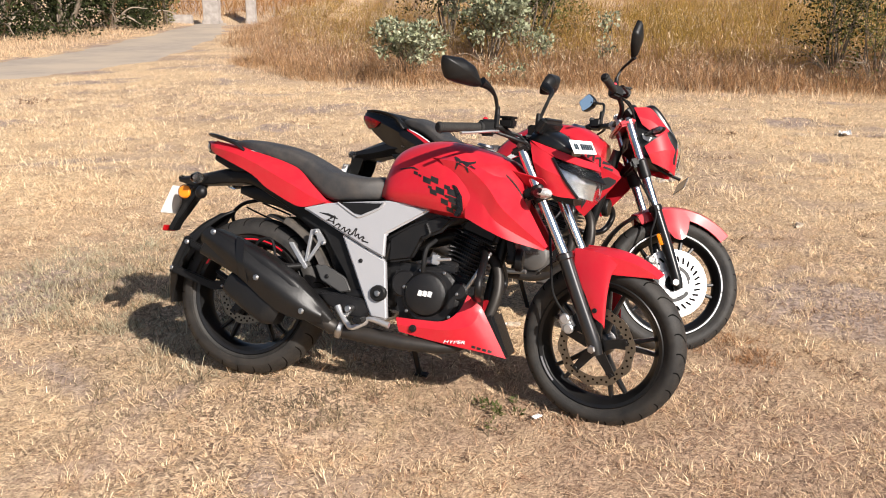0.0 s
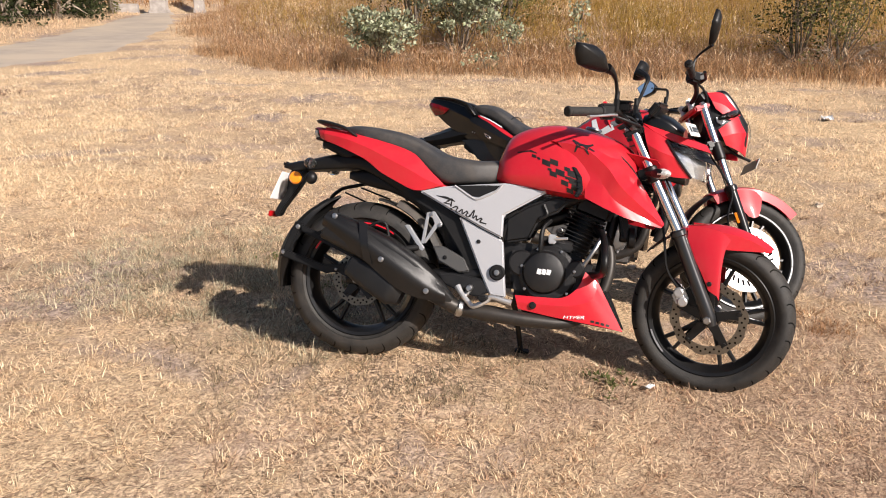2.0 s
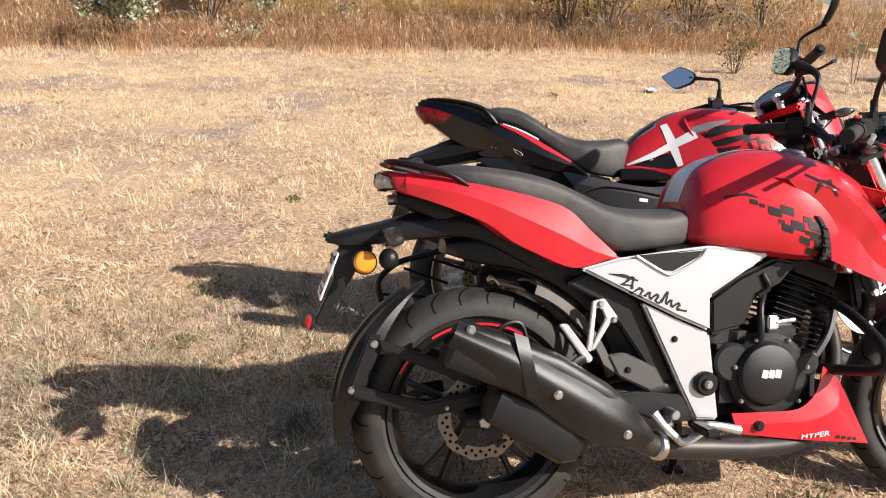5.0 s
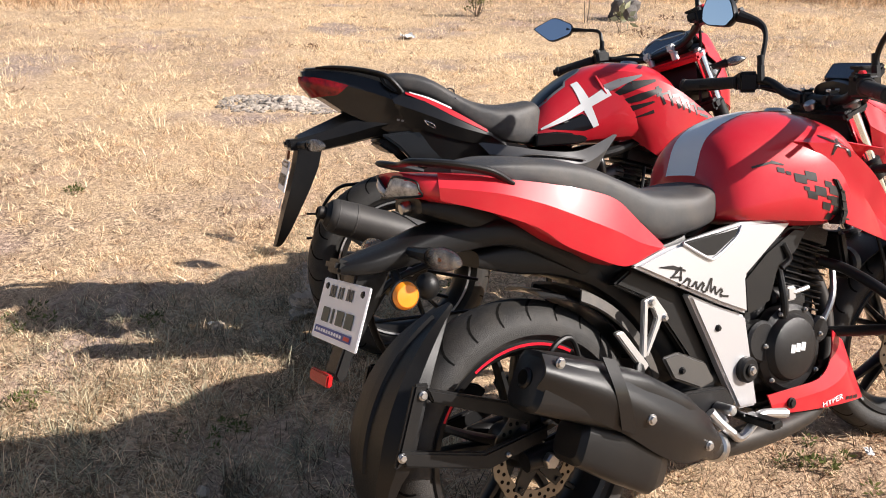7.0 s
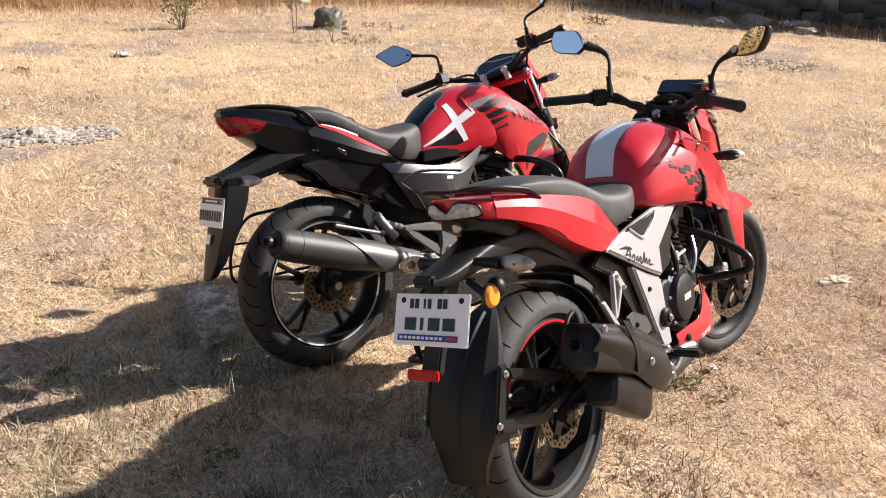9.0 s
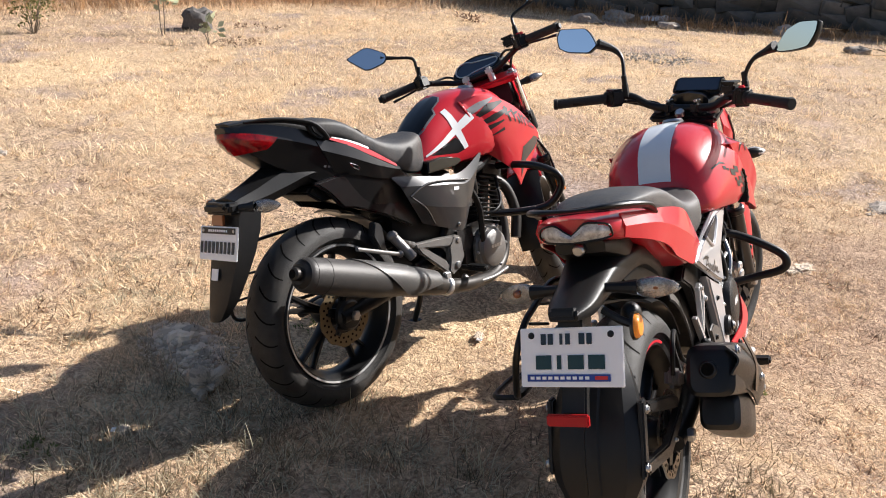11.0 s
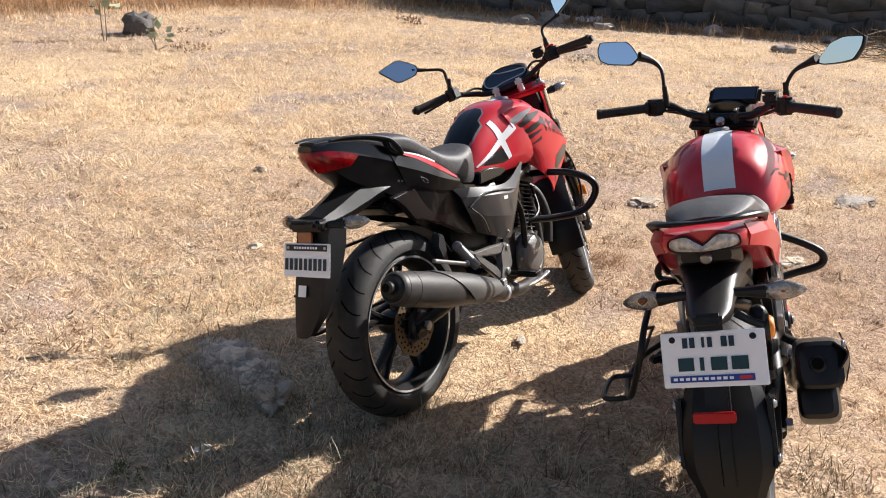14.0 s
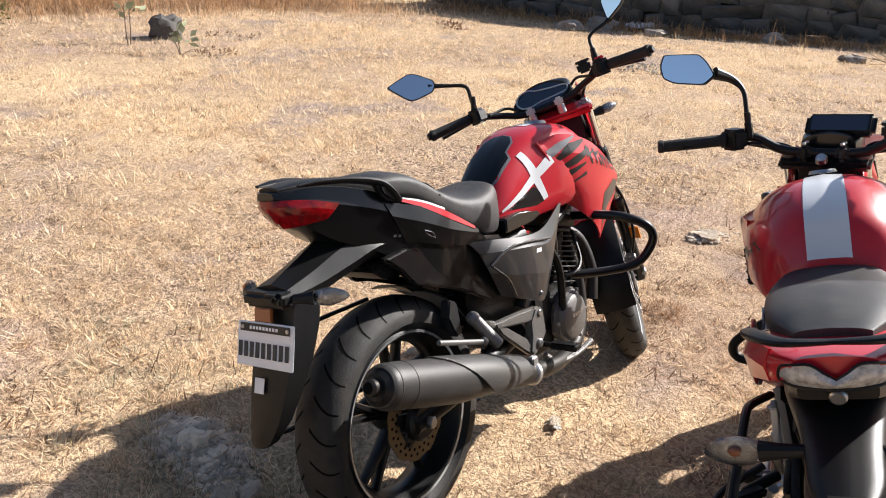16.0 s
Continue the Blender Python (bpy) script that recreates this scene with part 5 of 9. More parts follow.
    part("coolant_pipe", tube([(0.70, -0.115, 0.455), (0.702, -0.13, 0.50), (0.705, -0.12, 0.565), (0.73, -0.09, 0.60)], 0.009, 10, 5), BLACK_PLASTIC, bike)
    part("clutch_arm", joined(rod((0.748, -0.118, 0.530), (0.80, -0.122, 0.537), 0.006, 8), box((0.03, 0.02, 0.035), Matrix.Translation((0.742, -0.112, 0.53)), 0.004)), ALU, bike)
    part("oil_hose", tube([(0.86, -0.11, 0.43), (0.90, -0.115, 0.50), (0.935, -0.09, 0.575)], 0.008, 8, 5), STEEL, bike)
    part("throttle_body", rod((0.64, 0, 0.58), (0.80, 0, 0.63), 0.03, 16), BLACK_PLASTIC, bike)
    part("oil_cooler", box((0.03, 0.16, 0.10), Matrix.Translation((1.005, 0, 0.60)) @ Matrix.Rotation(radians(-12), 4, "Y"), 0.008), BLACK_PLASTIC, bike)
    part("horn", joined(rod((1.02, -0.055, 0.56), (1.05, -0.055, 0.56), 0.042, 24), rod((0.99, -0.055, 0.56), (1.02, -0.055, 0.56), 0.02, 16)), BLACK_PLASTIC, bike)
    # belly cowl
    for s in (-1, 1):
        cw = part("belly_cowl", patch([[(0.622, 0.140, 0.308), (0.71, 0.146, 0.310), (0.80, 0.148, 0.316), (0.852, 0.142, 0.358), (0.876, 0.130, 0.418)],
                                       [(0.630, 0.143, 0.282), (0.73, 0.150, 0.282), (0.83, 0.155, 0.288), (0.905, 0.148, 0.318), (0.928, 0.120, 0.380)],
                                       [(0.638, 0.138, 0.257), (0.75, 0.141, 0.242), (0.86, 0.140, 0.230), (0.955, 0.128, 0.220), (1.032, 0.100, 0.206)]], 0.004, 5, 3, s, True), RED, bike, sharp=12)
        lettering(cw, "HYPER", (0.807 if s < 0 else 0.900, s * 0.1475, 0.2385), s, 0.0175, WHITE_PAINT, slope=-0.07, stretch=1.55)
        decal(cw, [bar(0.910 + 0.019 * i, 0.2385 - 0.0035 * i, 0.924 + 0.019 * i, 0.236 - 0.0035 * i, 0.0045) for i in range(4)], "y", BLACK_DECAL, "printed_bar", cw, sign=s)
        bolt((0.692, s * 0.150, 0.276), 0.010, BLACK_PLASTIC, cw, (0, s, 0))
    part("sump_guard", prism([(0.62, 0.27), (0.80, 0.27), (0.93, 0.33), (0.965, 0.36), (1.04, 0.205), (0.86, 0.222), (0.64, 0.245)], -0.095, 0.095, 0.01), BLACK_PLASTIC, bike)
    # crash guards and stand
    for s in (-1, 1):
        part("leg_guard", tube([(0.90, s * 0.08, 0.585), (0.925, s * 0.14, 0.563), (0.935, s * 0.23, 0.515), (0.938, s * 0.278, 0.475), (0.938, s * 0.268, 0.435), (0.930, s * 0.18, 0.415), (0.89, s * 0.09, 0.405)], 0.0135, 12, 6), BLACK_PLASTIC, bike)
    sg = part("saree_guard", tube([(0.16, 0.125, 0.665), (0.05, 0.150, 0.696), (-0.016, 0.155, 0.706), (-0.11, 0.160, 0.685), (-0.185, 0.166, 0.660), (-0.226, 0.180, 0.60), (-0.17, 0.222, 0.485), (-0.09, 0.250, 0.452), (0.05, 0.265, 0.440), (0.16, 0.24, 0.45), (0.22, 0.16, 0.48)], 0.008, 10, 6), BLACK_PLASTIC, bike, "bent tube guard beside the rear wheel")
    for a, b in (((-0.160, 0.164, 0.652), (-0.040, 0.168, 0.610)), ((-0.090, 0.162, 0.677), (0.040, 0.166, 0.638)), ((-0.215, 0.190, 0.580), (0.10, 0.190, 0.560)), ((-0.185, 0.212, 0.520), (0.14, 0.215, 0.505))):
        part("guard_rod", rod(a, b, 0.004, 8), BLACK_PLASTIC, sg)
    part("guard_step", tube([(-0.125, 0.240, 0.455), (-0.130, 0.275, 0.455), (-0.120, 0.305, 0.455), (-0.05, 0.312, 0.452), (0.015, 0.305, 0.450), (0.025, 0.275, 0.450), (0.020, 0.245, 0.450), (-0.05, 0.238, 0.452)], 0.007, 8, 4, loop=True), BLACK_PLASTIC, sg)
    part("side_stand", tube([(0.60, 0.11, 0.27), (0.62, 0.15, 0.18), (0.64, 0.225, 0.055)], [0.013, 0.011, 0.011], 10, 4), BLACK_PLASTIC, bike)
    part("stand_foot", box((0.06, 0.04, 0.01), Matrix.Translation((0.645, 0.23, 0.052)) @ Matrix.Rotation(radians(16), 4, "X"), 0.004), BLACK_PLASTIC, bike)
    return bike


motorcycle_a()


# ---- the red and black motorcycle ----
def motorcycle_b():
    bike = new("motorcycle")
    bike.matrix_world = bike_pose(-27.2, 0.19, 12.79, (-0.3243, 4.4216, -0.0187))
    tagged(bike, "red and black street motorcycle with white cross mark, bars turned", "motorcycle", group="parked motorcycles")
    WB = 1.338
    S = steering(WB, 28.6)
    I = Matrix.Identity(4)

    def front(name, bm, mat, label="", parent=bike, sharp=34.0):
        bm.transform(S)
        return part(name, bm, mat, parent, label, sharp)

    rw = wheel("rear_wheel", bike, (0, 0, 0.307), 0.312, 0.142, 0.216, 5, 0.2, tape=(DISC_WHITE, ((0, 359),), (-1,)), split=True)
    petal_disc("brake_disc", rw, (0, 0, 0.307), -0.072, 0.062, 0.105, DISC_BRONZE, I)
    fw = wheel("front_wheel", bike, (WB, 0, 0.297), 0.300, 0.105, 0.216, 5, 0.0, steer=S, tape=(WHITE_PAINT, ((0, 359),), (-1, 1)))
    petal_disc("brake_disc", fw, (WB, 0, 0.297), -0.066, 0.062, 0.149, DISC_WHITE, S, waves=0, holes=False)
    slots = []
    for i in range(28):
        at = Matrix.Translation((WB, -0.0688, 0.297)) @ Matrix.Rotation(-2 * math.pi * i / 28 - 0.35, 4, "Y")
        slots.append(box((0.027, 0.0012, 0.0088), at @ Matrix.Translation((0.109, 0, 0)) @ Matrix.Rotation(-0.40, 4, "Y"), 0))
        slots.append(box((0.0045, 0.0012, 0.0045), at @ Matrix.Translation((0.140, 0, 0.006)), 0))
    front("vent_slot", joined(*slots), GROOVE, parent=fw)
    front("carrier_ring", joined(*[lathe([(0.066, -0.072), (0.081, -0.072), (0.081, -0.068), (0.066, -0.068)], (WB, 0, 0.297), 12, (k, k + 78)) for k in (20, 140, 260)]), ALLOY_BLACK, parent=fw)
    front("tone_ring", lathe([(0.036, -0.079), (0.062, -0.079), (0.062, -0.070), (0.036, -0.070)], (WB, 0, 0.297), 40), DISC_WHITE, parent=fw)
    # forks
    for s in (-1, 1):
        leg = new("fork_leg")
        leg.parent = bike
        y = s * 0.097
        low = joined(tube([(1.360, y, 0.272), (1.344, y, 0.315), (1.285, y, 0.455), (1.217, y, 0.605)], [0.019, 0.025, 0.0245, 0.025], 18, 4), rod((1.224, y, 0.590), (1.211, y, 0.618), 0.030, 20))
        front("fork_lower", low, BLACK_GLOSS, parent=leg)
        front("stanchion", rod((1.216, y, 0.605), (1.055, y, 0.965), 0.0195, 18), CHROME, parent=leg)
        front("fork_cap", joined(rod((1.060, y, 0.955), (1.049, y, 0.980), 0.022, 18), rod((1.050, y, 0.976), (1.045, y, 0.988), 0.012, 6)), STEEL, parent=leg)
        front("fork_sleeve", rod((1.16, y, 0.73), (1.125, y, 0.808), 0.026, 18), BLACK_PLASTIC, parent=leg)
    front("axle", joined(rod((WB, -0.120, 0.297), (WB, 0.118, 0.297), 0.009, 12), rod((WB, -0.124, 0.297), (WB, -0.112, 0.297), 0.016, 6)), STEEL)
    front("lower_yoke", box((0.07, 0.235, 0.04), Matrix.Translation((1.115, 0, 0.795)) @ Matrix.Rotation(radians(-25.5), 4, "Y"), 0.01), BLACK_PLASTIC)
    front("upper_yoke", box((0.075, 0.235, 0.026), Matrix.Translation((1.045, 0, 0.962)) @ Matrix.Rotation(radians(-25.5), 4, "Y"), 0.008), RED, "red-painted top yoke")
    front("brake_caliper", joined(box((0.05, 0.04, 0.065), Matrix.Translation((1.232, -0.082, 0.368)) @ Matrix.Rotation(radians(-28), 4, "Y"), 0.012, 3), rod((1.228, -0.108, 0.380), (1.228, -0.084, 0.380), 0.018, 16), rod((1.244, -0.108, 0.35), (1.244, -0.084, 0.35), 0.018, 16)), ENGINE_GREY)
    front("fork_reflector", box((0.010, 0.012, 0.050), Matrix.Translation((1.246, -0.128, 0.468)) @ Matrix.Rotation(radians(-25), 4, "Y") @ Matrix.Rotation(radians(-30), 4, "Z") @ Matrix.Diagonal((1, 3, 1, 1)), 0.002), AMBER)
    front("brake_hose", tube([(1.228, -0.10, 0.40), (1.205, -0.125, 0.48), (1.215, -0.125, 0.58), (1.17, -0.11, 0.66), (1.10, -0.06, 0.78)], 0.005, 8, 6), BLACK_PLASTIC)
    # front mudguard
    c = Vector((WB, 0, 0.297))
    arch = []
    for a in np.linspace(125, 48, 12):
        f = (125 - a) / 77
        r = 0.336
        w = 0.072 - 0.03 * max(0, f - 0.5)
        d = Vector((math.cos(radians(a)), 0, math.sin(radians(a))))
        arch.append([c + d * (r - 0.050) + Vector((0, -w, 0)), c + d * (r - 0.008) + Vector((0, -w * 0.95, 0)), c + d * (r + 0.006) + Vector((0, -w * 0.5, 0)), c + d * (r + 0.012), c + d * (r + 0.006) + Vector((0, w * 0.5, 0)), c + d * (r - 0.008) + Vector((0, w * 0.95, 0)),
                     c + d * (r - 0.050) + Vector((0, w, 0)), c + d * (r - 0.052) + Vector((0, w * 0.93, 0)), c + d * (r - 0.006), c + d * (r - 0.052) + Vector((0, -w * 0.93, 0))])
    guard = front("front_mudguard", skin(arch), RED)
    for s in (-1, 1):
        front("mudguard_side", patch([[(1.225, 0.070, 0.600), (1.30, 0.074, 0.618), (1.38, 0.066, 0.610)], [(1.262, 0.082, 0.545), (1.325, 0.084, 0.545), (1.375, 0.078, 0.54)], [(1.318, 0.086, 0.492), (1.345, 0.087, 0.488), (1.365, 0.084, 0.50)]], 0.004, 4, 3, s), RED, parent=guard)
    front("mudguard_flap", lathe([(0.325, -0.07), (0.336, -0.04), (0.340, 0), (0.336, 0.04), (0.325, 0.07), (0.322, 0.068), (0.335, 0), (0.322, -0.068)], (WB, 0, 0.297), 16, (123, 186)), BLACK_PLASTIC, parent=guard)
    # headlamp fairing
    lamp = new("headlamp")
    lamp.parent = bike
    front("lamp_housing", hull([(1.07, half_round(0.07, 1.02, 0.86)), (1.15, half_round(0.092, 1.03, 0.83)), (1.235, half_round(0.088, 0.985, 0.81)), (1.285, half_round(0.068, 0.945, 0.815))], 3, 3), BLACK_PLASTIC, parent=lamp)
    for s in (-1, 1):
        front("upper_panel", patch([[(1.069, 0.086, 1.042), (1.140, 0.086, 1.050), (1.190, 0.084, 1.008), (1.238, 0.076, 0.966)], [(1.090, 0.103, 1.000), (1.150, 0.104, 0.988), (1.195, 0.100, 0.962), (1.238, 0.082, 0.958)], [(1.112, 0.101, 0.966), (1.150, 0.103, 0.944), (1.184, 0.100, 0.923), (1.232, 0.082, 0.948)]], 0.004, 4, 3, s, True), RED, parent=lamp, sharp=12)
        front("lower_panel", patch([[(1.135, 0.097, 0.872), (1.182, 0.102, 0.915), (1.226, 0.088, 0.948), (1.278, 0.062, 0.926)], [(1.155, 0.103, 0.838), (1.210, 0.104, 0.862), (1.258, 0.088, 0.876), (1.294, 0.056, 0.880)], [(1.180, 0.090, 0.805), (1.226, 0.088, 0.793), (1.268, 0.070, 0.783), (1.295, 0.042, 0.776)]], 0.004, 4, 3, s, True), RED, parent=lamp, sharp=12)
        front("panel_trim", prism([(1.118, 0.928), (1.165, 0.915), (1.150, 0.895), (1.125, 0.905)], s * 0.090, s * 0.099, 0.002), ALU, parent=lamp)
    front("lens", patch([[(1.280, -0.066, 0.942), (1.305, 0, 0.948), (1.280, 0.066, 0.942)], [(1.300, -0.066, 0.885), (1.326, 0, 0.885), (1.300, 0.066, 0.885)], [(1.300, -0.046, 0.818), (1.318, 0, 0.812), (1.300, 0.046, 0.818)]], 0.003, 4, 4), LENS, parent=lamp)
    front("reflector", hull([(1.25, half_round(0.055, 0.93, 0.83)), (1.285, half_round(0.058, 0.935, 0.825)), (1.295, half_round(0.05, 0.925, 0.83))], 2, 3), REFLECTOR, parent=lamp)
    front("visor", hull([(1.115, half_round(0.060, 1.068, 1.02)), (1.165, half_round(0.066, 1.086, 1.01)), (1.222, half_round(0.062, 1.036, 0.965)), (1.275, half_round(0.050, 0.968, 0.930))], 4, 3), BLACK_GLOSS, parent=lamp)
    front("plate_bracket", tube([(1.19, -0.03, 0.825), (1.25, -0.035, 0.785), (1.325, -0.03, 0.765)], 0.007, 8, 4), BLACK_PLASTIC, parent=lamp)
    fp = front("front_number_plate", box((0.004, 0.165, 0.055), Matrix.Translation((1.340, 0.0, 0.745)) @ Matrix.Rotation(radians(18), 4, "Y"), 0.0015), GREY_METALLIC, "back of a front number plate", lamp)
    for s in (-1, 1):
        indicator(bike, S, (1.13, s * 0.09, 0.925), (1.160, s * 0.140, 0.930), 0.038, s, BLACK_PLASTIC, glass=BLACK_PLASTIC)
    # handlebar
    tip = Matrix.Translation((0, 0.034, 1.045)) @ Matrix.Rotation(radians(-3.1), 4, "X") @ Matrix.Translation((0, 0, -1.055))

    def upper(name, bm, mat, label="", parent=bike, sharp=34.0):
        bm.transform(tip)
        return front(name, bm, mat, label, parent, sharp)

    hb = new("handlebar")
    hb.parent = bike
    upper("bar", tube([(0.905, -0.335, 1.058), (0.955, -0.235, 1.062), (1.01, -0.145, 1.035), (1.02, -0.07, 1.01), (1.02, 0.07, 1.01), (1.01, 0.145, 1.035), (0.955, 0.235, 1.062), (0.905, 0.335, 1.058)], 0.0112, 12, 5), BLACK_PLASTIC, parent=hb)
    for s in (-1, 1):
        upper("grip", joined(rod((0.888, s * 0.366, 1.056), (0.950, s * 0.244, 1.063), 0.0165, 16), rod((0.885, s * 0.374, 1.056), (0.892, s * 0.36, 1.056), 0.019, 16)), GRIP, parent=hb)
        upper("bar_end", rod((0.880, s * 0.384, 1.056), (0.890, s * 0.364, 1.056), 0.0125, 14), BLACK_PLASTIC, parent=hb)
        upper("switch_box", joined(box((0.054, 0.052, 0.05), Matrix.Translation((0.964, s * 0.218, 1.063)) @ Matrix.Rotation(radians(s * -28), 4, "Z"), 0.009, 3), box((0.02, 0.022, 0.016), Matrix.Translation((0.94, s * 0.215, 1.085)), 0.003)), BLACK_PLASTIC, parent=hb)
        upper("lever", tube([(0.995, s * 0.20, 1.055), (1.01, s * 0.245, 1.052), (0.985, s * 0.31, 1.042), (0.965, s * 0.355, 1.036)], [0.008, 0.007, 0.006, 0.0085], 10, 5, flat=0.7), BLACK_PLASTIC, parent=hb)
        upper("bar_clamp", joined(rod((1.03, s * 0.05, 0.965), (1.02, s * 0.05, 1.01), 0.014, 12), box((0.045, 0.03, 0.03), Matrix.Translation((1.02, s * 0.05, 1.012)), 0.007)), ALU, parent=hb)
    upper("brake_reservoir", joined(box((0.05, 0.045, 0.034), Matrix.Translation((1.010, -0.165, 1.085)), 0.007), box((0.054, 0.049, 0.008), Matrix.Translation((1.010, -0.165, 1.105)), 0.003)), BLACK_PLASTIC, parent=hb)
    upper("kill_switch", box((0.014, 0.03, 0.012), Matrix.Translation((0.955, -0.22, 1.093)), 0.003), RED_TAPE, parent=hb)
    for pts in ([(0.975, -0.18, 1.05), (1.05, -0.12, 1.06), (1.08, -0.06, 0.99), (1.07, -0.03, 0.88)], [(0.975, 0.18, 1.05), (1.06, 0.12, 1.05), (1.09, 0.06, 0.98), (1.06, 0.04, 0.88)], [(0.98, -0.19, 1.07), (1.06, -0.14, 1.02), (1.10, -0.09, 0.92), (1.10, -0.07, 0.80)]):
        upper("control_cable", tube(pts, 0.005, 8, 6), BLACK_PLASTIC, parent=hb)
    dm = Matrix.Translation((1.065, 0.0, 1.046)) @ Matrix.Rotation(radians(42), 4, "Y")
    ring = [(0.055, 0.0), (0.048, 0.04), (0.020, 0.085), (-0.022, 0.105), (-0.05, 0.06), (-0.055, 0.0), (-0.05, -0.06), (-0.022, -0.105), (0.020, -0.085), (0.048, -0.04)]
    rr = spline([(0, y, z) for z, y in ring] + [(0, ring[0][1], ring[0][0])], 3)[:-1]
    bm = skin([[Vector((x, p.y * k, p.z * k)) for p in rr] for x, k in ((0.045, 0.75), (0.02, 1.0), (-0.008, 1.02), (-0.014, 0.97), (-0.010, 0.90))])
    bm.transform(dm)
    dash = upper("instrument_panel", bm, BLACK_PLASTIC)
    bm = skin([[Vector((x, p.y * 0.88, p.z * 0.84)) for p in rr] for x in (-0.0125, -0.0095)])
    bm.transform(dm)
    upper("display", bm, SCREEN, parent=dash)
    lobes = [(0.026, 0.018), (0.038, 0.045), (0.028, 0.076), (0.0, 0.090), (-0.030, 0.076), (-0.038, 0.045), (-0.030, 0.012), (-0.026, -0.040), (-0.020, -0.084), (0.006, -0.088), (0.014, -0.040)]
    bm = tube([Vector((-0.0125, y, z)) for z, y in lobes], 0.0032, 8, 3, loop=True)
    bm.transform(dm)
    upper("dial_trim", bm, STEEL, parent=dash)
    kite = [(-0.5, -0.04), (-0.16, 0.46), (0.12, 0.50), (0.50, 0.06), (0.20, -0.48), (-0.14, -0.44)]
    mirror(bike, S, -1, (0.962, -0.172, 1.098), (0.978, -0.176, 1.172), (1.000, -0.282, 1.272), (0.165, 0.085), -25, -62, 0.0055, 10, kite)
    mirror_on(bike, [(0.868, 0.250, 1.010), (0.872, 0.262, 1.052), (0.866, 0.274, 1.090), (0.826, 0.318, 1.100), (0.778, 0.366, 1.107)], (0.737, 0.405, 1.110), (-0.69, 0.72, 0.083), (0.25, 0.05, 0.965), (0.170, 0.092),
              [(-0.50, 0.02), (-0.45, 0.24), (-0.06, 0.50), (0.08, 0.47), (0.50, 0.0), (0.06, -0.50), (-0.08, -0.50), (-0.43, -0.22)], (0.006, 0.010))
    # tank, waisted at the knees, with shrouds
    tank = part("fuel_tank", hull([
        (0.452, [(0, 0.795), (0.040, 0.790), (0.066, 0.762), (0.076, 0.725), (0.074, 0.690), (0, 0.68)]),
        (0.500, [(0, 0.850), (0.052, 0.842), (0.082, 0.802), (0.092, 0.750), (0.086, 0.690), (0, 0.68)]),
        (0.555, [(0, 0.893), (0.058, 0.884), (0.092, 0.838), (0.101, 0.775), (0.094, 0.695), (0, 0.68)]),
        (0.620, [(0, 0.930), (0.064, 0.920), (0.100, 0.876), (0.110, 0.803), (0.106, 0.700), (0, 0.68)]),
        (0.690, [(0, 0.952), (0.074, 0.942), (0.115, 0.902), (0.128, 0.825), (0.118, 0.705), (0, 0.68)]),
        (0.780, [(0, 0.960), (0.082, 0.950), (0.130, 0.906), (0.146, 0.832), (0.130, 0.710), (0, 0.69)]),
        (0.880, [(0, 0.948), (0.076, 0.938), (0.124, 0.895), (0.144, 0.820), (0.126, 0.710), (0, 0.69)]),
        (0.950, [(0, 0.915), (0.060, 0.906), (0.104, 0.872), (0.124, 0.795), (0.112, 0.715), (0, 0.69)]),
        (0.990, [(0, 0.885), (0.040, 0.878), (0.075, 0.85), (0.095, 0.79), (0.09, 0.72), (0, 0.70)])], 5, 4), RED, bike)
    for s in (-1, 1):
        sh = part("tank_shroud", patch([[(0.662, 0.100, 0.912), (0.745, 0.132, 0.926), (0.850, 0.150, 0.902), (0.960, 0.152, 0.852), (1.092, 0.138, 0.764)],
                                        [(0.680, 0.122, 0.872), (0.790, 0.156, 0.862), (0.895, 0.168, 0.826), (0.998, 0.163, 0.786), (1.108, 0.140, 0.738)],
                                        [(0.735, 0.122, 0.778), (0.815, 0.153, 0.752), (0.895, 0.164, 0.722), (0.975, 0.160, 0.697), (1.070, 0.144, 0.682)],
                                        [(0.790, 0.114, 0.705), (0.842, 0.142, 0.662), (0.898, 0.150, 0.620), (0.932, 0.148, 0.578), (0.962, 0.132, 0.552)]], 0.005, 7, 4, s, True), RED, bike, sharp=13)
        part("shroud_lip", tube([(0.662, s * 0.104, 0.912), (0.672, s * 0.118, 0.885), (0.700, s * 0.126, 0.840), (0.735, s * 0.126, 0.778), (0.790, s * 0.118, 0.705)], 0.0045, 8, 5), RED, sh)
        # white cross, the black field under it, and black brush strokes running forward
        decal(tank, [[(0.492, 0.742), (0.560, 0.768), (0.612, 0.790), (0.640, 0.770), (0.652, 0.742), (0.618, 0.733)]], "y", BLACK_GLOSS, "black_corner", tank, "black glossy corner below the cross", lift=0.0008, sign=s)
        decal(tank, [bar(0.474, 0.742, 0.560, 0.780, 0.003, 0.010), bar(0.560, 0.780, 0.700, 0.862, 0.010, 0.017), bar(0.594, 0.890, 0.622, 0.828, 0.012, 0.016), bar(0.622, 0.828, 0.656, 0.746, 0.016, 0.010)], "y", WHITE_PAINT, "white_cross", tank, "white slanting cross mark", lift=0.0018, sign=s)
        decal(sh, [bar(0.672, 0.862, 0.740, 0.890, 0.014, 0.012), bar(0.740, 0.890, 0.812, 0.910, 0.012, 0.003)], "y", GREY_DECAL, "grey_streak", sh, "grey streak carrying the cross forward", lift=0.0016, sign=s)
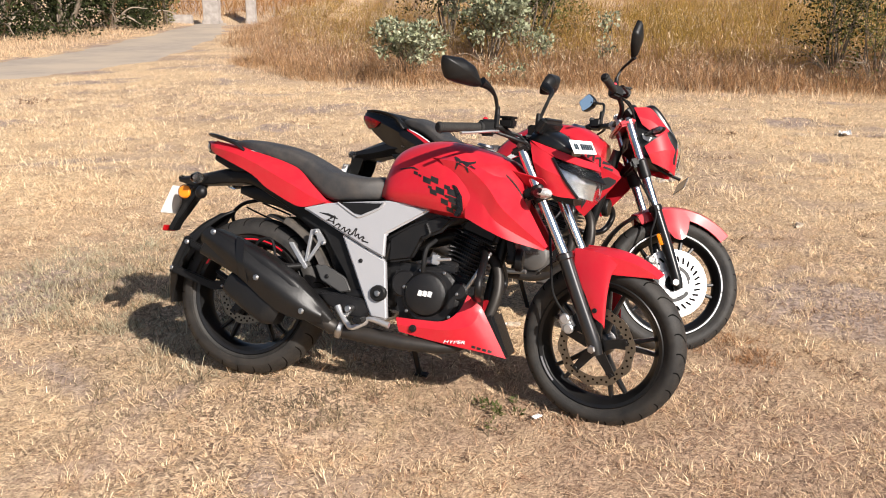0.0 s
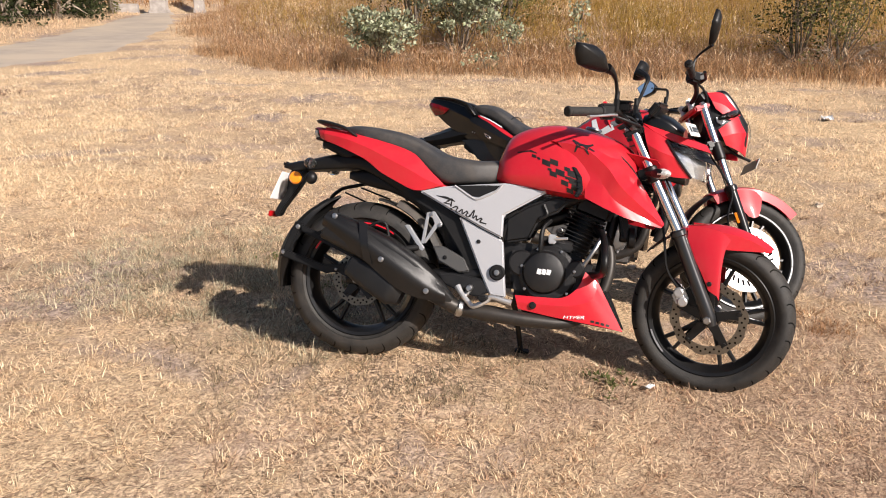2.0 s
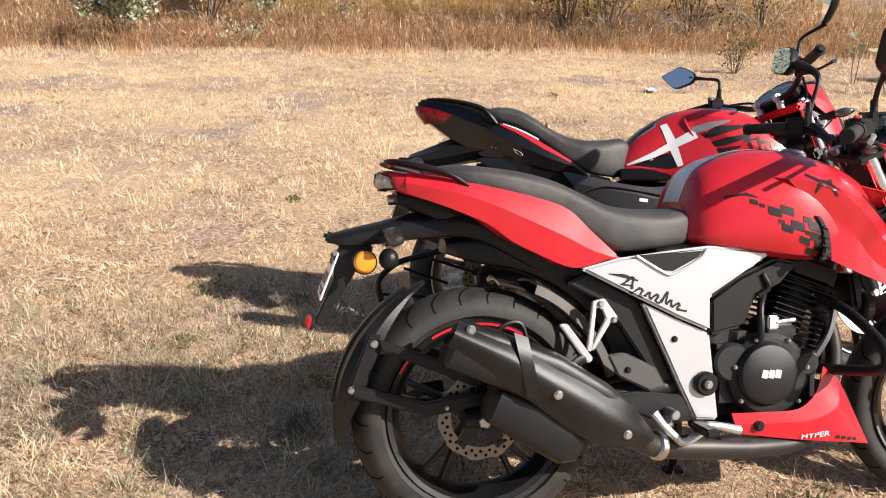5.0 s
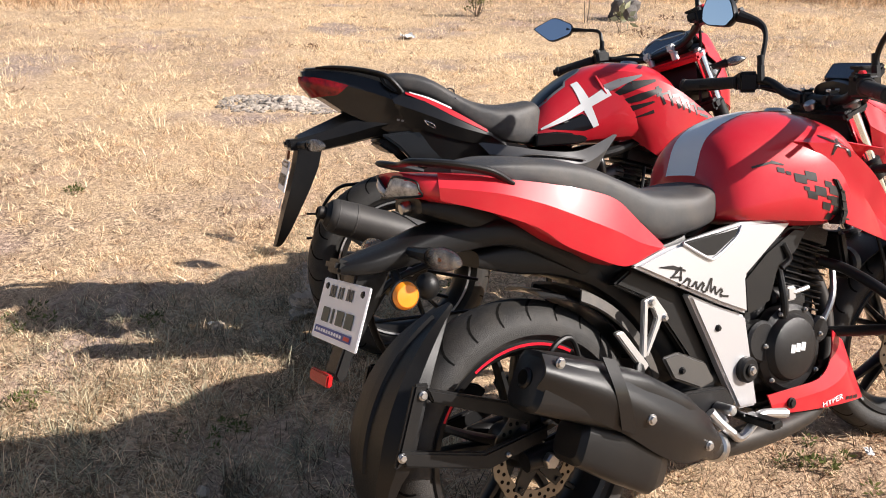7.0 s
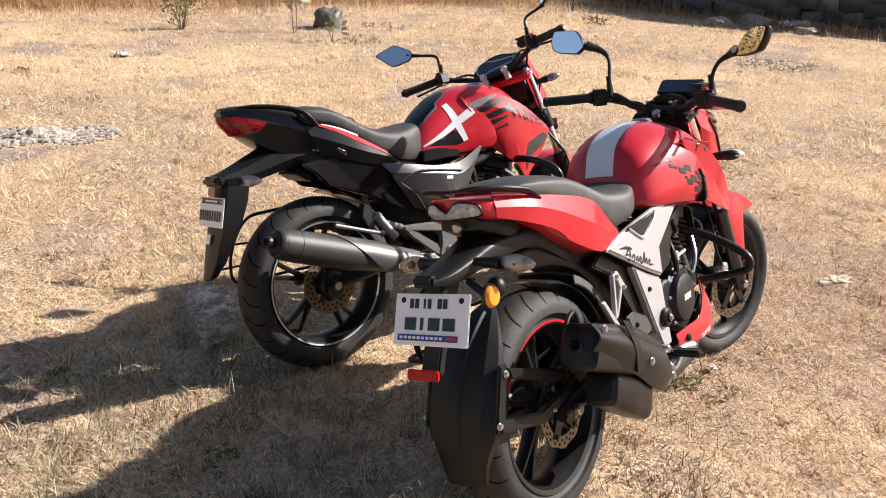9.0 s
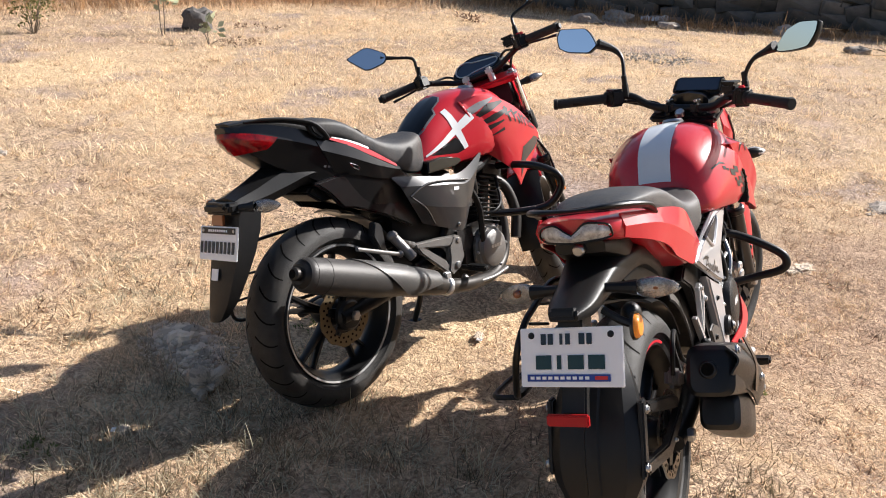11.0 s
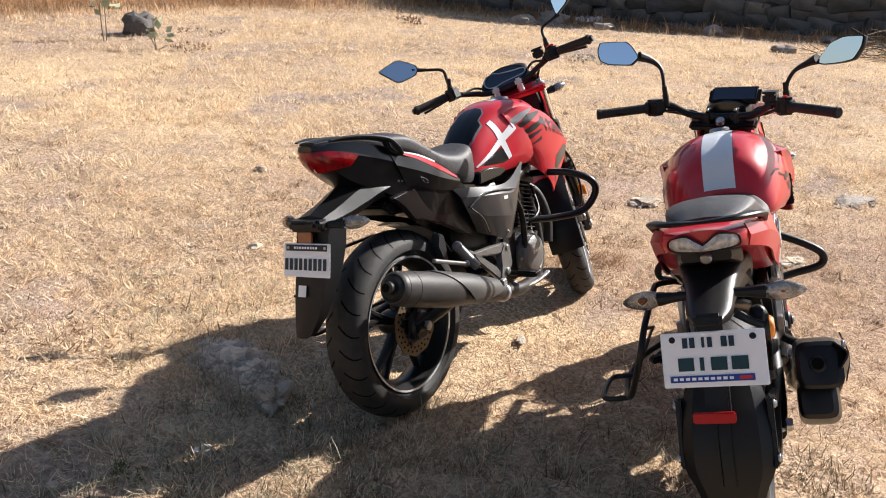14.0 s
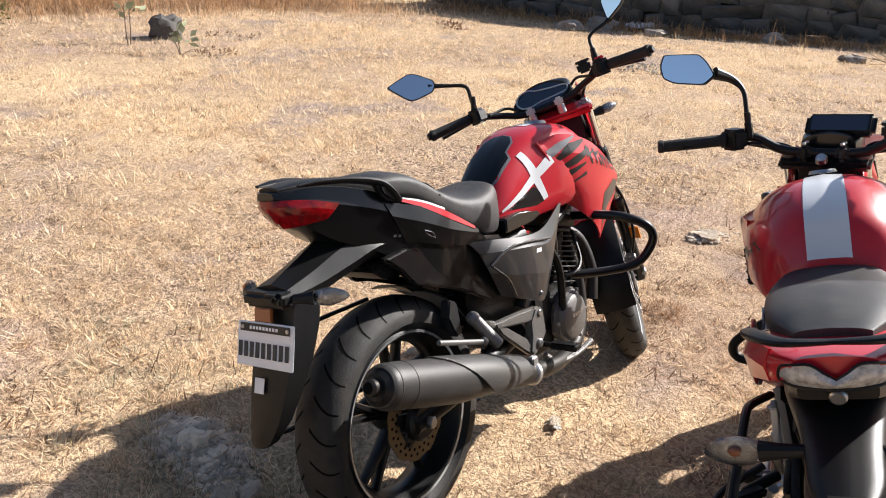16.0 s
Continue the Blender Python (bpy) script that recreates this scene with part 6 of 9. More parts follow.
        for x0, z0, x1, z1, w0, w1 in ((0.700, 0.838, 0.775, 0.876, 0.004, 0.016), (0.775, 0.876, 0.860, 0.892, 0.016, 0.004), (0.705, 0.812, 0.800, 0.838, 0.003, 0.013), (0.800, 0.838, 0.880, 0.862, 0.013, 0.006), (0.712, 0.788, 0.770, 0.800, 0.002, 0.010),
                                       (0.770, 0.800, 0.850, 0.822, 0.010, 0.003), (0.862, 0.872, 0.888, 0.812, 0.007, 0.004), (0.858, 0.842, 0.905, 0.850, 0.005, 0.003), (0.905, 0.858, 0.918, 0.806, 0.006, 0.003), (0.918, 0.838, 0.950, 0.842, 0.006, 0.003),
                                       (0.934, 0.825, 0.946, 0.798, 0.004, 0.006), (0.955, 0.836, 0.962, 0.792, 0.006, 0.003), (0.962, 0.818, 0.980, 0.825, 0.005, 0.004), (0.980, 0.822, 0.986, 0.782, 0.005, 0.003), (0.990, 0.810, 1.012, 0.812, 0.004, 0.005),
                                       (1.010, 0.808, 1.016, 0.774, 0.005, 0.003), (1.022, 0.796, 1.060, 0.788, 0.006, 0.004), (1.030, 0.776, 1.070, 0.764, 0.004, 0.005), (0.790, 0.772, 0.850, 0.790, 0.002, 0.006)):
            decal(sh, [bar(x0, z0, x1, z1, w0, w1)], "y", BLACK_DECAL, "brush_mark", sh, "black brush stroke", lift=0.0014, sign=s)
        decal(sh, [[(0.960, 0.705), (1.055, 0.735), (1.098, 0.722), (1.065, 0.690), (0.985, 0.650), (0.950, 0.585), (0.945, 0.650)]], "y", GREY_METALLIC, "grey_corner", sh, "dark grey lower corner", sign=s)
        part("tank_side_cover", prism([(0.448, 0.728), (0.520, 0.733), (0.622, 0.722), (0.640, 0.702), (0.600, 0.690), (0.445, 0.686)], s * 0.070, s * 0.112, 0.005, 3), BLACK_GLOSS, bike, "black glossy panel under the tank")
    pad = [[(0.462, -0.045), (0.500, -0.060), (0.562, -0.066), (0.572, -0.050), (0.612, -0.048), (0.640, -0.028), (0.645, 0.0), (0.640, 0.028), (0.612, 0.048), (0.572, 0.050), (0.562, 0.066), (0.500, 0.060), (0.462, 0.045)]]
    decal(tank, [[(x + (0.004 if x > 0.5 else 0), y * 1.10) for x, y in pad[0]]], "z", GREY_DECAL, "pad_border", tank, "grey border of the tank pad", lift=0.0008)
    decal(tank, pad, "z", BLACK_GLOSS, "tank_pad", tank, "black tank pad", lift=0.0022)
    decal(tank, [[(0.735, -0.030), (0.79, -0.034), (0.79, 0.034), (0.735, 0.030)]], "z", WHITE_PAINT, "white_flash", tank)
    part("filler_cap", lathe([(0.0, 0.004), (0.028, 0.004), (0.033, -0.005), (0.0, -0.005)], seg=28), STEEL, tank).matrix_local = Matrix.Translation((0.845, 0, 0.958)) @ Matrix.Rotation(radians(7), 4, "Y") @ Matrix.Rotation(radians(90), 4, "X")
    # seat: a raised pillion pad that steps down to the rider's hollow
    part("seat", hull([(-0.055, half_round(0.062, 0.925, 0.895, 0.006)), (0.00, half_round(0.084, 0.938, 0.882, 0.010)), (0.07, half_round(0.096, 0.932, 0.862)), (0.13, half_round(0.102, 0.905, 0.832)), (0.185, half_round(0.106, 0.872, 0.795)), (0.25, half_round(0.116, 0.842, 0.750)),
                       (0.33, half_round(0.122, 0.828, 0.712)), (0.40, half_round(0.112, 0.832, 0.698)), (0.455, half_round(0.086, 0.838, 0.700)), (0.485, half_round(0.062, 0.822, 0.72))], 4, 4), SEAT, bike)
    part("seat_seam", tube([(0.172, -0.106, 0.850), (0.180, -0.060, 0.878), (0.182, 0, 0.884), (0.180, 0.060, 0.878), (0.172, 0.106, 0.850)], 0.0022, 6, 4), BLACK_PLASTIC, bike)
    # tail: narrow and pointed, with creased sides
    tail = part("tail_cowl", hull([(-0.300, [(0, 0.948), (0.022, 0.945), (0.026, 0.936), (0.020, 0.922), (0, 0.918)]), (-0.284, [(0, 0.950), (0.040, 0.946), (0.045, 0.926), (0.034, 0.892), (0, 0.886)]),
                                   (-0.235, [(0, 0.952), (0.058, 0.945), (0.064, 0.912), (0.048, 0.858), (0, 0.850)]), (-0.166, [(0, 0.948), (0.072, 0.936), (0.080, 0.896), (0.060, 0.812), (0, 0.806)]),
                                   (-0.060, [(0, 0.925), (0.094, 0.905), (0.104, 0.862), (0.084, 0.760), (0, 0.750)]), (0.050, [(0, 0.895), (0.110, 0.856), (0.122, 0.815), (0.104, 0.690), (0, 0.680)]),
                                   (0.150, [(0, 0.850), (0.118, 0.806), (0.130, 0.775), (0.112, 0.640), (0, 0.630)]), (0.262, [(0, 0.780), (0.118, 0.752), (0.127, 0.738), (0.112, 0.620), (0, 0.615)]), (0.340, [(0, 0.72), (0.110, 0.705), (0.116, 0.695), (0.108, 0.61), (0, 0.61)])], 3, 1), BLACK_GLOSS, bike, sharp=16)
    for s in (-1, 1):
        part("tail_blade", patch([[(-0.040, 0.106, 0.872), (0.060, 0.124, 0.846), (0.160, 0.134, 0.800), (0.285, 0.130, 0.738)], [(-0.030, 0.116, 0.840), (0.070, 0.134, 0.802), (0.170, 0.142, 0.762), (0.285, 0.133, 0.728)], [(0.015, 0.108, 0.765), (0.090, 0.124, 0.745), (0.180, 0.130, 0.718), (0.270, 0.128, 0.700)]], 0.004, 5, 3, s, True), BLACK_GLOSS, tail, sharp=12)
        part("red_stripe", patch([[(0.008, 0.110, 0.874), (0.080, 0.124, 0.850), (0.165, 0.134, 0.808), (0.268, 0.1325, 0.750)], [(0.008, 0.112, 0.868), (0.080, 0.1275, 0.836), (0.165, 0.1375, 0.790), (0.268, 0.1345, 0.742)]], 0.003, 5, 2, s), RED, tail)
        part("white_edge", patch([[(0.020, 0.1105, 0.8745), (0.080, 0.1225, 0.8555), (0.150, 0.131, 0.823)], [(0.020, 0.1115, 0.8715), (0.080, 0.1245, 0.8500), (0.150, 0.1335, 0.818)]], 0.002, 5, 2, s), WHITE_PAINT, tail)
        part("grab_rail", joined(tube([(-0.005, s * 0.112, 0.872), (-0.030, s * 0.114, 0.900), (-0.060, s * 0.108, 0.925), (-0.130, s * 0.092, 0.944), (-0.205, s * 0.074, 0.953), (-0.262, s * 0.066, 0.954)], [0.018, 0.021, 0.019, 0.016, 0.014, 0.006], 12, 5, flat=0.5),
                                 prism([(-0.075, 0.925), (-0.02, 0.912), (0.008, 0.872), (-0.03, 0.874), (-0.06, 0.895)], s * 0.098, s * 0.124, 0.006, 2)), BLACK_PLASTIC, bike)
        part("keyhole_trim", tube([(0.060, s * 0.1335, 0.785), (0.072, s * 0.1355, 0.770), (0.092, s * 0.137, 0.760), (0.088, s * 0.1368, 0.772), (0.060, s * 0.1335, 0.785)], 0.0018, 6, 4), CHROME, tail, "bright drop-shaped trim ring")
        decal(tail, [bar(-0.02 + 0.013 * i, 0.790 - 0.003 * i, -0.012 + 0.013 * i, 0.788 - 0.003 * i, 0.003) for i in range(3)], "y", GREY_DECAL, "printed_bar", tail, sign=s)
        part("under_panel", prism([(-0.075, 0.745), (-0.02, 0.705), (0.030, 0.650), (0.075, 0.640), (0.20, 0.592), (0.33, 0.525), (0.42, 0.530), (0.42, 0.690), (0.30, 0.715), (0.10, 0.76)], s * 0.088, s * 0.112, 0.006), BLACK_GLOSS, bike)
    part("seat_tail", hull([(-0.288, half_round(0.030, 0.957, 0.944, 0.003)), (-0.20, half_round(0.052, 0.960, 0.935, 0.004)), (-0.10, half_round(0.066, 0.946, 0.91, 0.005)), (-0.03, half_round(0.070, 0.930, 0.89, 0.005))], 3, 3), BLACK_PLASTIC, bike)
    tl = part("tail_lamp", patch([[(-0.164, -0.0815, 0.899), (-0.232, -0.0655, 0.918), (-0.290, -0.036, 0.928), (-0.306, 0, 0.930), (-0.290, 0.036, 0.928), (-0.232, 0.0655, 0.918), (-0.164, 0.0815, 0.899)],
                                  [(-0.182, -0.0770, 0.884), (-0.234, -0.0665, 0.898), (-0.286, -0.043, 0.906), (-0.303, 0, 0.908), (-0.286, 0.043, 0.906), (-0.234, 0.0665, 0.898), (-0.182, 0.0770, 0.884)],
                                  [(-0.200, -0.0700, 0.870), (-0.228, -0.0590, 0.870), (-0.258, -0.040, 0.868), (-0.270, 0, 0.866), (-0.258, 0.040, 0.868), (-0.228, 0.0590, 0.870), (-0.200, 0.0700, 0.870)]], 0.006, 4, 3), TAIL_RED, bike, "red wrap-round tail lamp", sharp=20)
    for s in (-1, 1):
        part("lamp_divider", tube([(-0.178, s * 0.081, 0.889), (-0.234, s * 0.068, 0.905), (-0.288, s * 0.042, 0.914), (-0.304, 0, 0.916)], 0.0025, 6, 4), BLACK_GLOSS, tl)
    # rear fender: a flat angular beam down to the lamp bar, and a long tapering flap
    part("rear_fender", hull([(0.06, [(0, 0.800), (0.080, 0.790), (0.090, 0.770), (0.070, 0.730), (0, 0.72)]), (-0.055, [(0, 0.828), (0.070, 0.806), (0.092, 0.776), (0.060, 0.742), (0, 0.732)]), (-0.150, [(0, 0.822), (0.058, 0.792), (0.080, 0.754), (0.052, 0.724), (0, 0.716)]),
                              (-0.240, [(0, 0.786), (0.052, 0.762), (0.068, 0.734), (0.050, 0.706), (0, 0.700)]), (-0.325, [(0, 0.750), (0.050, 0.740), (0.058, 0.724), (0.046, 0.700), (0, 0.696)])], 3, 1), BLACK_PLASTIC, bike, sharp=14)
    fl = skin([[Vector((x + dx, y0 + (y1 - y0) * k, z)) for dx, k in ((d, 0), (-0.002, 0.06), (-0.008, 0.5), (-0.002, 0.94), (d, 1), (d, 0.97), (0.003, 0.91), (-0.003, 0.5), (0.003, 0.09), (d, 0.03))]
               for x, y0, y1, z, d in ((-0.325, -0.074, 0.068, 0.708, 0.070), (-0.338, -0.074, 0.070, 0.650, 0.068), (-0.356, -0.070, 0.070, 0.585, 0.058), (-0.376, -0.058, 0.068, 0.520, 0.046), (-0.393, -0.038, 0.065, 0.455, 0.032), (-0.404, -0.010, 0.060, 0.410, 0.018), (-0.408, 0.008, 0.054, 0.398, 0.010))])
    part("mud_flap", fl, BLACK_PLASTIC, bike, "long tapering black mud flap")
    part("lamp_bar", joined(box((0.048, 0.132, 0.034), Matrix.Translation((-0.335, 0, 0.722)), 0.010, 3), box((0.030, 0.040, 0.022), Matrix.Translation((-0.352, -0.030, 0.728)), 0.006)), BLACK_PLASTIC, bike)
    part("rear_reflector", box((0.008, 0.055, 0.030), Matrix.Translation((-0.354, 0.004, 0.690)) @ Matrix.Rotation(radians(10), 4, "Y"), 0.002), AMBER_DARK, bike, "dark amber reflector")
    pm = Matrix.Translation((-0.370, -0.003, 0.626)) @ Matrix.Rotation(radians(-90), 4, "Z") @ Matrix.Rotation(radians(-15), 4, "X")
    plate = part("number_plate", box((0.182, 0.004, 0.098), pm, 0.0018), PLATE_WHITE, bike, "white number plate with black lettering and top strip")
    plate_marks(plate, pm, 0.182, 0.098, [(-0.012, 0.034, [(-0.084 + 0.0188 * i, -0.084 + 0.0188 * i + 0.0125) for i in range(9)]), (0.036, 0.018, [(-0.080, 0.080)])], [PLATE_INK, BLACK_DECAL])
    for i in range(9):
        part("strip_mark", box((0.007, 0.0007, 0.007), pm @ Matrix.Translation((-0.045 + 0.0105 * i, -0.0042, 0.036)), 0), PLATE_WHITE, plate)
    for s in (-1, 1):
        part("plate_screw", joined(rod(pm @ Vector((s * 0.072, -0.0, 0.036)), pm @ Vector((s * 0.072, -0.006, 0.036)), 0.005, 10)), STEEL, plate)
    part("flap_sticker", box((0.0015, 0.030, 0.034), Matrix.Translation((-0.3850, 0.022, 0.535)) @ Matrix.Rotation(radians(17), 4, "Y"), 0), PLATE_WHITE, bike, "torn white sticker on the mud flap")
    for s in (-1, 1):
        indicator(bike, I, (-0.325, s * 0.065, 0.722), (-0.300, s * 0.105, 0.721), 0.044, s, AMBER, fat=1.15, glass=LENS)
    part("inner_guard", prism([(-0.06, 0.735), (0.10, 0.70), (0.10, 0.675), (0.03, 0.678), (-0.03, 0.68), (-0.08, 0.715)], -0.075, 0.075, 0.008), BLACK_PLASTIC, bike)
    # swingarm, shock, hugger
    for s in (-1, 1):
        part("swingarm_leg", tube([(-0.04, s * 0.102, 0.307), (0.12, s * 0.102, 0.325), (0.30, s * 0.095, 0.355), (0.48, s * 0.085, 0.385)], [0.020, 0.026, 0.028, 0.032], 12, 4), BLACK_PLASTIC, bike)
    part("rear_axle", joined(rod((0, -0.128, 0.307), (0, 0.125, 0.307), 0.010, 12), rod((0, -0.134, 0.307), (0, -0.112, 0.307), 0.017, 6)), STEEL, bike)
    part("tyre_hugger", joined(lathe([(0.325, -0.068), (0.334, -0.045), (0.336, 0), (0.334, 0.045), (0.325, 0.068), (0.322, 0.066), (0.332, 0), (0.322, -0.066)], (0, 0, 0.307), 16, (32, 80)), prism([(0.165, 0.575), (0.195, 0.56), (0.205, 0.475), (0.180, 0.465), (0.150, 0.53)], -0.100, -0.070, 0.004)), GREY_METALLIC, bike)
    part("rear_caliper", box((0.075, 0.032, 0.05), Matrix.Translation((0.07, -0.09, 0.40)) @ Matrix.Rotation(radians(15), 4, "Y"), 0.012, 3), ENGINE_GREY, bike)
    # unseen filler inside the frame, added to close the gaps in the cast shadow
    part("battery_box", hull([(0.27, half_round(0.075, 0.66, 0.52, 0.01)), (0.33, half_round(0.088, 0.67, 0.40, 0.01)), (0.45, half_round(0.090, 0.68, 0.33, 0.01)), (0.60, half_round(0.088, 0.68, 0.34, 0.01))], 3, 3), BLACK_PLASTIC, bike)
    part("wheel_carrier", joined(lathe([(0.0, -0.108), (0.042, -0.106), (0.052, -0.098), (0.054, -0.085), (0.0, -0.085)], (0, 0, 0.307), 28), prism([(-0.02, 0.35), (0.02, 0.43), (0.10, 0.44), (0.13, 0.38), (0.05, 0.29), (0.0, 0.26)], -0.100, -0.086, 0.004)), ALLOY_BLACK, rw)
    spring = [Vector((0.32 + 0.033 * math.cos(a) - 0.04 * a / 44, 0.033 * math.sin(a), 0.44 + 0.17 * a / 44)) for a in np.linspace(0, 44, 110)]
    part("shock_absorber", joined(tube(spring, 0.0065, 7, 1, curve=False), rod((0.325, 0, 0.42), (0.275, 0, 0.63), 0.017, 12)), BLACK_PLASTIC, bike)
    # exhaust
    ex = new("exhaust")
    ex.parent = bike
    a, b = Vector((-0.268, -0.222, 0.520)), Vector((0.390, -0.190, 0.300))
    d = (b - a).normalized()

    def on(f, off=(0, 0, 0)):
        return a + d * f + Vector(off)

    part("muffler", tube([on(0.0), on(0.012), on(0.05), on(0.18), on(0.30), on(0.42)], [0.044, 0.050, 0.053, 0.056, 0.056, 0.046], 28, 4), EXHAUST_MATT, ex)
    part("muffler_seam", joined(rod(on(0.074), on(0.080), 0.0548, 32), rod(on(0.020), on(0.026), 0.0520, 32)), EXHAUST_MATT, ex)
    part("end_cap", tube([on(-0.012), on(0.0), on(0.012)], [0.030, 0.042, 0.050], 28, 3), BLACK_PLASTIC, ex)
    part("exhaust_outlet", rod(on(-0.035), on(0.0), 0.0195, 22), PIPE, ex)
    part("outlet_bore", rod(on(-0.0365), on(-0.01), 0.0155, 20), GROOVE, ex)
    rings = []
    for f in np.linspace(0.19, 0.60, 12):
        r = 0.0605 if f < 0.42 else 0.0605 - 0.012 * (f - 0.42) / 0.2
        low = max(-0.75, 1.45 - 2.2 * ((f - 0.19) / 0.24)) if f < 0.45 else -0.75 + 0.9 * (f - 0.45) / 0.15
        s_ = Vector((0, -1, 0))
        u_ = s_.cross(d).normalized()
        if u_.z < 0:
            u_ = -u_
        o = [on(f) + (s_ * math.cos(t) + u_ * math.sin(t)) * r for t in np.linspace(low, 1.95, 12)]
        i_ = [on(f) + (s_ * math.cos(t) + u_ * math.sin(t)) * (r - 0.004) for t in np.linspace(1.95, low, 12)]
        rings.append(o + i_)
    part("heat_shield", skin(rings), EXHAUST_GREY, ex, "satin grey heat shield")
    part("mid_pipe", tube([on(0.40), on(0.52), on(0.64), on(0.72, (0, 0.015, 0.0)), (0.56, -0.165, 0.265), (0.74, -0.12, 0.250), (0.86, -0.09, 0.30), (0.90, -0.07, 0.42), (0.88, -0.05, 0.55)], [0.046, 0.040, 0.032, 0.027, 0.024, 0.022, 0.020, 0.020, 0.020], 16, 5), PIPE, ex)
    part("pipe_clamp", joined(rod(on(0.665), on(0.690), 0.034, 20), box((0.03, 0.02, 0.03), Matrix.Translation(on(0.678) + Vector((0, -0.01, 0.036))), 0.004)), ALU, ex)
    part("hanger_rod", joined(rod((-0.030, -0.205, 0.535), (0.160, -0.195, 0.472), 0.007, 12), ball((0.165, -0.195, 0.471), (0.012, 0.012, 0.012))), ENGINE_GREY, ex)
    # side panels
    for s in (-1, 1):
        sp = part("side_panel", patch([[(0.235, 0.128, 0.712), (0.360, 0.140, 0.692), (0.480, 0.146, 0.672), (0.600, 0.140, 0.672), (0.742, 0.126, 0.728)],
                                       [(0.270, 0.138, 0.672), (0.385, 0.156, 0.655), (0.495, 0.162, 0.640), (0.600, 0.154, 0.628), (0.690, 0.138, 0.668)],
                                       [(0.310, 0.134, 0.610), (0.400, 0.154, 0.580), (0.490, 0.162, 0.560), (0.570, 0.158, 0.545), (0.618, 0.148, 0.560)],
                                       [(0.375, 0.118, 0.525), (0.430, 0.136, 0.502), (0.490, 0.146, 0.482), (0.545, 0.146, 0.462), (0.580, 0.140, 0.470)]], 0.005, 6, 4, s, True), GREY_METALLIC, bike, "dark grey side panel", sharp=9)
        part("panel_crease", tube([(0.300, s * 0.148, 0.632), (0.350, s * 0.156, 0.655), (0.420, s * 0.161, 0.664), (0.600, s * 0.158, 0.640)], 0.0035, 8, 5), GREY_METALLIC, sp)
        part("panel_fold", tube([(0.305, s * 0.150, 0.628), (0.360, s * 0.158, 0.580), (0.400, s * 0.152, 0.520)], 0.0035, 8, 5), GREY_METALLIC, sp)
        decal(sp, [bar(0.512, 0.622, 0.542, 0.619, 0.006)], "y", WHITE_PAINT, "model_mark", sp, "small white printed mark", sign=s)
        bolt((0.530, s * 0.152, 0.490), 0.005, STEEL, sp, (0, s, 0))
        # foot bracket: a cast frame round a three-cornered window
        fb = part("foot_bracket", joined(prism([(0.300, 0.470), (0.420, 0.462), (0.520, 0.452), (0.545, 0.440), (0.540, 0.415), (0.462, 0.420), (0.350, 0.442), (0.305, 0.448)], s * 0.120, s * 0.142, 0.005),
                                         prism([(0.500, 0.455), (0.545, 0.442), (0.552, 0.365), (0.520, 0.330), (0.478, 0.312), (0.455, 0.330), (0.470, 0.375), (0.470, 0.420)], s * 0.120, s * 0.145, 0.006),
                                         prism([(0.300, 0.466), (0.345, 0.448), (0.455, 0.372), (0.478, 0.340), (0.470, 0.314), (0.430, 0.345), (0.330, 0.425)], s * 0.120, s * 0.140, 0.005)), ENGINE_GREY, bike, "cast aluminium triangular footrest bracket")
        part("pillion_peg", joined(rod((0.300, s * 0.13, 0.466), (0.205, s * 0.165, 0.500), 0.011, 10), rod((0.180, s * 0.160, 0.522), (0.216, s * 0.205, 0.445), 0.017, 14), ball((0.178, s * 0.158, 0.526), (0.020, 0.018, 0.018))), ENGINE_GREY, bike, "scuffed aluminium pillion footrest")
        part("bracket_bolt", rod((0.520, s * 0.143, 0.432), (0.520, s * 0.150, 0.432), 0.010, 12), STEEL, bike)
        part("bracket_bolt", rod((0.505, s * 0.143, 0.345), (0.505, s * 0.152, 0.345), 0.013, 14), STEEL, bike)
        part("rider_peg", joined(rod((0.545, s * 0.13, 0.325), (0.535, s * 0.24, 0.325), 0.010, 12), box((0.036, 0.09, 0.02), Matrix.Translation((0.536, s * 0.212, 0.331)), 0.005)), BLACK_PLASTIC, bike)
        part("pedal", tube([(0.52, s * 0.15, 0.30), (0.56, s * 0.17, 0.268), (0.66, s * 0.18, 0.262), (0.74, s * 0.185, 0.275)], [0.010, 0.009, 0.008, 0.010], 10, 4), ENGINE_GREY, bike)
        # engine guard
        part("leg_guard", tube([(0.90, s * 0.07, 0.640), (0.895, s * 0.15, 0.645), (0.915, s * 0.235, 0.636), (0.955, s * 0.300, 0.600), (0.965, s * 0.315, 0.548), (0.935, s * 0.270, 0.480), (0.86, s * 0.19, 0.468), (0.765, s * 0.115, 0.478)], 0.0145, 14, 6), BLACK_GLOSS, bike, "black tubular engine guard")
        part("frame_tube", tube([(0.64, s * 0.13, 0.60), (0.68, s * 0.132, 0.52), (0.69, s * 0.125, 0.40), (0.70, s * 0.115, 0.30)], 0.012, 10, 4), BLACK_PLASTIC, bike)
    part("main_frame", joined(tube([(1.04, 0, 0.86), (1.0, 0, 0.70), (0.96, 0, 0.52), (0.93, 0, 0.36)], 0.022, 12, 4), tube([(1.03, -0.03, 0.80), (0.80, -0.09, 0.68), (0.60, -0.10, 0.62), (0.50, -0.09, 0.45)], 0.018, 10, 4), tube([(1.03, 0.03, 0.80), (0.80, 0.09, 0.68), (0.60, 0.10, 0.62), (0.50, 0.09, 0.45)], 0.018, 10, 4)), BLACK_PLASTIC, bike)
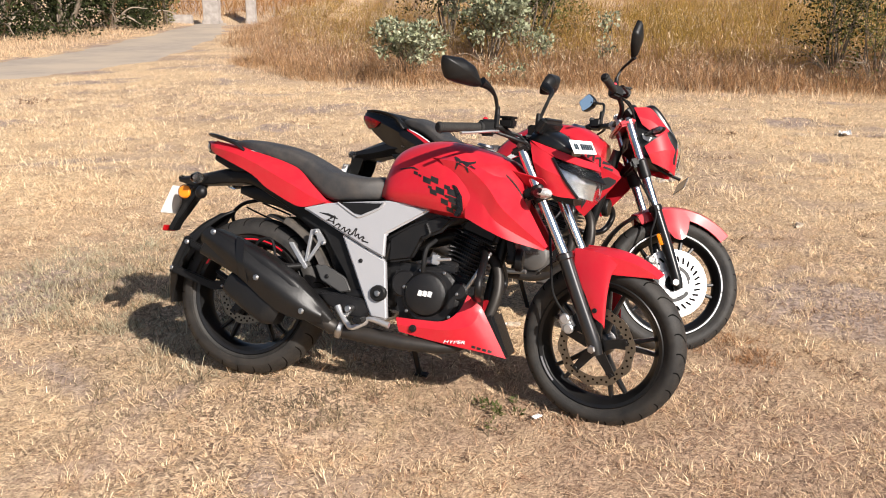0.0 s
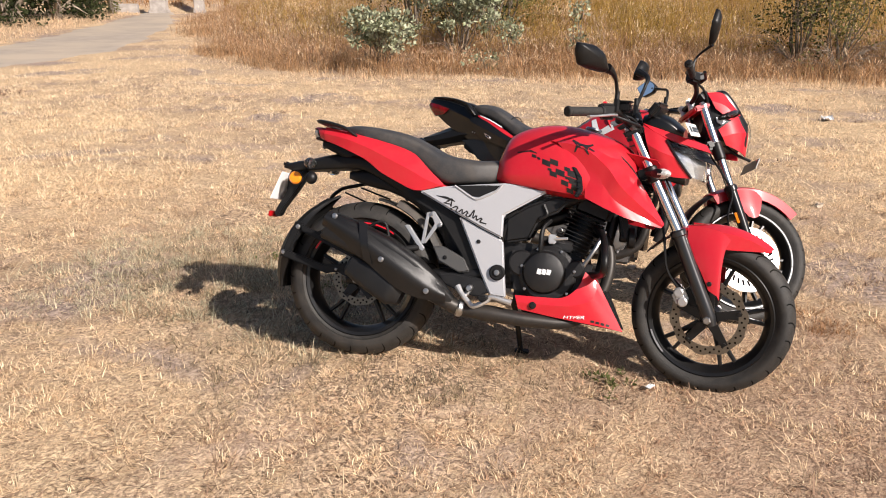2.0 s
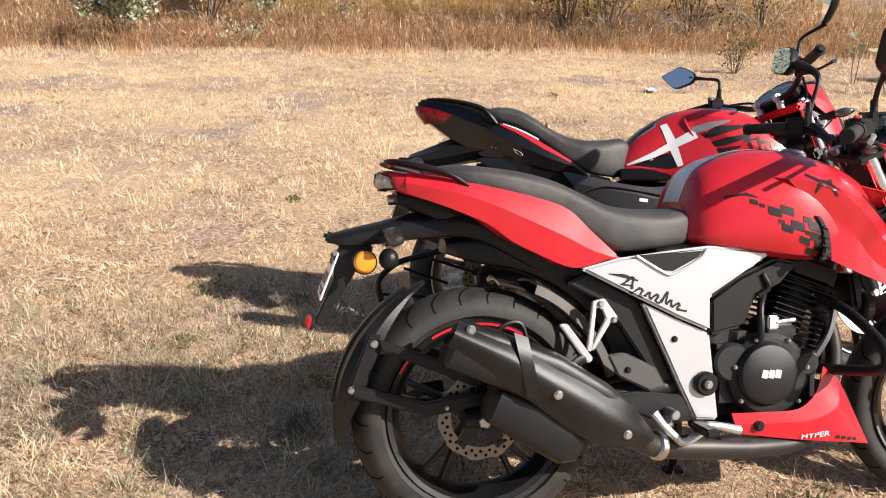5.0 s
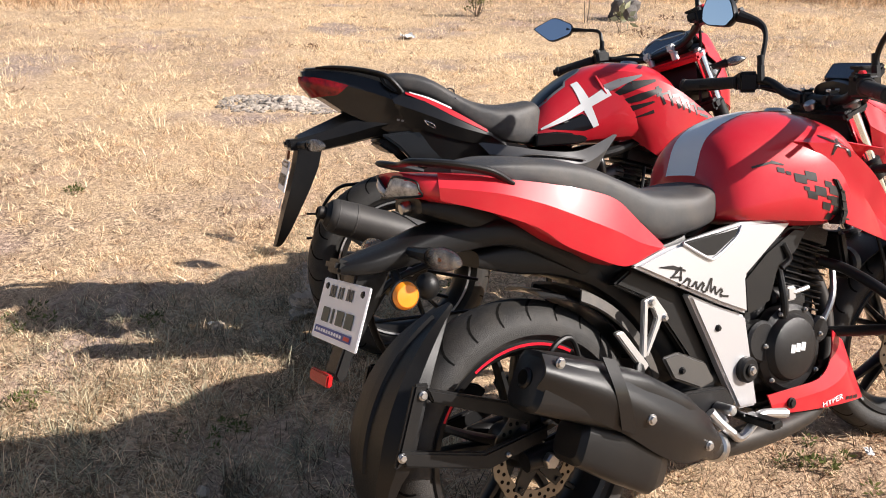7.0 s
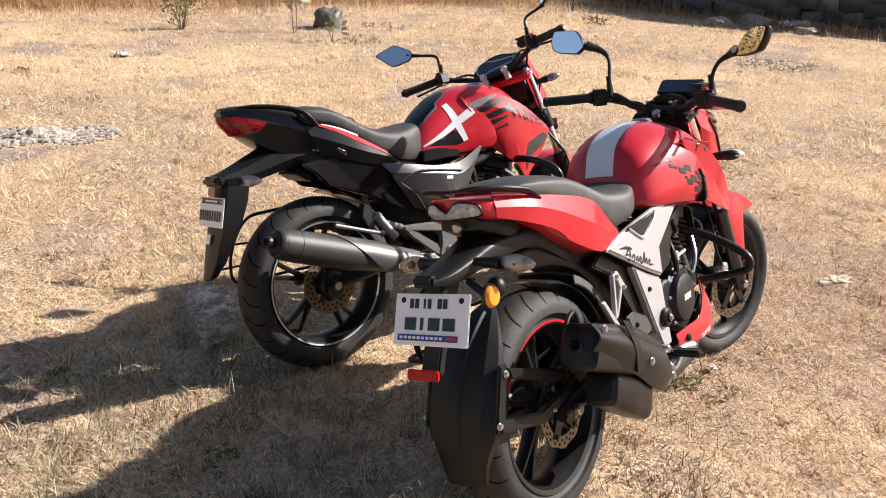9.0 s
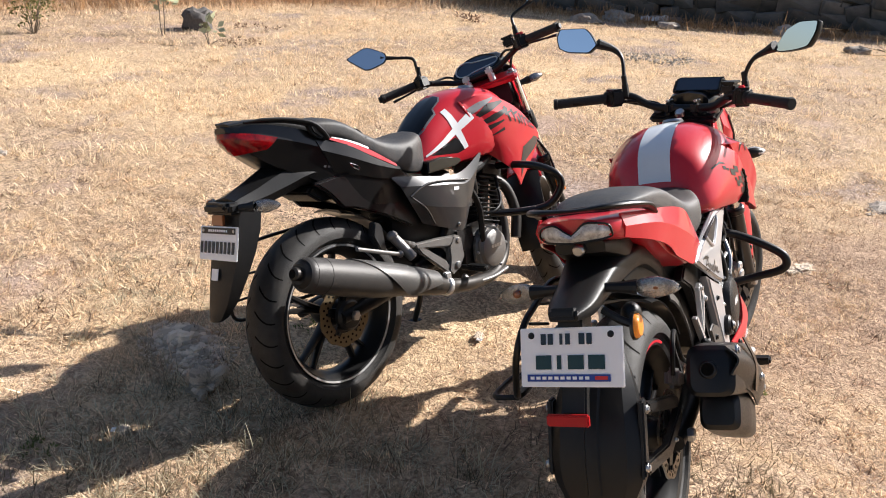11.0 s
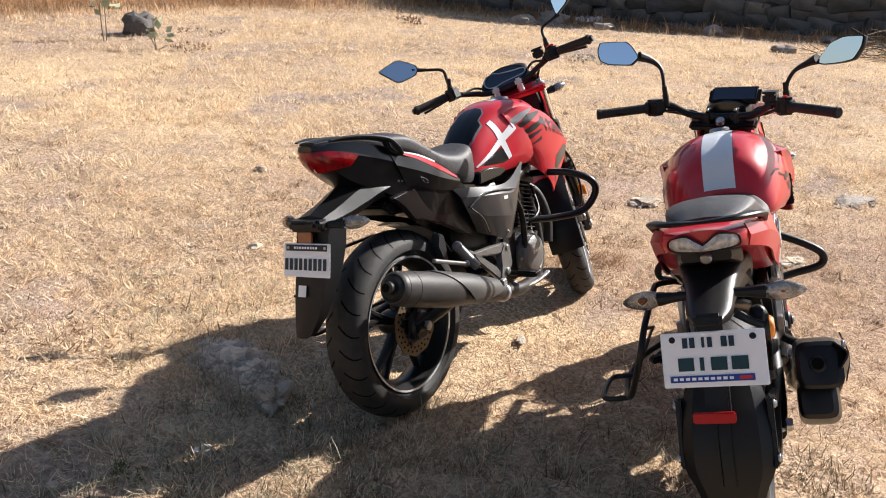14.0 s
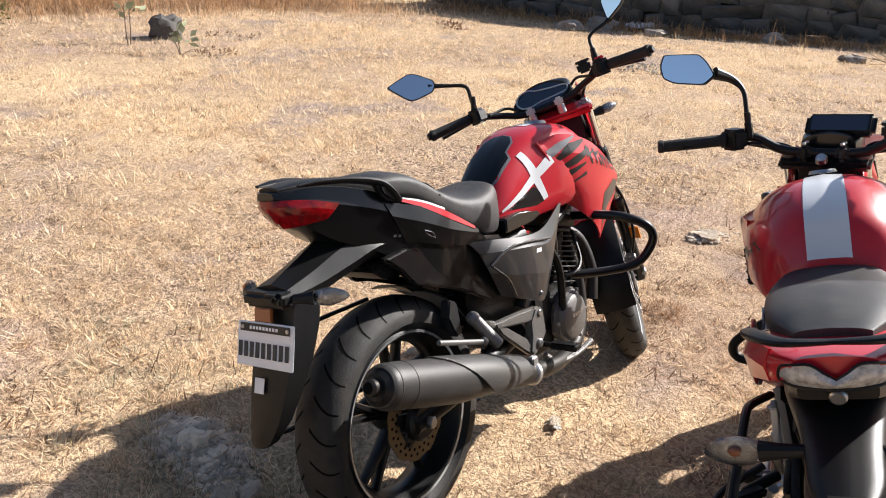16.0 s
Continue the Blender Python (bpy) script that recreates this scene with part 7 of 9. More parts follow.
    # engine
    part("crankcase", joined(box((0.32, 0.19, 0.20), Matrix.Translation((0.735, 0, 0.350)), 0.04, 4), box((0.15, 0.2, 0.14), Matrix.Translation((0.62, 0, 0.41)), 0.03, 4)), ENGINE, bike)
    for s in (-1, 1):
        cov = part("engine_cover", joined(lathe([(0.0, 0.030 * s), (0.055, 0.030 * s), (0.070, 0.022 * s), (0.078, 0.006 * s), (0.080, -0.03 * s), (0.0, -0.03 * s)], (0.745, s * 0.114, 0.350), 40), prism([(0.655, 0.395), (0.72, 0.445), (0.80, 0.43), (0.835, 0.35), (0.80, 0.27), (0.70, 0.255), (0.65, 0.31)], s * 0.09, s * 0.124, 0.012, 3)), ENGINE_GREY, bike, "satin grey engine cover")
        bs = [box((0.013, 0.001, 0.012), Matrix.Translation((0.722 + 0.016 * i, s * 0.1445, 0.36)), 0) for i in range(4)]
        part("maker_mark", joined(*bs), STEEL, cov)
        for i in range(6):
            t = 2 * math.pi * i / 6
            bolt((0.742 + 0.088 * math.cos(t), s * 0.125, 0.35 + 0.088 * math.sin(t)), 0.0045, STEEL, cov, (0, s, 0))
        part("shift_link", joined(box((0.09, 0.02, 0.05), Matrix.Translation((0.80, s * 0.10, 0.245)), 0.012), rod((0.70, s * 0.115, 0.262), (0.78, s * 0.125, 0.30), 0.007, 8)), ENGINE_GREY, bike)
    fins((0.80, 0, 0.435), (0.845, 0, 0.610), 0.155, 0.145, 11, ENGINE, bike)
    part("cylinder_head", box((0.14, 0.145, 0.075), Matrix.Translation((0.855, 0, 0.635)) @ Matrix.Rotation(radians(15), 4, "Y"), 0.018, 3), ENGINE, bike)
    part("carburettor", joined(rod((0.70, -0.03, 0.56), (0.80, -0.03, 0.59), 0.028, 14), box((0.05, 0.06, 0.06), Matrix.Translation((0.72, -0.04, 0.545)), 0.012)), ENGINE_GREY, bike)
    part("air_hose", tube([(0.66, -0.10, 0.66), (0.675, -0.115, 0.62), (0.68, -0.112, 0.57)], 0.019, 12, 4), BLACK_GLOSS, bike)
    part("spark_lead", tube([(0.86, -0.085, 0.60), (0.82, -0.13, 0.52), (0.765, -0.14, 0.49), (0.73, -0.12, 0.485)], 0.006, 8, 6), BLACK_PLASTIC, bike)
    part("head_pipe", tube([(0.90, -0.02, 0.60), (0.965, -0.05, 0.545), (0.985, -0.075, 0.44), (0.955, -0.085, 0.34)], 0.021, 14, 5), PIPE, bike)
    part("horn", joined(rod((0.99, 0.05, 0.60), (1.02, 0.05, 0.60), 0.042, 24)), BLACK_PLASTIC, bike)
    # guard on the far side of the rear wheel and stand
    sg = part("saree_guard", tube([(0.10, 0.13, 0.58), (-0.10, 0.145, 0.575), (-0.18, 0.150, 0.560), (-0.235, 0.154, 0.490), (-0.262, 0.156, 0.400), (-0.235, 0.156, 0.335), (-0.05, 0.16, 0.335), (0.14, 0.14, 0.335)], 0.006, 8, 6), BLACK_PLASTIC, bike, "thin bent wire guard beside the rear wheel")
    part("guard_rod", rod((-0.286, 0.162, 0.480), (0.05, 0.15, 0.46), 0.004, 8), BLACK_PLASTIC, sg)
    part("guard_rod", rod((-0.290, 0.168, 0.395), (0.08, 0.155, 0.40), 0.004, 8), BLACK_PLASTIC, sg)
    part("side_stand", tube([(0.58, 0.11, 0.27), (0.60, 0.15, 0.17), (0.62, 0.215, 0.060)], [0.013, 0.011, 0.011], 10, 4), BLACK_PLASTIC, bike)
    part("stand_foot", box((0.06, 0.04, 0.01), Matrix.Translation((0.625, 0.22, 0.055)) @ Matrix.Rotation(radians(13), 4, "X"), 0.004), BLACK_PLASTIC, bike)
    return bike


motorcycle_b()


# ---- ground ----
EDGE_X = np.array([-40, -22.0, -11.5, -9.0, -5.6, -2.9, -1.3, 1.0, 2.9, 4.7, 6.7, 9.9, 12.2, 14.5])
EDGE_Y = np.array([120, 76.0, 47.5, 34.5, 22.4, 18.2, 16.9, 16.6, 15.0, 14.5, 13.2, 10.4, 7.3, 3.5])


def beyond(x, y):
    """How far a place lies behind the edge of the mown field, where the tall grass begins."""
    e = np.interp(x, EDGE_X, EDGE_Y)
    s = np.abs(np.interp(x + 0.5, EDGE_X, EDGE_Y) - np.interp(x - 0.5, EDGE_X, EDGE_Y))
    return (y - e) / np.sqrt(1 + s * s)


def ground_z(x, y):
    """Height of the ground: nearly level, rising gently to the east, up the lane and into the bank, uneven."""
    x, y = np.asarray(x, float), np.asarray(y, float)
    z = 0.028 * np.logaddexp(0, (np.minimum(x, 40) - 0.4) * 2) / 2
    z = z - 0.018 + 0.060 * np.exp(-((x + 0.86) ** 2 + (y - 3.42) ** 2) / 0.22) + 0.012 * np.exp(-((x - 0.5) ** 2 + (y - 3.1) ** 2) / 0.3)
    z = z + 0.010 * np.sin(x * 2.1 + 1.3 * np.sin(y * 1.1)) * np.sin(y * 1.7 + 0.8) * np.clip(np.hypot(x, y - 3.8) - 1.2, 0, 1) * np.clip(2 - np.hypot(x, y) / 12, 0, 1)
    z = z + 0.006 * np.sin(x * 17 + 2.1 * np.sin(y * 9)) * np.sin(y * 15.5 + 1.9 * np.sin(x * 8)) * np.clip(1.5 - np.hypot(x, y - 4) / 6, 0, 1)
    z = z + 0.657 * np.clip((y - 17) / 27, 0, 1) * np.clip((-4 - x) / 2, 0, 1)
    z = z + 3.6 * np.clip((y - 49) / 12, 0, 1) * np.clip((x + 34) / 8, 0, 1) * np.clip((6 - x) / 8, 0, 1)
    return z + 2.6 * np.clip((beyond(x, y) - 1.0) / 15, 0, 1) ** 1.2 * np.clip((x + 14) / 6, 0, 1)


def grid_axis(fine0, fine1, step, far):
    a = list(np.arange(fine0, fine1 + 1e-6, step))
    d, lo, hi = step, [], []
    x, y = fine0, fine1
    while x > -far:
        d *= 1.18
        x -= d
        lo.append(x)
    d = step
    while y < far:
        d *= 1.18
        y += d
        hi.append(y)
    return np.array(lo[::-1] + a + hi)


def mesh_object(name, verts, faces, mat, smooth=True):
    """One mesh from arrays of points and of equal-sided faces."""
    me = bpy.data.meshes.new(name)
    verts, faces = np.asarray(verts, np.float32), np.asarray(faces, np.int32)
    k = faces.shape[1]
    me.vertices.add(len(verts))
    me.vertices.foreach_set("co", verts.ravel())
    me.loops.add(faces.size)
    me.loops.foreach_set("vertex_index", faces.ravel())
    me.polygons.add(len(faces))
    me.polygons.foreach_set("loop_start", np.arange(0, faces.size, k, dtype=np.int32))
    me.polygons.foreach_set("use_smooth", [smooth] * len(faces))
    me.update(calc_edges=True)
    me.materials.append(mat)
    return new(name, me)


def ground_material():
    """Trampled dry straw over pale dust: straw, bare earth patches, darker thatch, stones, in four sizes of noise."""
    m = bpy.data.materials.new("dry_turf")
    m.use_nodes = True
    t, n = m.node_tree, m.node_tree.nodes
    b = n["Principled BSDF"]
    b.inputs["Roughness"].default_value = 0.95
    b.inputs["Specular IOR Level"].default_value = 0.15
    co = n.new("ShaderNodeTexCoord").outputs["Object"]

    def nz(scale, detail=5.0, dist=0.0):
        x = n.new("ShaderNodeTexNoise")
        x.inputs["Scale"].default_value, x.inputs["Detail"].default_value, x.inputs["Distortion"].default_value = scale, detail, dist
        t.links.new(co, x.inputs["Vector"])
        return x.outputs["Fac"]

    def rg(s, a, c):
        r = n.new("ShaderNodeMapRange")
        r.inputs["From Min"].default_value, r.inputs["From Max"].default_value = a, c
        t.links.new(s, r.inputs["Value"])
        return r.outputs[0]

    def mix(f, a, c):
        x = n.new("ShaderNodeMix")
        x.data_type = "RGBA"
        for k, v in ((0, f), (6, a), (7, c)):
            if hasattr(v, "is_linked"):
                t.links.new(v, x.inputs[k])
            else:
                x.inputs[k].default_value = (*v, 1)
        return x.outputs[2]

    col = mix(rg(nz(36, 8, 1.5), 0.42, 0.60), (0.12, 0.078, 0.056), (0.72, 0.52, 0.35))
    col = mix(rg(nz(8, 6, 0.8), 0.48, 0.60), col, mix(rg(nz(60, 6), 0.4, 0.62), (0.26, 0.17, 0.11), (0.58, 0.41, 0.25)))
    col = mix(rg(nz(1.3, 6), 0.55, 0.68), col, mix(rg(nz(55, 6), 0.4, 0.62), (0.23, 0.155, 0.125), (0.60, 0.435, 0.345)))
    col = mix(rg(nz(0.35, 4), 0.40, 0.62), col, mix(rg(nz(30, 6, 2.0), 0.40, 0.60), (0.36, 0.24, 0.14), (0.86, 0.63, 0.385)))
    # worn reddish earth east of the motorcycles, with a ragged edge
    far = n.new("ShaderNodeVectorMath")
    far.operation = "DISTANCE"
    t.links.new(co, far.inputs[0])
    far.inputs[1].default_value = (1.15, 2.6, 0.0)
    edge = n.new("ShaderNodeMath")
    edge.operation = "MULTIPLY_ADD"
    t.links.new(nz(1.7, 6, 0.6), edge.inputs[0])
    edge.inputs[1].default_value = 2.6
    t.links.new(far.outputs["Value"], edge.inputs[2])
    col = mix(rg(edge.outputs[0], 2.9, 1.8), col, mix(rg(nz(48, 7, 1.0), 0.40, 0.62), (0.24, 0.155, 0.105), (0.50, 0.345, 0.23)))
    col = mix(rg(nz(0.75, 6, 0.5), 0.56, 0.64), col, mix(rg(nz(42, 7), 0.40, 0.62), (0.20, 0.145, 0.12), (0.50, 0.38, 0.31)))
    col = mix(rg(nz(240, 3), 0.60, 0.72), col, (0.70, 0.52, 0.38))
    t.links.new(col, b.inputs["Base Color"])
    bp = n.new("ShaderNodeBump")
    bp.inputs["Strength"].default_value, bp.inputs["Distance"].default_value = 0.7, 0.02
    t.links.new(nz(70, 8, 1.0), bp.inputs["Height"])
    t.links.new(bp.outputs[0], b.inputs["Normal"])
    return m


gx, gy = grid_axis(-4.0, 5.0, 0.07, 420), grid_axis(0.4, 8.5, 0.07, 420)
X, Y = np.meshgrid(gx, gy)
Z = ground_z(X, Y)
rng = np.random.default_rng(5)
Z = Z + rng.normal(0, 0.005, Z.shape) * np.clip(1.5 - np.abs(X) / 30, 0, 1)
idx = np.arange(X.size).reshape(X.shape)
quads = np.stack([idx[:-1, :-1], idx[:-1, 1:], idx[1:, 1:], idx[1:, :-1]], -1).reshape(-1, 4)
ground = mesh_object("ground", np.stack([X, Y, Z], -1).reshape(-1, 3), quads, ground_material())
tagged(ground, "level dry turf with bare dusty earth showing through", "ground", kind="structure")


def blades(name, x, y, length, width, lean, mat, label, category, segs=2, flop=1.0, seed=1, kind="stuff", z=None, grow=1.0, most=1.53):
    """Many thin tapered blades standing on the ground at x, y."""
    r = np.random.default_rng(seed)
    n = len(x)
    az = r.uniform(0, 2 * np.pi, n)
    tilt = r.uniform(lean[0], lean[1], n)
    L = length * r.uniform(0.45, 1.35, n) * grow
    W = width * r.uniform(0.6, 1.4, n)
    base = np.stack([x, y, (ground_z(x, y) if z is None else z) - 0.004], -1)
    d = np.stack([np.cos(az), np.sin(az), np.zeros(n)], -1)
    sd = np.stack([-np.sin(az), np.cos(az), np.zeros(n)], -1)
    tw = r.uniform(-0.9, 0.9, n)[:, None]
    sd = sd * np.cos(tw) + d * np.sin(tw)
    rows = []
    for k in range(segs + 1):
        f = k / segs
        a = np.minimum(tilt * (0.7 + 0.42 * f * flop), most)
        ctr = base + d * (np.sin(a) * L * f)[:, None] + np.array([0, 0, 1.0]) * (np.cos(a) * L * f)[:, None]
        w = (W * (1 - 0.85 * f))[:, None] / 2
        rows += [ctr - sd * w, ctr + sd * w]
    v = np.stack(rows, 1)
    m = v.shape[1]
    f = np.concatenate([np.stack([np.arange(n) * m + 2 * k, np.arange(n) * m + 2 * k + 1, np.arange(n) * m + 2 * k + 3, np.arange(n) * m + 2 * k + 2], -1) for k in range(segs)])
    ob = mesh_object(name, v.reshape(-1, 3), f, mat, False)
    return tagged(ob, label, category, kind=kind)


def scatter(n, x0, x1, y0, y1, seed, clump=0.0, patchy=0.0, fade=0.0):
    """Positions in a field, gathered in tufts and thinner where the turf is bare."""
    r = np.random.default_rng(seed)
    if clump:
        c = max(1, int(n / 22))
        cx, cy = r.uniform(x0, x1, c), r.uniform(y0, y1, c)
        k = r.integers(0, c, n)
        x, y = cx[k] + r.normal(0, clump, n), cy[k] + r.normal(0, clump, n)
    else:
        x, y = r.uniform(x0, x1, n), r.uniform(y0, y1, n)
    if fade:
        wav = 0.5 * np.sin(x * 2.1 + y) + 0.4 * np.sin(y * 2.7 - x * 0.8)
        inside = np.minimum(np.minimum(x - x0, x1 - x), np.minimum(y - y0, y1 - y)) + wav
        keep = r.uniform(0, 1, n) < np.clip(inside / fade, 0, 1)
        x, y, n = x[keep], y[keep], int(keep.sum())
    if patchy:
        worn = np.clip((x + 0.9) / 1.0, 0, 1) * np.clip((4.4 - y) / 1.0, 0, 1) * np.clip((4.5 - x) / 1.5, 0, 1)
        s = np.sin(x * 1.9 + 1.2 * np.sin(y * 1.3 + 2)) * np.sin(y * 2.3 + 1.1 * np.sin(x * 1.7)) + 0.5 * np.sin(x * 5.3 + y * 4.1) * np.sin(y * 6.1 - x * 3.7)
        front = np.clip((x + 4.5) / 1.0, 0, 1) * np.clip((3.6 - y) / 1.2, 0, 1) * (1 - worn)
        keep = r.uniform(-1.5, 1.1, n) < 1.7 * s + 0.9 - patchy - (1.15 * worn + 0.55 * front) * (patchy > 0)
        x, y = x[keep], y[keep]
    return x, y


def tufts(name, n, per, x0, x1, y0, y1, r0, length, width, mat, label, seed, patchy=0.3, fade=0.0, keep=None, segs=2, skew=0.45, curl=1.1):
    """Separate tufts of dry grass: blades that rise from one crown and arch outwards, the tufts of many sizes with bare ground between."""
    r = np.random.default_rng(seed)
    cx, cy = scatter(n, x0, x1, y0, y1, seed + 1, 0.0, patchy, fade)
    if keep is not None:
        ok = keep(cx, cy)
        cx, cy = cx[ok], cy[ok]
    size = np.exp(r.normal(0, skew, len(cx)))
    cnt = np.clip((per * size ** 1.3).astype(int), 4, per * 4)
    k = np.repeat(np.arange(len(cx)), cnt)
    m = len(k)
    q, a = np.sqrt(r.uniform(0, 1, m)), r.uniform(0, 2 * np.pi, m)
    x, y = cx[k] + r0 * size[k] * q * np.cos(a), cy[k] + r0 * size[k] * q * np.sin(a)
    az = a + r.normal(0, 0.6, m)
    tilt = np.clip(0.15 + 0.85 * q + r.normal(0, 0.28, m), 0.02, 1.5)
    L = length * size[k] ** 0.7 * r.uniform(0.5, 1.25, m)
    W = width * r.uniform(0.6, 1.4, m)
    d = np.stack([np.cos(az), np.sin(az), np.zeros(m)], -1)
    sd = np.stack([-np.sin(az), np.cos(az), np.zeros(m)], -1)
    tw = r.uniform(-0.9, 0.9, m)[:, None]
    sd = sd * np.cos(tw) + d * np.sin(tw)
    p = np.stack([x, y, ground_z(x, y) - 0.004], -1)
    rows = [p - sd * W[:, None] / 2, p + sd * W[:, None] / 2]
    bend = r.uniform(0.2, curl, m)
    for j in range(1, segs + 1):
        t = np.minimum(tilt + bend * (j - 0.5) / segs, 2.1)
        p = p + (d * np.sin(t)[:, None] + np.array([0, 0, 1.0]) * np.cos(t)[:, None]) * (L / segs)[:, None]
        w = (W * (1 - 0.8 * j / segs))[:, None] / 2
        rows += [p - sd * w, p + sd * w]
    v = np.stack(rows, 1)
    c = v.shape[1]
    f = np.concatenate([np.stack([np.arange(m) * c + 2 * j, np.arange(m) * c + 2 * j + 1, np.arange(m) * c + 2 * j + 3, np.arange(m) * c + 2 * j + 2], -1) for j in range(segs)])
    return tagged(mesh_object(name, v.reshape(-1, 3), f, mat, False), label, "grass", kind="stuff")


def straw(name, colour, second, island, through_=0.48):
    """Dry blades that let some light through; tint varies from blade to blade and from patch to patch."""
    m = material(name, colour, 0.8, second=second, scale=4.0, amount=0.9, island=island, spec=0.2)
    t, n = m.node_tree, m.node_tree.nodes
    b = n["Principled BSDF"]
    tr, mx = n.new("ShaderNodeBsdfTranslucent"), n.new("ShaderNodeMixShader")
    src = b.inputs["Base Color"].links[0].from_socket
    t.links.new(src, tr.inputs["Color"])
    mx.inputs[0].default_value = through_
    t.links.new(b.outputs[0], mx.inputs[1])
    t.links.new(tr.outputs[0], mx.inputs[2])
    t.links.new(mx.outputs[0], n["Material Output"].inputs["Surface"])
    return m


STRAW = straw("dry_grass_blade", (0.82, 0.62, 0.41), (0.50, 0.35, 0.23), 0.5, 0.32)
STRAW_PALE = straw("bleached_grass_blade", (0.95, 0.77, 0.53), (0.74, 0.55, 0.355), 0.45, 0.34)
STRAW_BROWN = straw("brown_grass_blade", (0.22, 0.14, 0.095), (0.34, 0.225, 0.15), 0.4, 0.25)
GOLD = straw("golden_tall_grass_blade", (0.50, 0.32, 0.085), (0.33, 0.225, 0.065), 0.55)
RUSSET = straw("russet_tall_grass_blade", (0.40, 0.225, 0.115), (0.58, 0.375, 0.195), 0.6)
RED_BROWN = straw("red_brown_grass_blade", (0.42, 0.255, 0.16), (0.56, 0.37, 0.24), 0.45, 0.3)
BANK = straw("tawny_bank_grass_blade", (0.50, 0.29, 0.13), (0.42, 0.22, 0.09), 0.3)
THATCH_SHADE = straw("old_grass_blade_shade_toned", (0.15, 0.115, 0.075), (0.25, 0.20, 0.115), 0.45, 0.25)
SAGE = straw("grey_green_grass_blade", (0.42, 0.39, 0.27), (0.62, 0.53, 0.37), 0.5, 0.3)
GREEN_WEED = straw("green_weed_leaf", (0.11, 0.14, 0.045), (0.18, 0.18, 0.07), 0.3)

# short turf: separate tufts over a thin mat of flat stalks where the camera stands close, coarser with distance
RUST = straw("rusty_grass_blade", (0.52, 0.30, 0.15), (0.34, 0.19, 0.10), 0.45, 0.3)


def trodden(x, y):
    """False for most places on the worn strip between the two motorcycles."""
    return ~((((x - 0.35) / 0.95) ** 2 + ((y - 4.05) / 0.50) ** 2 < 1) & (np.sin(x * 913.7 + y * 713.3) > -0.5))


tufts("grass_tufts", 2300, 12, -0.6, 1.3, 3.55, 4.75, 0.026, 0.036, 0.0034, RUST, "rusty brown grass tufts between the parked motorcycles", 39, 0.0, 0.3, curl=1.7)
tufts("grass_tufts", 17000, 14, -5.0, 4.0, 0.3, 7.8, 0.026, 0.027, 0.0033, STRAW_PALE, "low curled tufts of bleached dry grass", 18, 0.35, 1.6, trodden, skew=0.5, curl=1.9)
tufts("grass_tufts", 10000, 12, -5.0, 4.0, 0.3, 7.8, 0.022, 0.026, 0.0033, STRAW, "low tawny tufts of trampled dry grass", 118, 0.2, 1.6, trodden, curl=1.8)
x, y = scatter(60000, -5.0, 4.0, 0.3, 7.8, 11, 0.030, 0.6, 1.6)
blades("short_grass", x, y, 0.036, 0.0031, (0.35, 1.4), STRAW_PALE, "short trampled straw-coloured dry grass", "grass", 2, seed=21, flop=1.9, most=1.95)
x, y = scatter(85000, -5.0, 4.0, 0.3, 7.8, 12, 0.0, 0.30, 1.6)
lift = np.random.default_rng(4).uniform(0.004, 0.014, len(x))
blades("bleached_grass", x, y, 0.050, 0.0033, (1.3, 1.6), STRAW, "matted dry grass stalks lying flat", "grass", 1, seed=22, z=ground_z(x, y) + lift, flop=0.4, most=1.8)
x, y = scatter(90000, -5.0, 4.0, 0.3, 7.8, 13, 0.06, 0.0, 1.6)
blades("brown_grass", x, y, 0.035, 0.0032, (0.7, 1.5), STRAW_BROWN, "brown matted dead grass", "grass", 1, seed=23)
x, y = scatter(130000, -1.3, 4.0, 0.6, 4.8, 19, 0.045, 0.0)
ok = np.random.default_rng(3).uniform(0, 1, len(x)) < 0.22 * np.clip((x + 1.3) / 0.9, 0, 1) * np.clip((4.8 - y) / 1.2, 0, 1) * np.clip((4.0 - x) / 1.2, 0, 1) * np.clip((y - 0.6) / 0.8, 0, 1)
blades("russet_grass", x[ok], y[ok], 0.045, 0.0036, (0.6, 1.45), RED_BROWN, "reddish brown trampled dry grass", "grass", 1, seed=29)
tufts("grass_tufts", 3600, 11, -3.0, 0.6, 3.4, 5.9, 0.026, 0.046, 0.0032, SAGE, "grey-green sparse grass tufts among the straw", 33, 0.0, 0.8, curl=1.6)
# old grass tufts, their dark colour also deepening the shade beside the motorcycles
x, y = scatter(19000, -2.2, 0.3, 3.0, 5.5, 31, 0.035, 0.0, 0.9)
blades("thatch_tufts", x, y, 0.048, 0.0036, (0.25, 1.3), THATCH_SHADE, "grey-brown tufts of old grass, coloured dark to deepen the shade", "grass", 1, seed=32)
tufts("grass_tufts", 16000, 10, -8.5, 12.5, 6.4, 16.8, 0.048, 0.048, 0.0054, STRAW_PALE, "pale bushy tufts of dry grass on the open field", 141, -0.5, keep=lambda x, y: beyond(x, y) < 0.3)
tufts("grass_tufts", 11000, 10, 3.2, 13.0, -5.0, 8.0, 0.048, 0.048, 0.0054, STRAW_PALE, "pale bushy tufts of dry grass on the open field", 151, -0.5, keep=lambda x, y: beyond(x, y) < 0.3)
x, y = scatter(100000, -8.5, 12.5, 5.5, 16.8, 14, 0.045, -0.9)
ok = beyond(x, y) < 0.3
blades("short_grass", x[ok], y[ok], 0.052, 0.0080, (0.8, 1.5), STRAW_PALE, "sunlit pale dry grass on the open field", "grass", 1, seed=24)
x, y = scatter(62000, 2.5, 13.0, -5.0, 8.0, 15, 0.045, -0.9)
ok = beyond(x, y) < 0.3
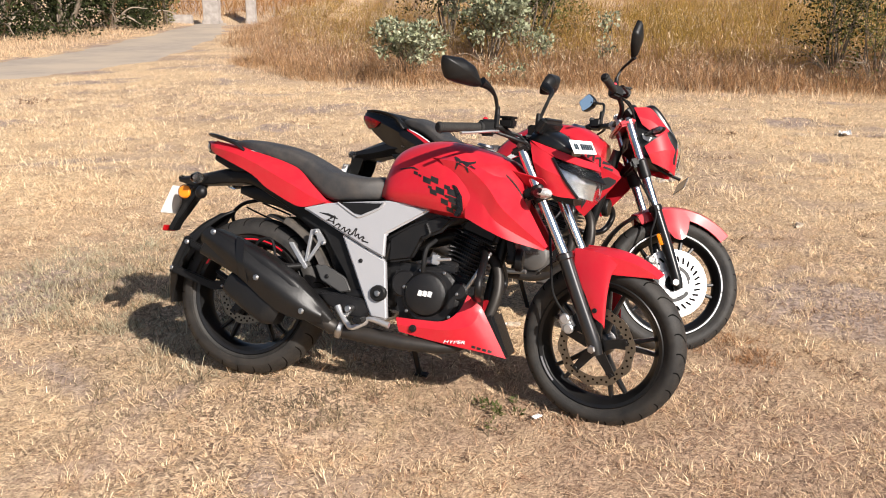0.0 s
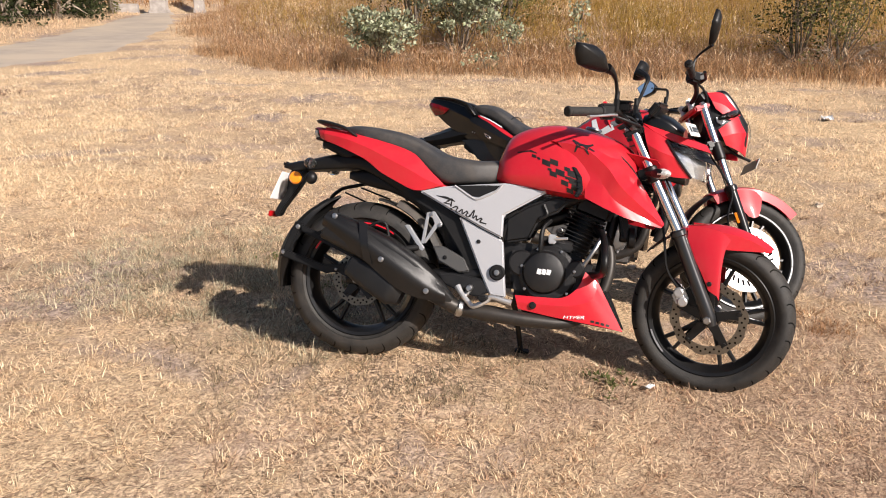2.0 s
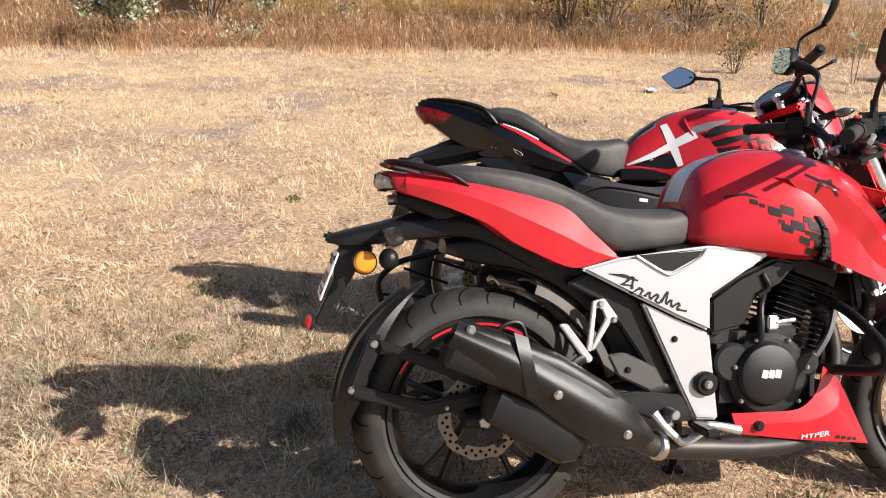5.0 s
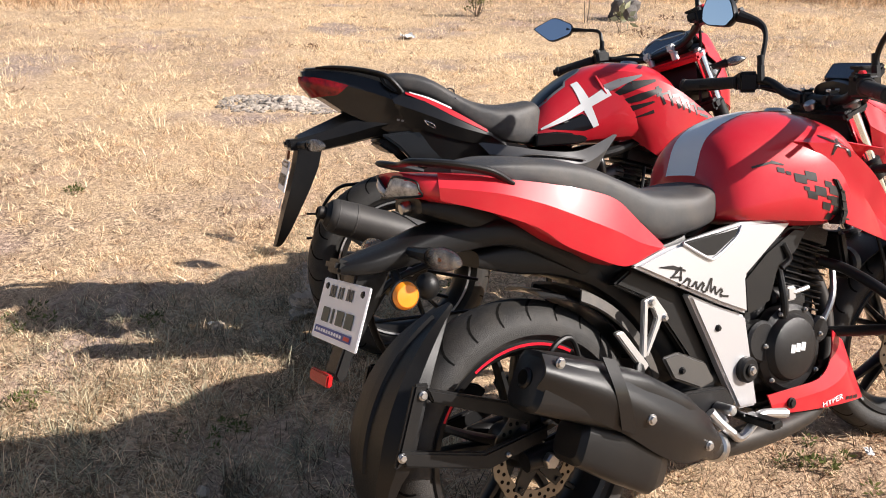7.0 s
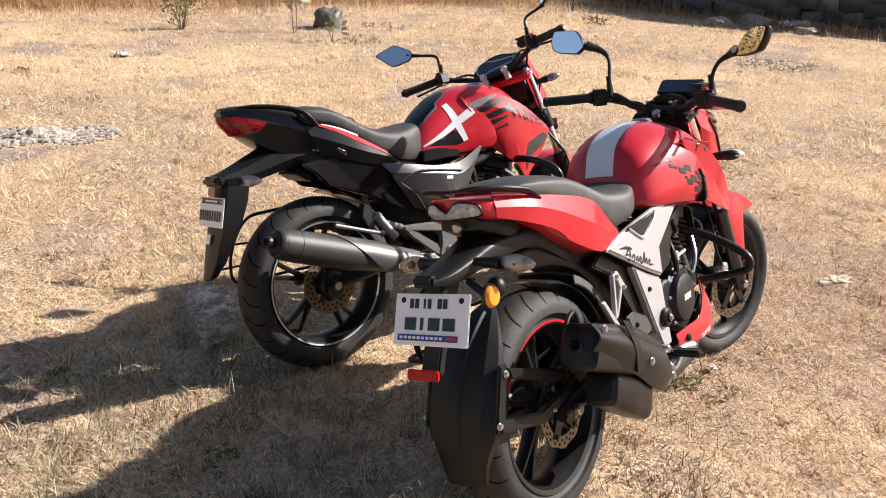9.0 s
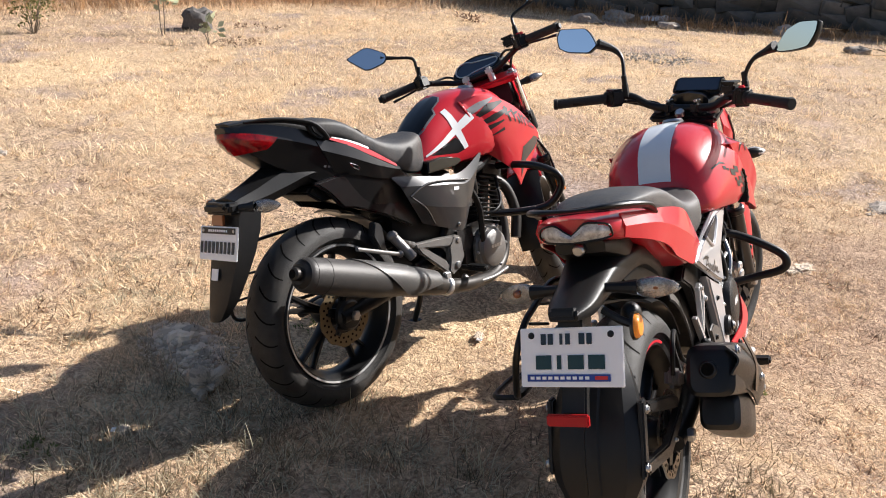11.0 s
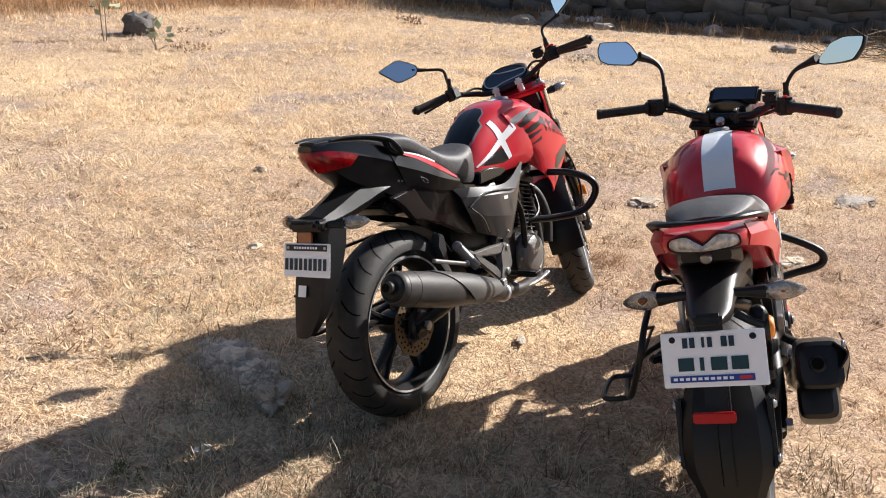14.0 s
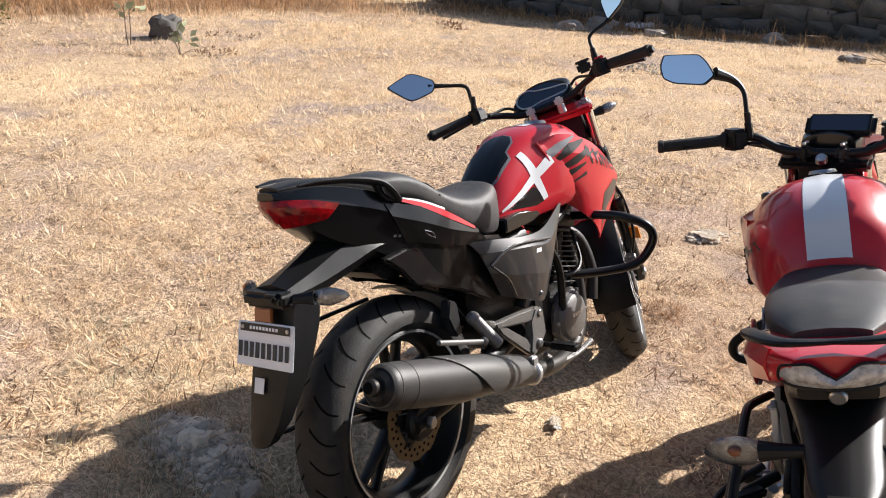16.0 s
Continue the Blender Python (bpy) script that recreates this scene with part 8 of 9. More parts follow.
blades("short_grass", x[ok], y[ok], 0.052, 0.0080, (0.8, 1.5), STRAW_PALE, "sunlit pale dry grass on the open field", "grass", 1, seed=25)
x, y = scatter(72000, -8.5, 12.5, -4.5, 16.8, 16, 0.045, -0.6)
ok = beyond(x, y) < 0.3
blades("brown_grass", x[ok], y[ok], 0.050, 0.0075, (0.7, 1.5), STRAW_BROWN, "tawny dry grass tufts on the open field", "grass", 1, seed=26)
x, y = scatter(90000, -14, -3.5, 3.0, 36.0, 17, 0.0, -0.9)
ok = (beyond(x, y) < 0.3) & (x > np.interp(y, [3, 12.5, 17.2, 19.2, 22.1, 27.3, 34.7], [-16, -13.2, -9.1, -8.0, -7.3, -7.7, -8.8]))
blades("short_grass", x[ok], y[ok], 0.060, 0.010, (0.4, 1.45), STRAW_PALE, "sunlit pale dry grass beside the lane", "grass", 1, seed=27)


# ---- lane, wall, posts ----
ROAD = material("dusty_lane", (0.40, 0.33, 0.265), 0.95, second=(0.33, 0.275, 0.22), scale=3, amount=0.8, coarse=(0.46, 0.37, 0.28), coarse_scale=0.35, bump=0.4, bump_scale=60)
WHITEWASH = material("weathered_whitewash", (0.44, 0.40, 0.37), 0.9, second=(0.25, 0.225, 0.205), scale=3, amount=0.8, bump=0.4, bump_scale=40)
STONE_DARK = material("dark_basalt_wall", (0.115, 0.106, 0.098), 0.9, second=(0.18, 0.168, 0.15), scale=3, amount=0.8, coarse=(0.050, 0.053, 0.050), coarse_scale=0.7, bump=0.8, bump_scale=25, obj=0.35)
STONE = material("grey_field_stone", (0.31, 0.262, 0.215), 0.92, second=(0.42, 0.36, 0.295), scale=9, amount=0.9, bump=0.9, bump_scale=60, coarse=(0.24, 0.205, 0.18), coarse_scale=6, obj=0.25, island=0.35)
STONE_PALE = material("pale_weathered_rock", (0.80, 0.64, 0.47), 0.94, second=(0.40, 0.32, 0.25), scale=26, amount=0.95, bump=1.0, bump_scale=45, coarse=(0.56, 0.46, 0.36), coarse_scale=9, island=0.35)
STONE_BROWN = material("dark_field_stone", (0.10, 0.09, 0.085), 0.9, second=(0.19, 0.17, 0.15), scale=9, bump=0.9, bump_scale=50)
PAPER = material("white_litter", (0.80, 0.79, 0.78), 0.6, bump=0.3, bump_scale=80)
BARK = material("grey_brown_bark", (0.15, 0.115, 0.085), 0.9, second=(0.24, 0.20, 0.155), scale=18, bump=0.8, bump_scale=60)
TWIG = material("dead_twig", (0.33, 0.27, 0.21), 0.85, second=(0.22, 0.17, 0.13), scale=14, island=0.3)
LEAF_GREY = straw("milkweed_leaf", (0.46, 0.47, 0.33), (0.11, 0.14, 0.06), 0.65, 0.2)
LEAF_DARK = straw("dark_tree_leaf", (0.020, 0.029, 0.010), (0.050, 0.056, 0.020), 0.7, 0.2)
LEAF_OLIVE = straw("olive_shrub_leaf", (0.13, 0.14, 0.045), (0.22, 0.19, 0.07), 0.35, 0.3)

low = np.array([(-24.0, 6.0), (-13.5, 12.5), (-9.4, 17.2), (-8.3, 19.2), (-7.6, 22.1), (-8.0, 27.3), (-9.1, 34.7), (-11.8, 45.0), (-16.0, 62.0), (-26.0, 95.0)])
top = np.array([(-30.0, 10.0), (-17.0, 17.2), (-12.3, 20.8), (-11.7, 22.0), (-11.3, 24.8), (-11.5, 27.5), (-12.1, 34.5), (-13.1, 44.5), (-18.0, 62.0), (-29.5, 95.0)])
t0 = np.linspace(0, 1, len(low))
t1 = np.linspace(0, 1, 240)
rv, nc = [], 14
for f in range(len(t1)):
    a = np.array([np.interp(t1[f], t0, low[:, k]) for k in (0, 1)])
    b = np.array([np.interp(t1[f], t0, top[:, k]) for k in (0, 1)])
    wob = 0.12 * math.sin(f * 0.31) + 0.06 * math.sin(f * 0.83)
    for k in range(nc):
        q = a + (b - a) * k / (nc - 1) + (a - b) / np.linalg.norm(a - b) * wob * (1 - 2 * k / (nc - 1))
        rv.append((q[0], q[1], float(ground_z(q[0], q[1])) + (0.012 if 0 < k < nc - 1 else -0.03)))
ri = np.arange(len(rv)).reshape(len(t1), nc)
road = mesh_object("road", rv, np.stack([ri[:-1, :-1], ri[1:, :-1], ri[1:, 1:], ri[:-1, 1:]], -1).reshape(-1, 4), ROAD)
tagged(road, "pale dusty unpaved lane curving to the gate", "road", kind="structure")


def gate_post(x, y, w, h):
    z = float(ground_z(x, y)) - 0.1
    post = tagged(new("gate_post"), "weathered whitewashed stone gate post beside the lane", "gate post", group="gate posts")
    post.location = (x, y, z)
    part("shaft", box((w, w * 0.9, h), Matrix.Translation((0, 0, h / 2)), 0.03, 2), WHITEWASH, post)
    part("foot", box((w * 1.18, w * 1.05, 0.3), Matrix.Translation((0, 0, 0.15)), 0.04, 2), WHITEWASH, post)
    part("cap", box((w * 1.2, w * 1.1, 0.14), Matrix.Translation((0, 0, h + 0.04)), 0.03, 2), WHITEWASH, post)
    return post


gate_post(-12.62, 45.6, 0.78, 2.4)
gate_post(-11.02, 47.6, 0.50, 2.4)
lw = tagged(part("low_wall", box((1.3, 0.35, 0.55), Matrix.Translation((-14.2, 45.2, float(ground_z(-14.2, 45.2)) + 0.2)), 0.05), WHITEWASH, None), "low weathered masonry wall beside the gate post", "wall")

# the dark stone wall: rough courses, each stone a piece
wall = tagged(new("wall_east"), "dark rough stone wall in its own shade", "wall", kind="structure")
rw = random.Random(8)
stones = []
for k in range(6):
    bm = box((1, 1, 1), None, 0.08, 1)
    for v in bm.verts:
        v.co += Vector((rw.uniform(-0.07, 0.07), rw.uniform(-0.07, 0.07), rw.uniform(-0.07, 0.07)))
    me = bpy.data.meshes.new("wall_stone")
    bm.to_mesh(me)
    bm.free()
    me.materials.append(STONE_DARK)
    stones.append(me)
n_st = 0
for row in range(8):
    yy = -7.5 + rw.uniform(0, 0.3)
    while yy < 6.2:
        ln = rw.uniform(0.25, 0.62)
        xx = 12.55 + (0.0 if yy < 3 else (yy - 3) * 0.42)
        ob = new("wall_stone", stones[rw.randrange(6)])
        ob.parent = wall
        hz = 0.205
        ob.matrix_local = Matrix.Translation((xx + 0.04 * row + rw.uniform(-0.07, 0.07), yy + ln / 2, 0.16 + hz * (row + 0.5) + rw.uniform(-0.05, 0.05))) @ Matrix.Rotation(rw.uniform(-0.15, 0.15) - (0.38 if yy > 3 else 0), 4, "Z") @ Matrix.Rotation(rw.uniform(-0.2, 0.2), 4, "X") @ Matrix.Diagonal((0.6, ln * 1.12, hz * rw.uniform(1.05, 1.5), 1))
        yy += ln * 0.97
        n_st += 1


# ---- stones and litter ----
def stone(name, x, y, size, mat, label, category="stone", seed=0, sink=0.35, detail=3, rough=0.25, group="", turn=0.0):
    """A lump or slab of rock: a ball broken up by noise, half sunk."""
    bm = bmesh.new()
    bmesh.ops.create_icosphere(bm, subdivisions=detail, radius=1.0)
    off = Vector((seed * 7.3, seed * 3.1, seed * 1.7))
    for v in bm.verts:
        p = v.co.copy()
        v.co *= 1 + rough * noise.noise(p * 1.3 + off) * 1.6 + rough * 0.6 * noise.noise(p * 3.5 + off) + rough * 0.35 * noise.noise(p * 9 + off)
        if abs(v.co.z) > 0.75:
            v.co.z *= 0.86
    ob = part(name, bm, mat, None, sharp=28)
    ob.matrix_world = Matrix.Translation((x, y, float(ground_z(x, y)) + size[2] * (1 - 2 * sink))) @ Matrix.Rotation(turn, 4, "Z") @ Matrix.Diagonal((*size, 1))
    return tagged(ob, label, category, group=group)


def rubble(name, x, y, rx, ry, n, s, mat, label, seed, turn=0.0, dome=0.0):
    """A patch of broken stone flush with the turf, too fine to count."""
    r = np.random.default_rng(seed)
    vs, fs = [], []
    for i in range(n):
        a, q = r.uniform(0, 2 * np.pi), np.sqrt(r.uniform(0, 1))
        px, py = rx * q * np.cos(a), ry * q * np.sin(a)
        px, py = px * math.cos(turn) - py * math.sin(turn), px * math.sin(turn) + py * math.cos(turn)
        k = s * r.uniform(0.35, 1.3) * (1.2 - 0.6 * q)
        c = np.array([x + px, y + py, float(ground_z(x + px, y + py)) + k * 0.10 + dome * max(0.0, 1 - q * 1.25) * r.uniform(0.6, 1.1)])
        b = len(vs)
        m = 7
        az = r.uniform(0, 6.28)
        for lvl, (rr, hh) in enumerate(((1.0, -0.4), (0.9, 0.22), (0.5, 0.38))):
            for j in range(m):
                t = az + 2 * np.pi * j / m
                vs.append(c + k * np.array([np.cos(t) * rr * r.uniform(0.75, 1.1), np.sin(t) * rr * 0.8 * r.uniform(0.75, 1.1), hh * r.uniform(0.7, 1.2)]))
        for lvl in range(2):
            for j in range(m):
                fs.append((b + lvl * m + j, b + lvl * m + (j + 1) % m, b + (lvl + 1) * m + (j + 1) % m, b + (lvl + 1) * m + j))
        for j in range(1, m - 2, 2):
            fs.append((b + 2 * m, b + 2 * m + j, b + 2 * m + j + 1, b + 2 * m + j + 2))
    ob = mesh_object(name, vs, fs, mat, False)
    return tagged(ob, label, "rubble", kind="stuff")


rubble("stone_rubble", 1.52, 7.86, 0.26, 0.20, 300, 0.052, STONE, "heaped grey stone rubble in the grass", 30, -0.9, 0.05)
rubble("stone_rubble", 1.34, 8.03, 0.30, 0.30, 380, 0.036, STONE, "broken pale grey stone rubble in the grass", 31, -0.6)
rubble("stone_rubble", 1.68, 7.68, 0.32, 0.26, 380, 0.036, STONE, "broken pale grey stone rubble in the grass", 32, -0.9)
rubble("stone_rubble", -0.13, 5.10, 0.19, 0.115, 300, 0.036, STONE_PALE, "cracked weathered rock breaking up through the turf", 36, 0.9, 0.062)
stone("rock", 2.27, 3.32, (0.12, 0.06, 0.024), STONE_PALE, "flat pale stone among dry grass", "stone", 17, 0.36, 4, 0.4, turn=-0.9)
rubble("stone_rubble", 2.29, 3.30, 0.20, 0.11, 50, 0.024, STONE_PALE, "pale stone chips in dry grass", 38, -0.9)
rubble("stone_rubble", -0.15, 5.08, 0.25, 0.16, 700, 0.019, STONE_PALE, "loose grey rubble behind the rear wheel", 33, 0.9, 0.03)
stone("rock", -0.40, 4.88, (0.056, 0.048, 0.046), STONE_PALE, "small grey stone beside loose rubble", "stone", 5, 0.34, 4, 0.75)
stone("rock", 2.667, 1.946, (0.16, 0.085, 0.020), STONE, "flat pale stone among dry grass", "stone", 8, 0.40, 3, 0.35, turn=-0.9)
stone("rock", 1.44, 2.66, (0.095, 0.050, 0.022), STONE_PALE, "flat pale stone among dry grass", "stone", 9, 0.36, 4, 0.5, turn=-0.7)
stone("rock", 7.5, 9.03, (0.20, 0.17, 0.20), STONE_BROWN, "dark upright boulder on the open field", "boulder", 7, 0.25, 3, 0.35)
rubble("stone_rubble", 2.6, 1.97, 0.20, 0.10, 40, 0.03, STONE, "grey stone chips in dry grass", 34, -0.9)
rubble("stone_rubble", 8.0, 3.3, 0.45, 0.60, 260, 0.032, STONE, "scattered grey gravel on the field", 35)
for i, (x, y, s) in enumerate(((0.24, 4.06, 0.022), (-0.7, 5.0, 0.02), (-1.2, 4.2, 0.018), (0.6, 4.6, 0.02), (1.0, 5.4, 0.03), (-0.95, 5.35, 0.016), (2.25, 5.77, 0.028), (-1.6, 5.3, 0.018), (-3.0, 4.5, 0.02))):
    stone("pebble", x, y, (s * 1.5, s, s * 0.7), STONE_PALE, "small weathered pebble among dry grass", "pebble", 20 + i, 0.3, 2, 0.3, "pebbles", i * 0.7)


def litter(x, y, s, seed):
    """A crumpled scrap of white paper or plastic."""
    bm = bmesh.new()
    bmesh.ops.create_grid(bm, x_segments=9, y_segments=7, size=1.0)
    off = Vector((seed * 5.1, seed * 2.2, 0))
    for v in bm.verts:
        p = v.co.copy()
        v.co = Vector((p.x * s * (1 + 0.2 * noise.noise(p * 2 + off)), p.y * s * 0.6 * (1 + 0.3 * noise.noise(p * 1.5 - off)), s * (0.35 * abs(noise.noise(p * 1.8 + off)) * 2 + 0.1)))
    bmesh.ops.solidify(bm, geom=bm.faces[:], thickness=0.002)
    ob = part("litter", bm, PAPER, None, sharp=25)
    ob.location = (x, y, float(ground_z(x, y)) + 0.012)
    ob.rotation_euler = (0, 0, seed * 1.3)
    return tagged(ob, "crumpled scrap of white litter on dry grass", "litter", group="litter")


for i, (x, y, s) in enumerate(((4.31, 9.67, 0.10), (6.0, 0.36, 0.11), (0.254, 3.11, 0.017), (12.0, 3.2, 0.20), (-0.72, 5.02, 0.011), (0.2, 4.05, 0.011))):
    litter(x, y, s, i + 1)


# ---- plants ----
def leaf_cloud(centres, radii, n, size, seed, upward=0.3, aspect=0.5):
    """Small pointed leaves scattered through several clumps; arrays of points and four-sided faces."""
    r = np.random.default_rng(seed)
    c = np.asarray(centres, float)
    rad = np.asarray(radii, float)
    k = r.choice(len(c), n, p=rad ** 2 / (rad ** 2).sum())
    d = r.normal(0, 1, (n, 3))
    d /= np.linalg.norm(d, axis=1)[:, None]
    p = c[k] + d * (rad[k] * r.uniform(0.35, 1.08, n) ** 0.6)[:, None] * np.array([1, 1, 0.85])
    ax = d + r.normal(0, 0.7, (n, 3)) + np.array([0, 0, upward])
    ax /= np.linalg.norm(ax, axis=1)[:, None]
    sd = np.cross(ax, r.normal(0, 1, (n, 3)))
    sd /= np.linalg.norm(sd, axis=1)[:, None] + 1e-9
    s = size * r.uniform(0.5, 1.35, n)[:, None]
    v = np.stack([p, p + ax * s * 0.45 + sd * s * aspect * 0.5, p + ax * s, p + ax * s * 0.45 - sd * s * aspect * 0.5], 1).reshape(-1, 3)
    f = np.arange(n * 4).reshape(n, 4)
    return v, f


def woody(name, x, y, stems, h, spread, clumps, leaves, leaf, mat, seed, label, category, trunk_r=0.02, clump_r=0.3, aspect=0.5, bare=0, group="", low=0.15):
    """A bush or tree: tapered stems that fork, and a crown of many leaves in uneven clumps."""
    r = random.Random(seed)
    z = float(ground_z(x, y)) - 0.03
    root = tagged(new(name), label, category, group=group)
    root.location = (x, y, z)
    centres, radii, tips = [], [], []
    for i in range(stems):
        a = r.uniform(0, 6.28)
        q = spread * r.uniform(0.3, 0.9)
        tip = Vector((math.cos(a) * q, math.sin(a) * q, h * r.uniform(0.65, 0.98)))
        b = Vector((math.cos(a) * trunk_r * 2, math.sin(a) * trunk_r * 2, 0))
        m1, m2 = b.lerp(tip, 0.35) + Vector((r.uniform(-1, 1), r.uniform(-1, 1), 0)) * spread * 0.12, b.lerp(tip, 0.7) + Vector((r.uniform(-1, 1), r.uniform(-1, 1), 0)) * spread * 0.15
        part("stem" if h < 3 else "trunk", tube([b, m1, m2, tip], [trunk_r, trunk_r * 0.75, trunk_r * 0.5, trunk_r * 0.2], 7, 4), BARK, root)
        tips.append((m1, m2, tip))
        for k in range(3):
            s = m1.lerp(tip, r.uniform(0.1, 0.9))
            e = s + Vector((r.uniform(-1, 1), r.uniform(-1, 1), r.uniform(0.1, 0.9))) * spread * 0.4
            part("limb", tube([s, s.lerp(e, 0.5) + Vector((0, 0, 0.04 * h)), e], [trunk_r * 0.45, trunk_r * 0.3, trunk_r * 0.12], 6, 3), BARK, root)
            centres.append(e)
            radii.append(clump_r * r.uniform(0.5, 1.0))
        centres.append(tip)
        radii.append(clump_r * r.uniform(0.6, 1.0))
    for i in range(clumps):
        a, q = r.uniform(0, 6.28), spread * math.sqrt(r.uniform(0, 1))
        centres.append(Vector((math.cos(a) * q, math.sin(a) * q, h * r.uniform(low, 0.95))))
        radii.append(clump_r * r.uniform(0.45, 1.1))
    for i in range(bare):
        a = r.uniform(0, 6.28)
        e = Vector((math.cos(a), math.sin(a), r.uniform(0.1, 0.8))) * spread * r.uniform(0.7, 1.3)
        part("bare_twig", tube([(0, 0, 0.03), e * 0.5 + Vector((0, 0, 0.1 * h)), e], [trunk_r * 0.5, trunk_r * 0.35, trunk_r * 0.15], 6, 4), TWIG, root)
    if leaves:
        v, f = leaf_cloud(centres, radii, leaves, leaf, seed, aspect=aspect)
        v[:, 2] = np.maximum(v[:, 2], 0.02)
        cr = mesh_object("crown", v, f, mat, False)
        cr.parent = root
    return root


woody("milkweed_bush", -0.92, 17.7, 14, 1.25, 0.72, 8, 2600, 0.085, LEAF_GREY, 41, "grey-green broad-leaved milkweed bush with bare lower twigs", "bush", 0.014, 0.13, 0.62, 30, "milkweed bushes", 0.3)
woody("milkweed_bush", 0.75, 19.0, 15, 1.9, 1.0, 9, 3400, 0.095, LEAF_GREY, 42, "tall grey-green milkweed bush in dry grass", "bush", 0.018, 0.15, 0.62, 18, "milkweed bushes", 0.35)
woody("milkweed_bush", 1.75, 18.4, 4, 1.0, 0.30, 3, 380, 0.075, LEAF_GREY, 43, "slim grey-green milkweed in dry grass", "bush", 0.014, 0.16, 0.62, 2, "milkweed bushes", 0.4)
woody("milkweed_bush", 2.95, 17.0, 3, 1.25, 0.20, 2, 200, 0.08, LEAF_GREY, 44, "single-stemmed milkweed in dry grass", "bush", 0.012, 0.13, 0.62, 0, "milkweed bushes", 0.4)
woody("milkweed_bush", 1.2, 16.9, 5, 0.45, 0.55, 5, 170, 0.07, LEAF_GREY, 45, "low sprawling milkweed in dry grass", "bush", 0.010, 0.13, 0.62, 3, "milkweed bushes", 0.2)
woody("olive_shrub", 2.1, 22.0, 8, 2.5, 1.2, 22, 4200, 0.085, LEAF_OLIVE, 46, "olive-green leafy shrub behind tall grass", "shrub", 0.03, 0.45, 0.5, 2, "shrubs")
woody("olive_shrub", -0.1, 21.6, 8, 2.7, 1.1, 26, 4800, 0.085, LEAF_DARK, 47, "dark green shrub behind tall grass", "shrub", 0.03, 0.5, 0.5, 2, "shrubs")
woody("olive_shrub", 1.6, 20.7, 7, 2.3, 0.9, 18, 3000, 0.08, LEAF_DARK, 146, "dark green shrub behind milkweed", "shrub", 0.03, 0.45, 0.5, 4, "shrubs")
woody("olive_shrub", 6.7, 15.5, 10, 2.0, 0.85, 26, 3600, 0.06, LEAF_DARK, 147, "dense dark olive shrub in russet grass", "shrub", 0.02, 0.38, 0.5, 20, "shrubs", 0.08)
woody("olive_shrub", 6.9, 14.4, 9, 1.9, 0.80, 16, 2100, 0.055, LEAF_OLIVE, 48, "half-bare olive shrub with tangled brown twigs", "shrub", 0.016, 0.35, 0.5, 46, "shrubs")
woody("olive_shrub", 8.2, 13.9, 9, 2.1, 0.9, 20, 3000, 0.055, LEAF_DARK, 49, "dark green shrub with tangled brown twigs", "shrub", 0.016, 0.4, 0.5, 40, "shrubs")
woody("olive_shrub", 9.4, 13.4, 9, 2.0, 0.9, 16, 2000, 0.055, LEAF_OLIVE, 149, "half-bare olive shrub with tangled brown twigs", "shrub", 0.016, 0.35, 0.5, 30, "shrubs")
# thicket beside the lane: dense to the ground
for i, (x, y, h, sp) in enumerate(((-16.0, 30.6, 4.6, 2.2), (-18.6, 28.9, 5.6, 2.4), (-15.2, 33.4, 5.0, 2.1), (-17.9, 33.4, 6.0, 2.6), (-16.6, 37.2, 6.2, 2.5), (-14.9, 37.6, 4.6, 1.7), (-14.7, 40.6, 4.4, 1.5), (-20.8, 26.6, 6.0, 2.5), (-20.5, 32.0, 6.5, 2.8))):
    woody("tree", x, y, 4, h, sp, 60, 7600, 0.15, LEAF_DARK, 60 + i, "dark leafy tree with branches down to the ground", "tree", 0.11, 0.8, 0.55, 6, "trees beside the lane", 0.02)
woody("tree", -14.45, 43.6, 3, 3.2, 0.9, 18, 2600, 0.14, LEAF_OLIVE, 70, "olive-green tree beside the gate", "tree", 0.07, 0.5, 0.5, 0, "trees beside the lane", 0.05)
for i, (x, y, h, sp) in enumerate(((-14, 2.5, 6.0, 2.8), (-17, -3.0, 7.0, 3.0), (-19, 7.5, 6.5, 2.8))):
    woody("tree", x, y, 4, h, sp, 30, 4200, 0.2, LEAF_OLIVE, 75 + i, "olive-green roadside tree with a spreading crown", "tree", 0.13, 0.9, 0.5, 0, "roadside trees", 0.2)
# young plant and small shrubs on the open field
woody("milkweed_sapling", 6.85, 9.15, 2, 0.62, 0.12, 1, 22, 0.11, LEAF_GREY, 81, "young milkweed with a few pale leaves", "sapling", 0.008, 0.09, 0.62, 0, "saplings", 0.6)
woody("milkweed_sapling", 6.4, 8.3, 2, 0.34, 0.16, 1, 20, 0.10, LEAF_GREY, 82, "young milkweed with a few pale leaves", "sapling", 0.007, 0.08, 0.62, 2, "saplings", 0.5)
woody("dry_shrub", 6.2, 10.45, 8, 0.50, 0.22, 5, 350, 0.05, LEAF_OLIVE, 83, "small twiggy olive shrub on the field", "shrub", 0.007, 0.12, 0.4, 10, "small shrubs", 0.3)
woody("dry_shrub", 11.7, -1.9, 4, 0.40, 0.12, 3, 120, 0.06, GREEN_WEED, 84, "fresh green weed at the foot of the wall", "weed", 0.006, 0.10, 0.4, 0, "small shrubs", 0.4)


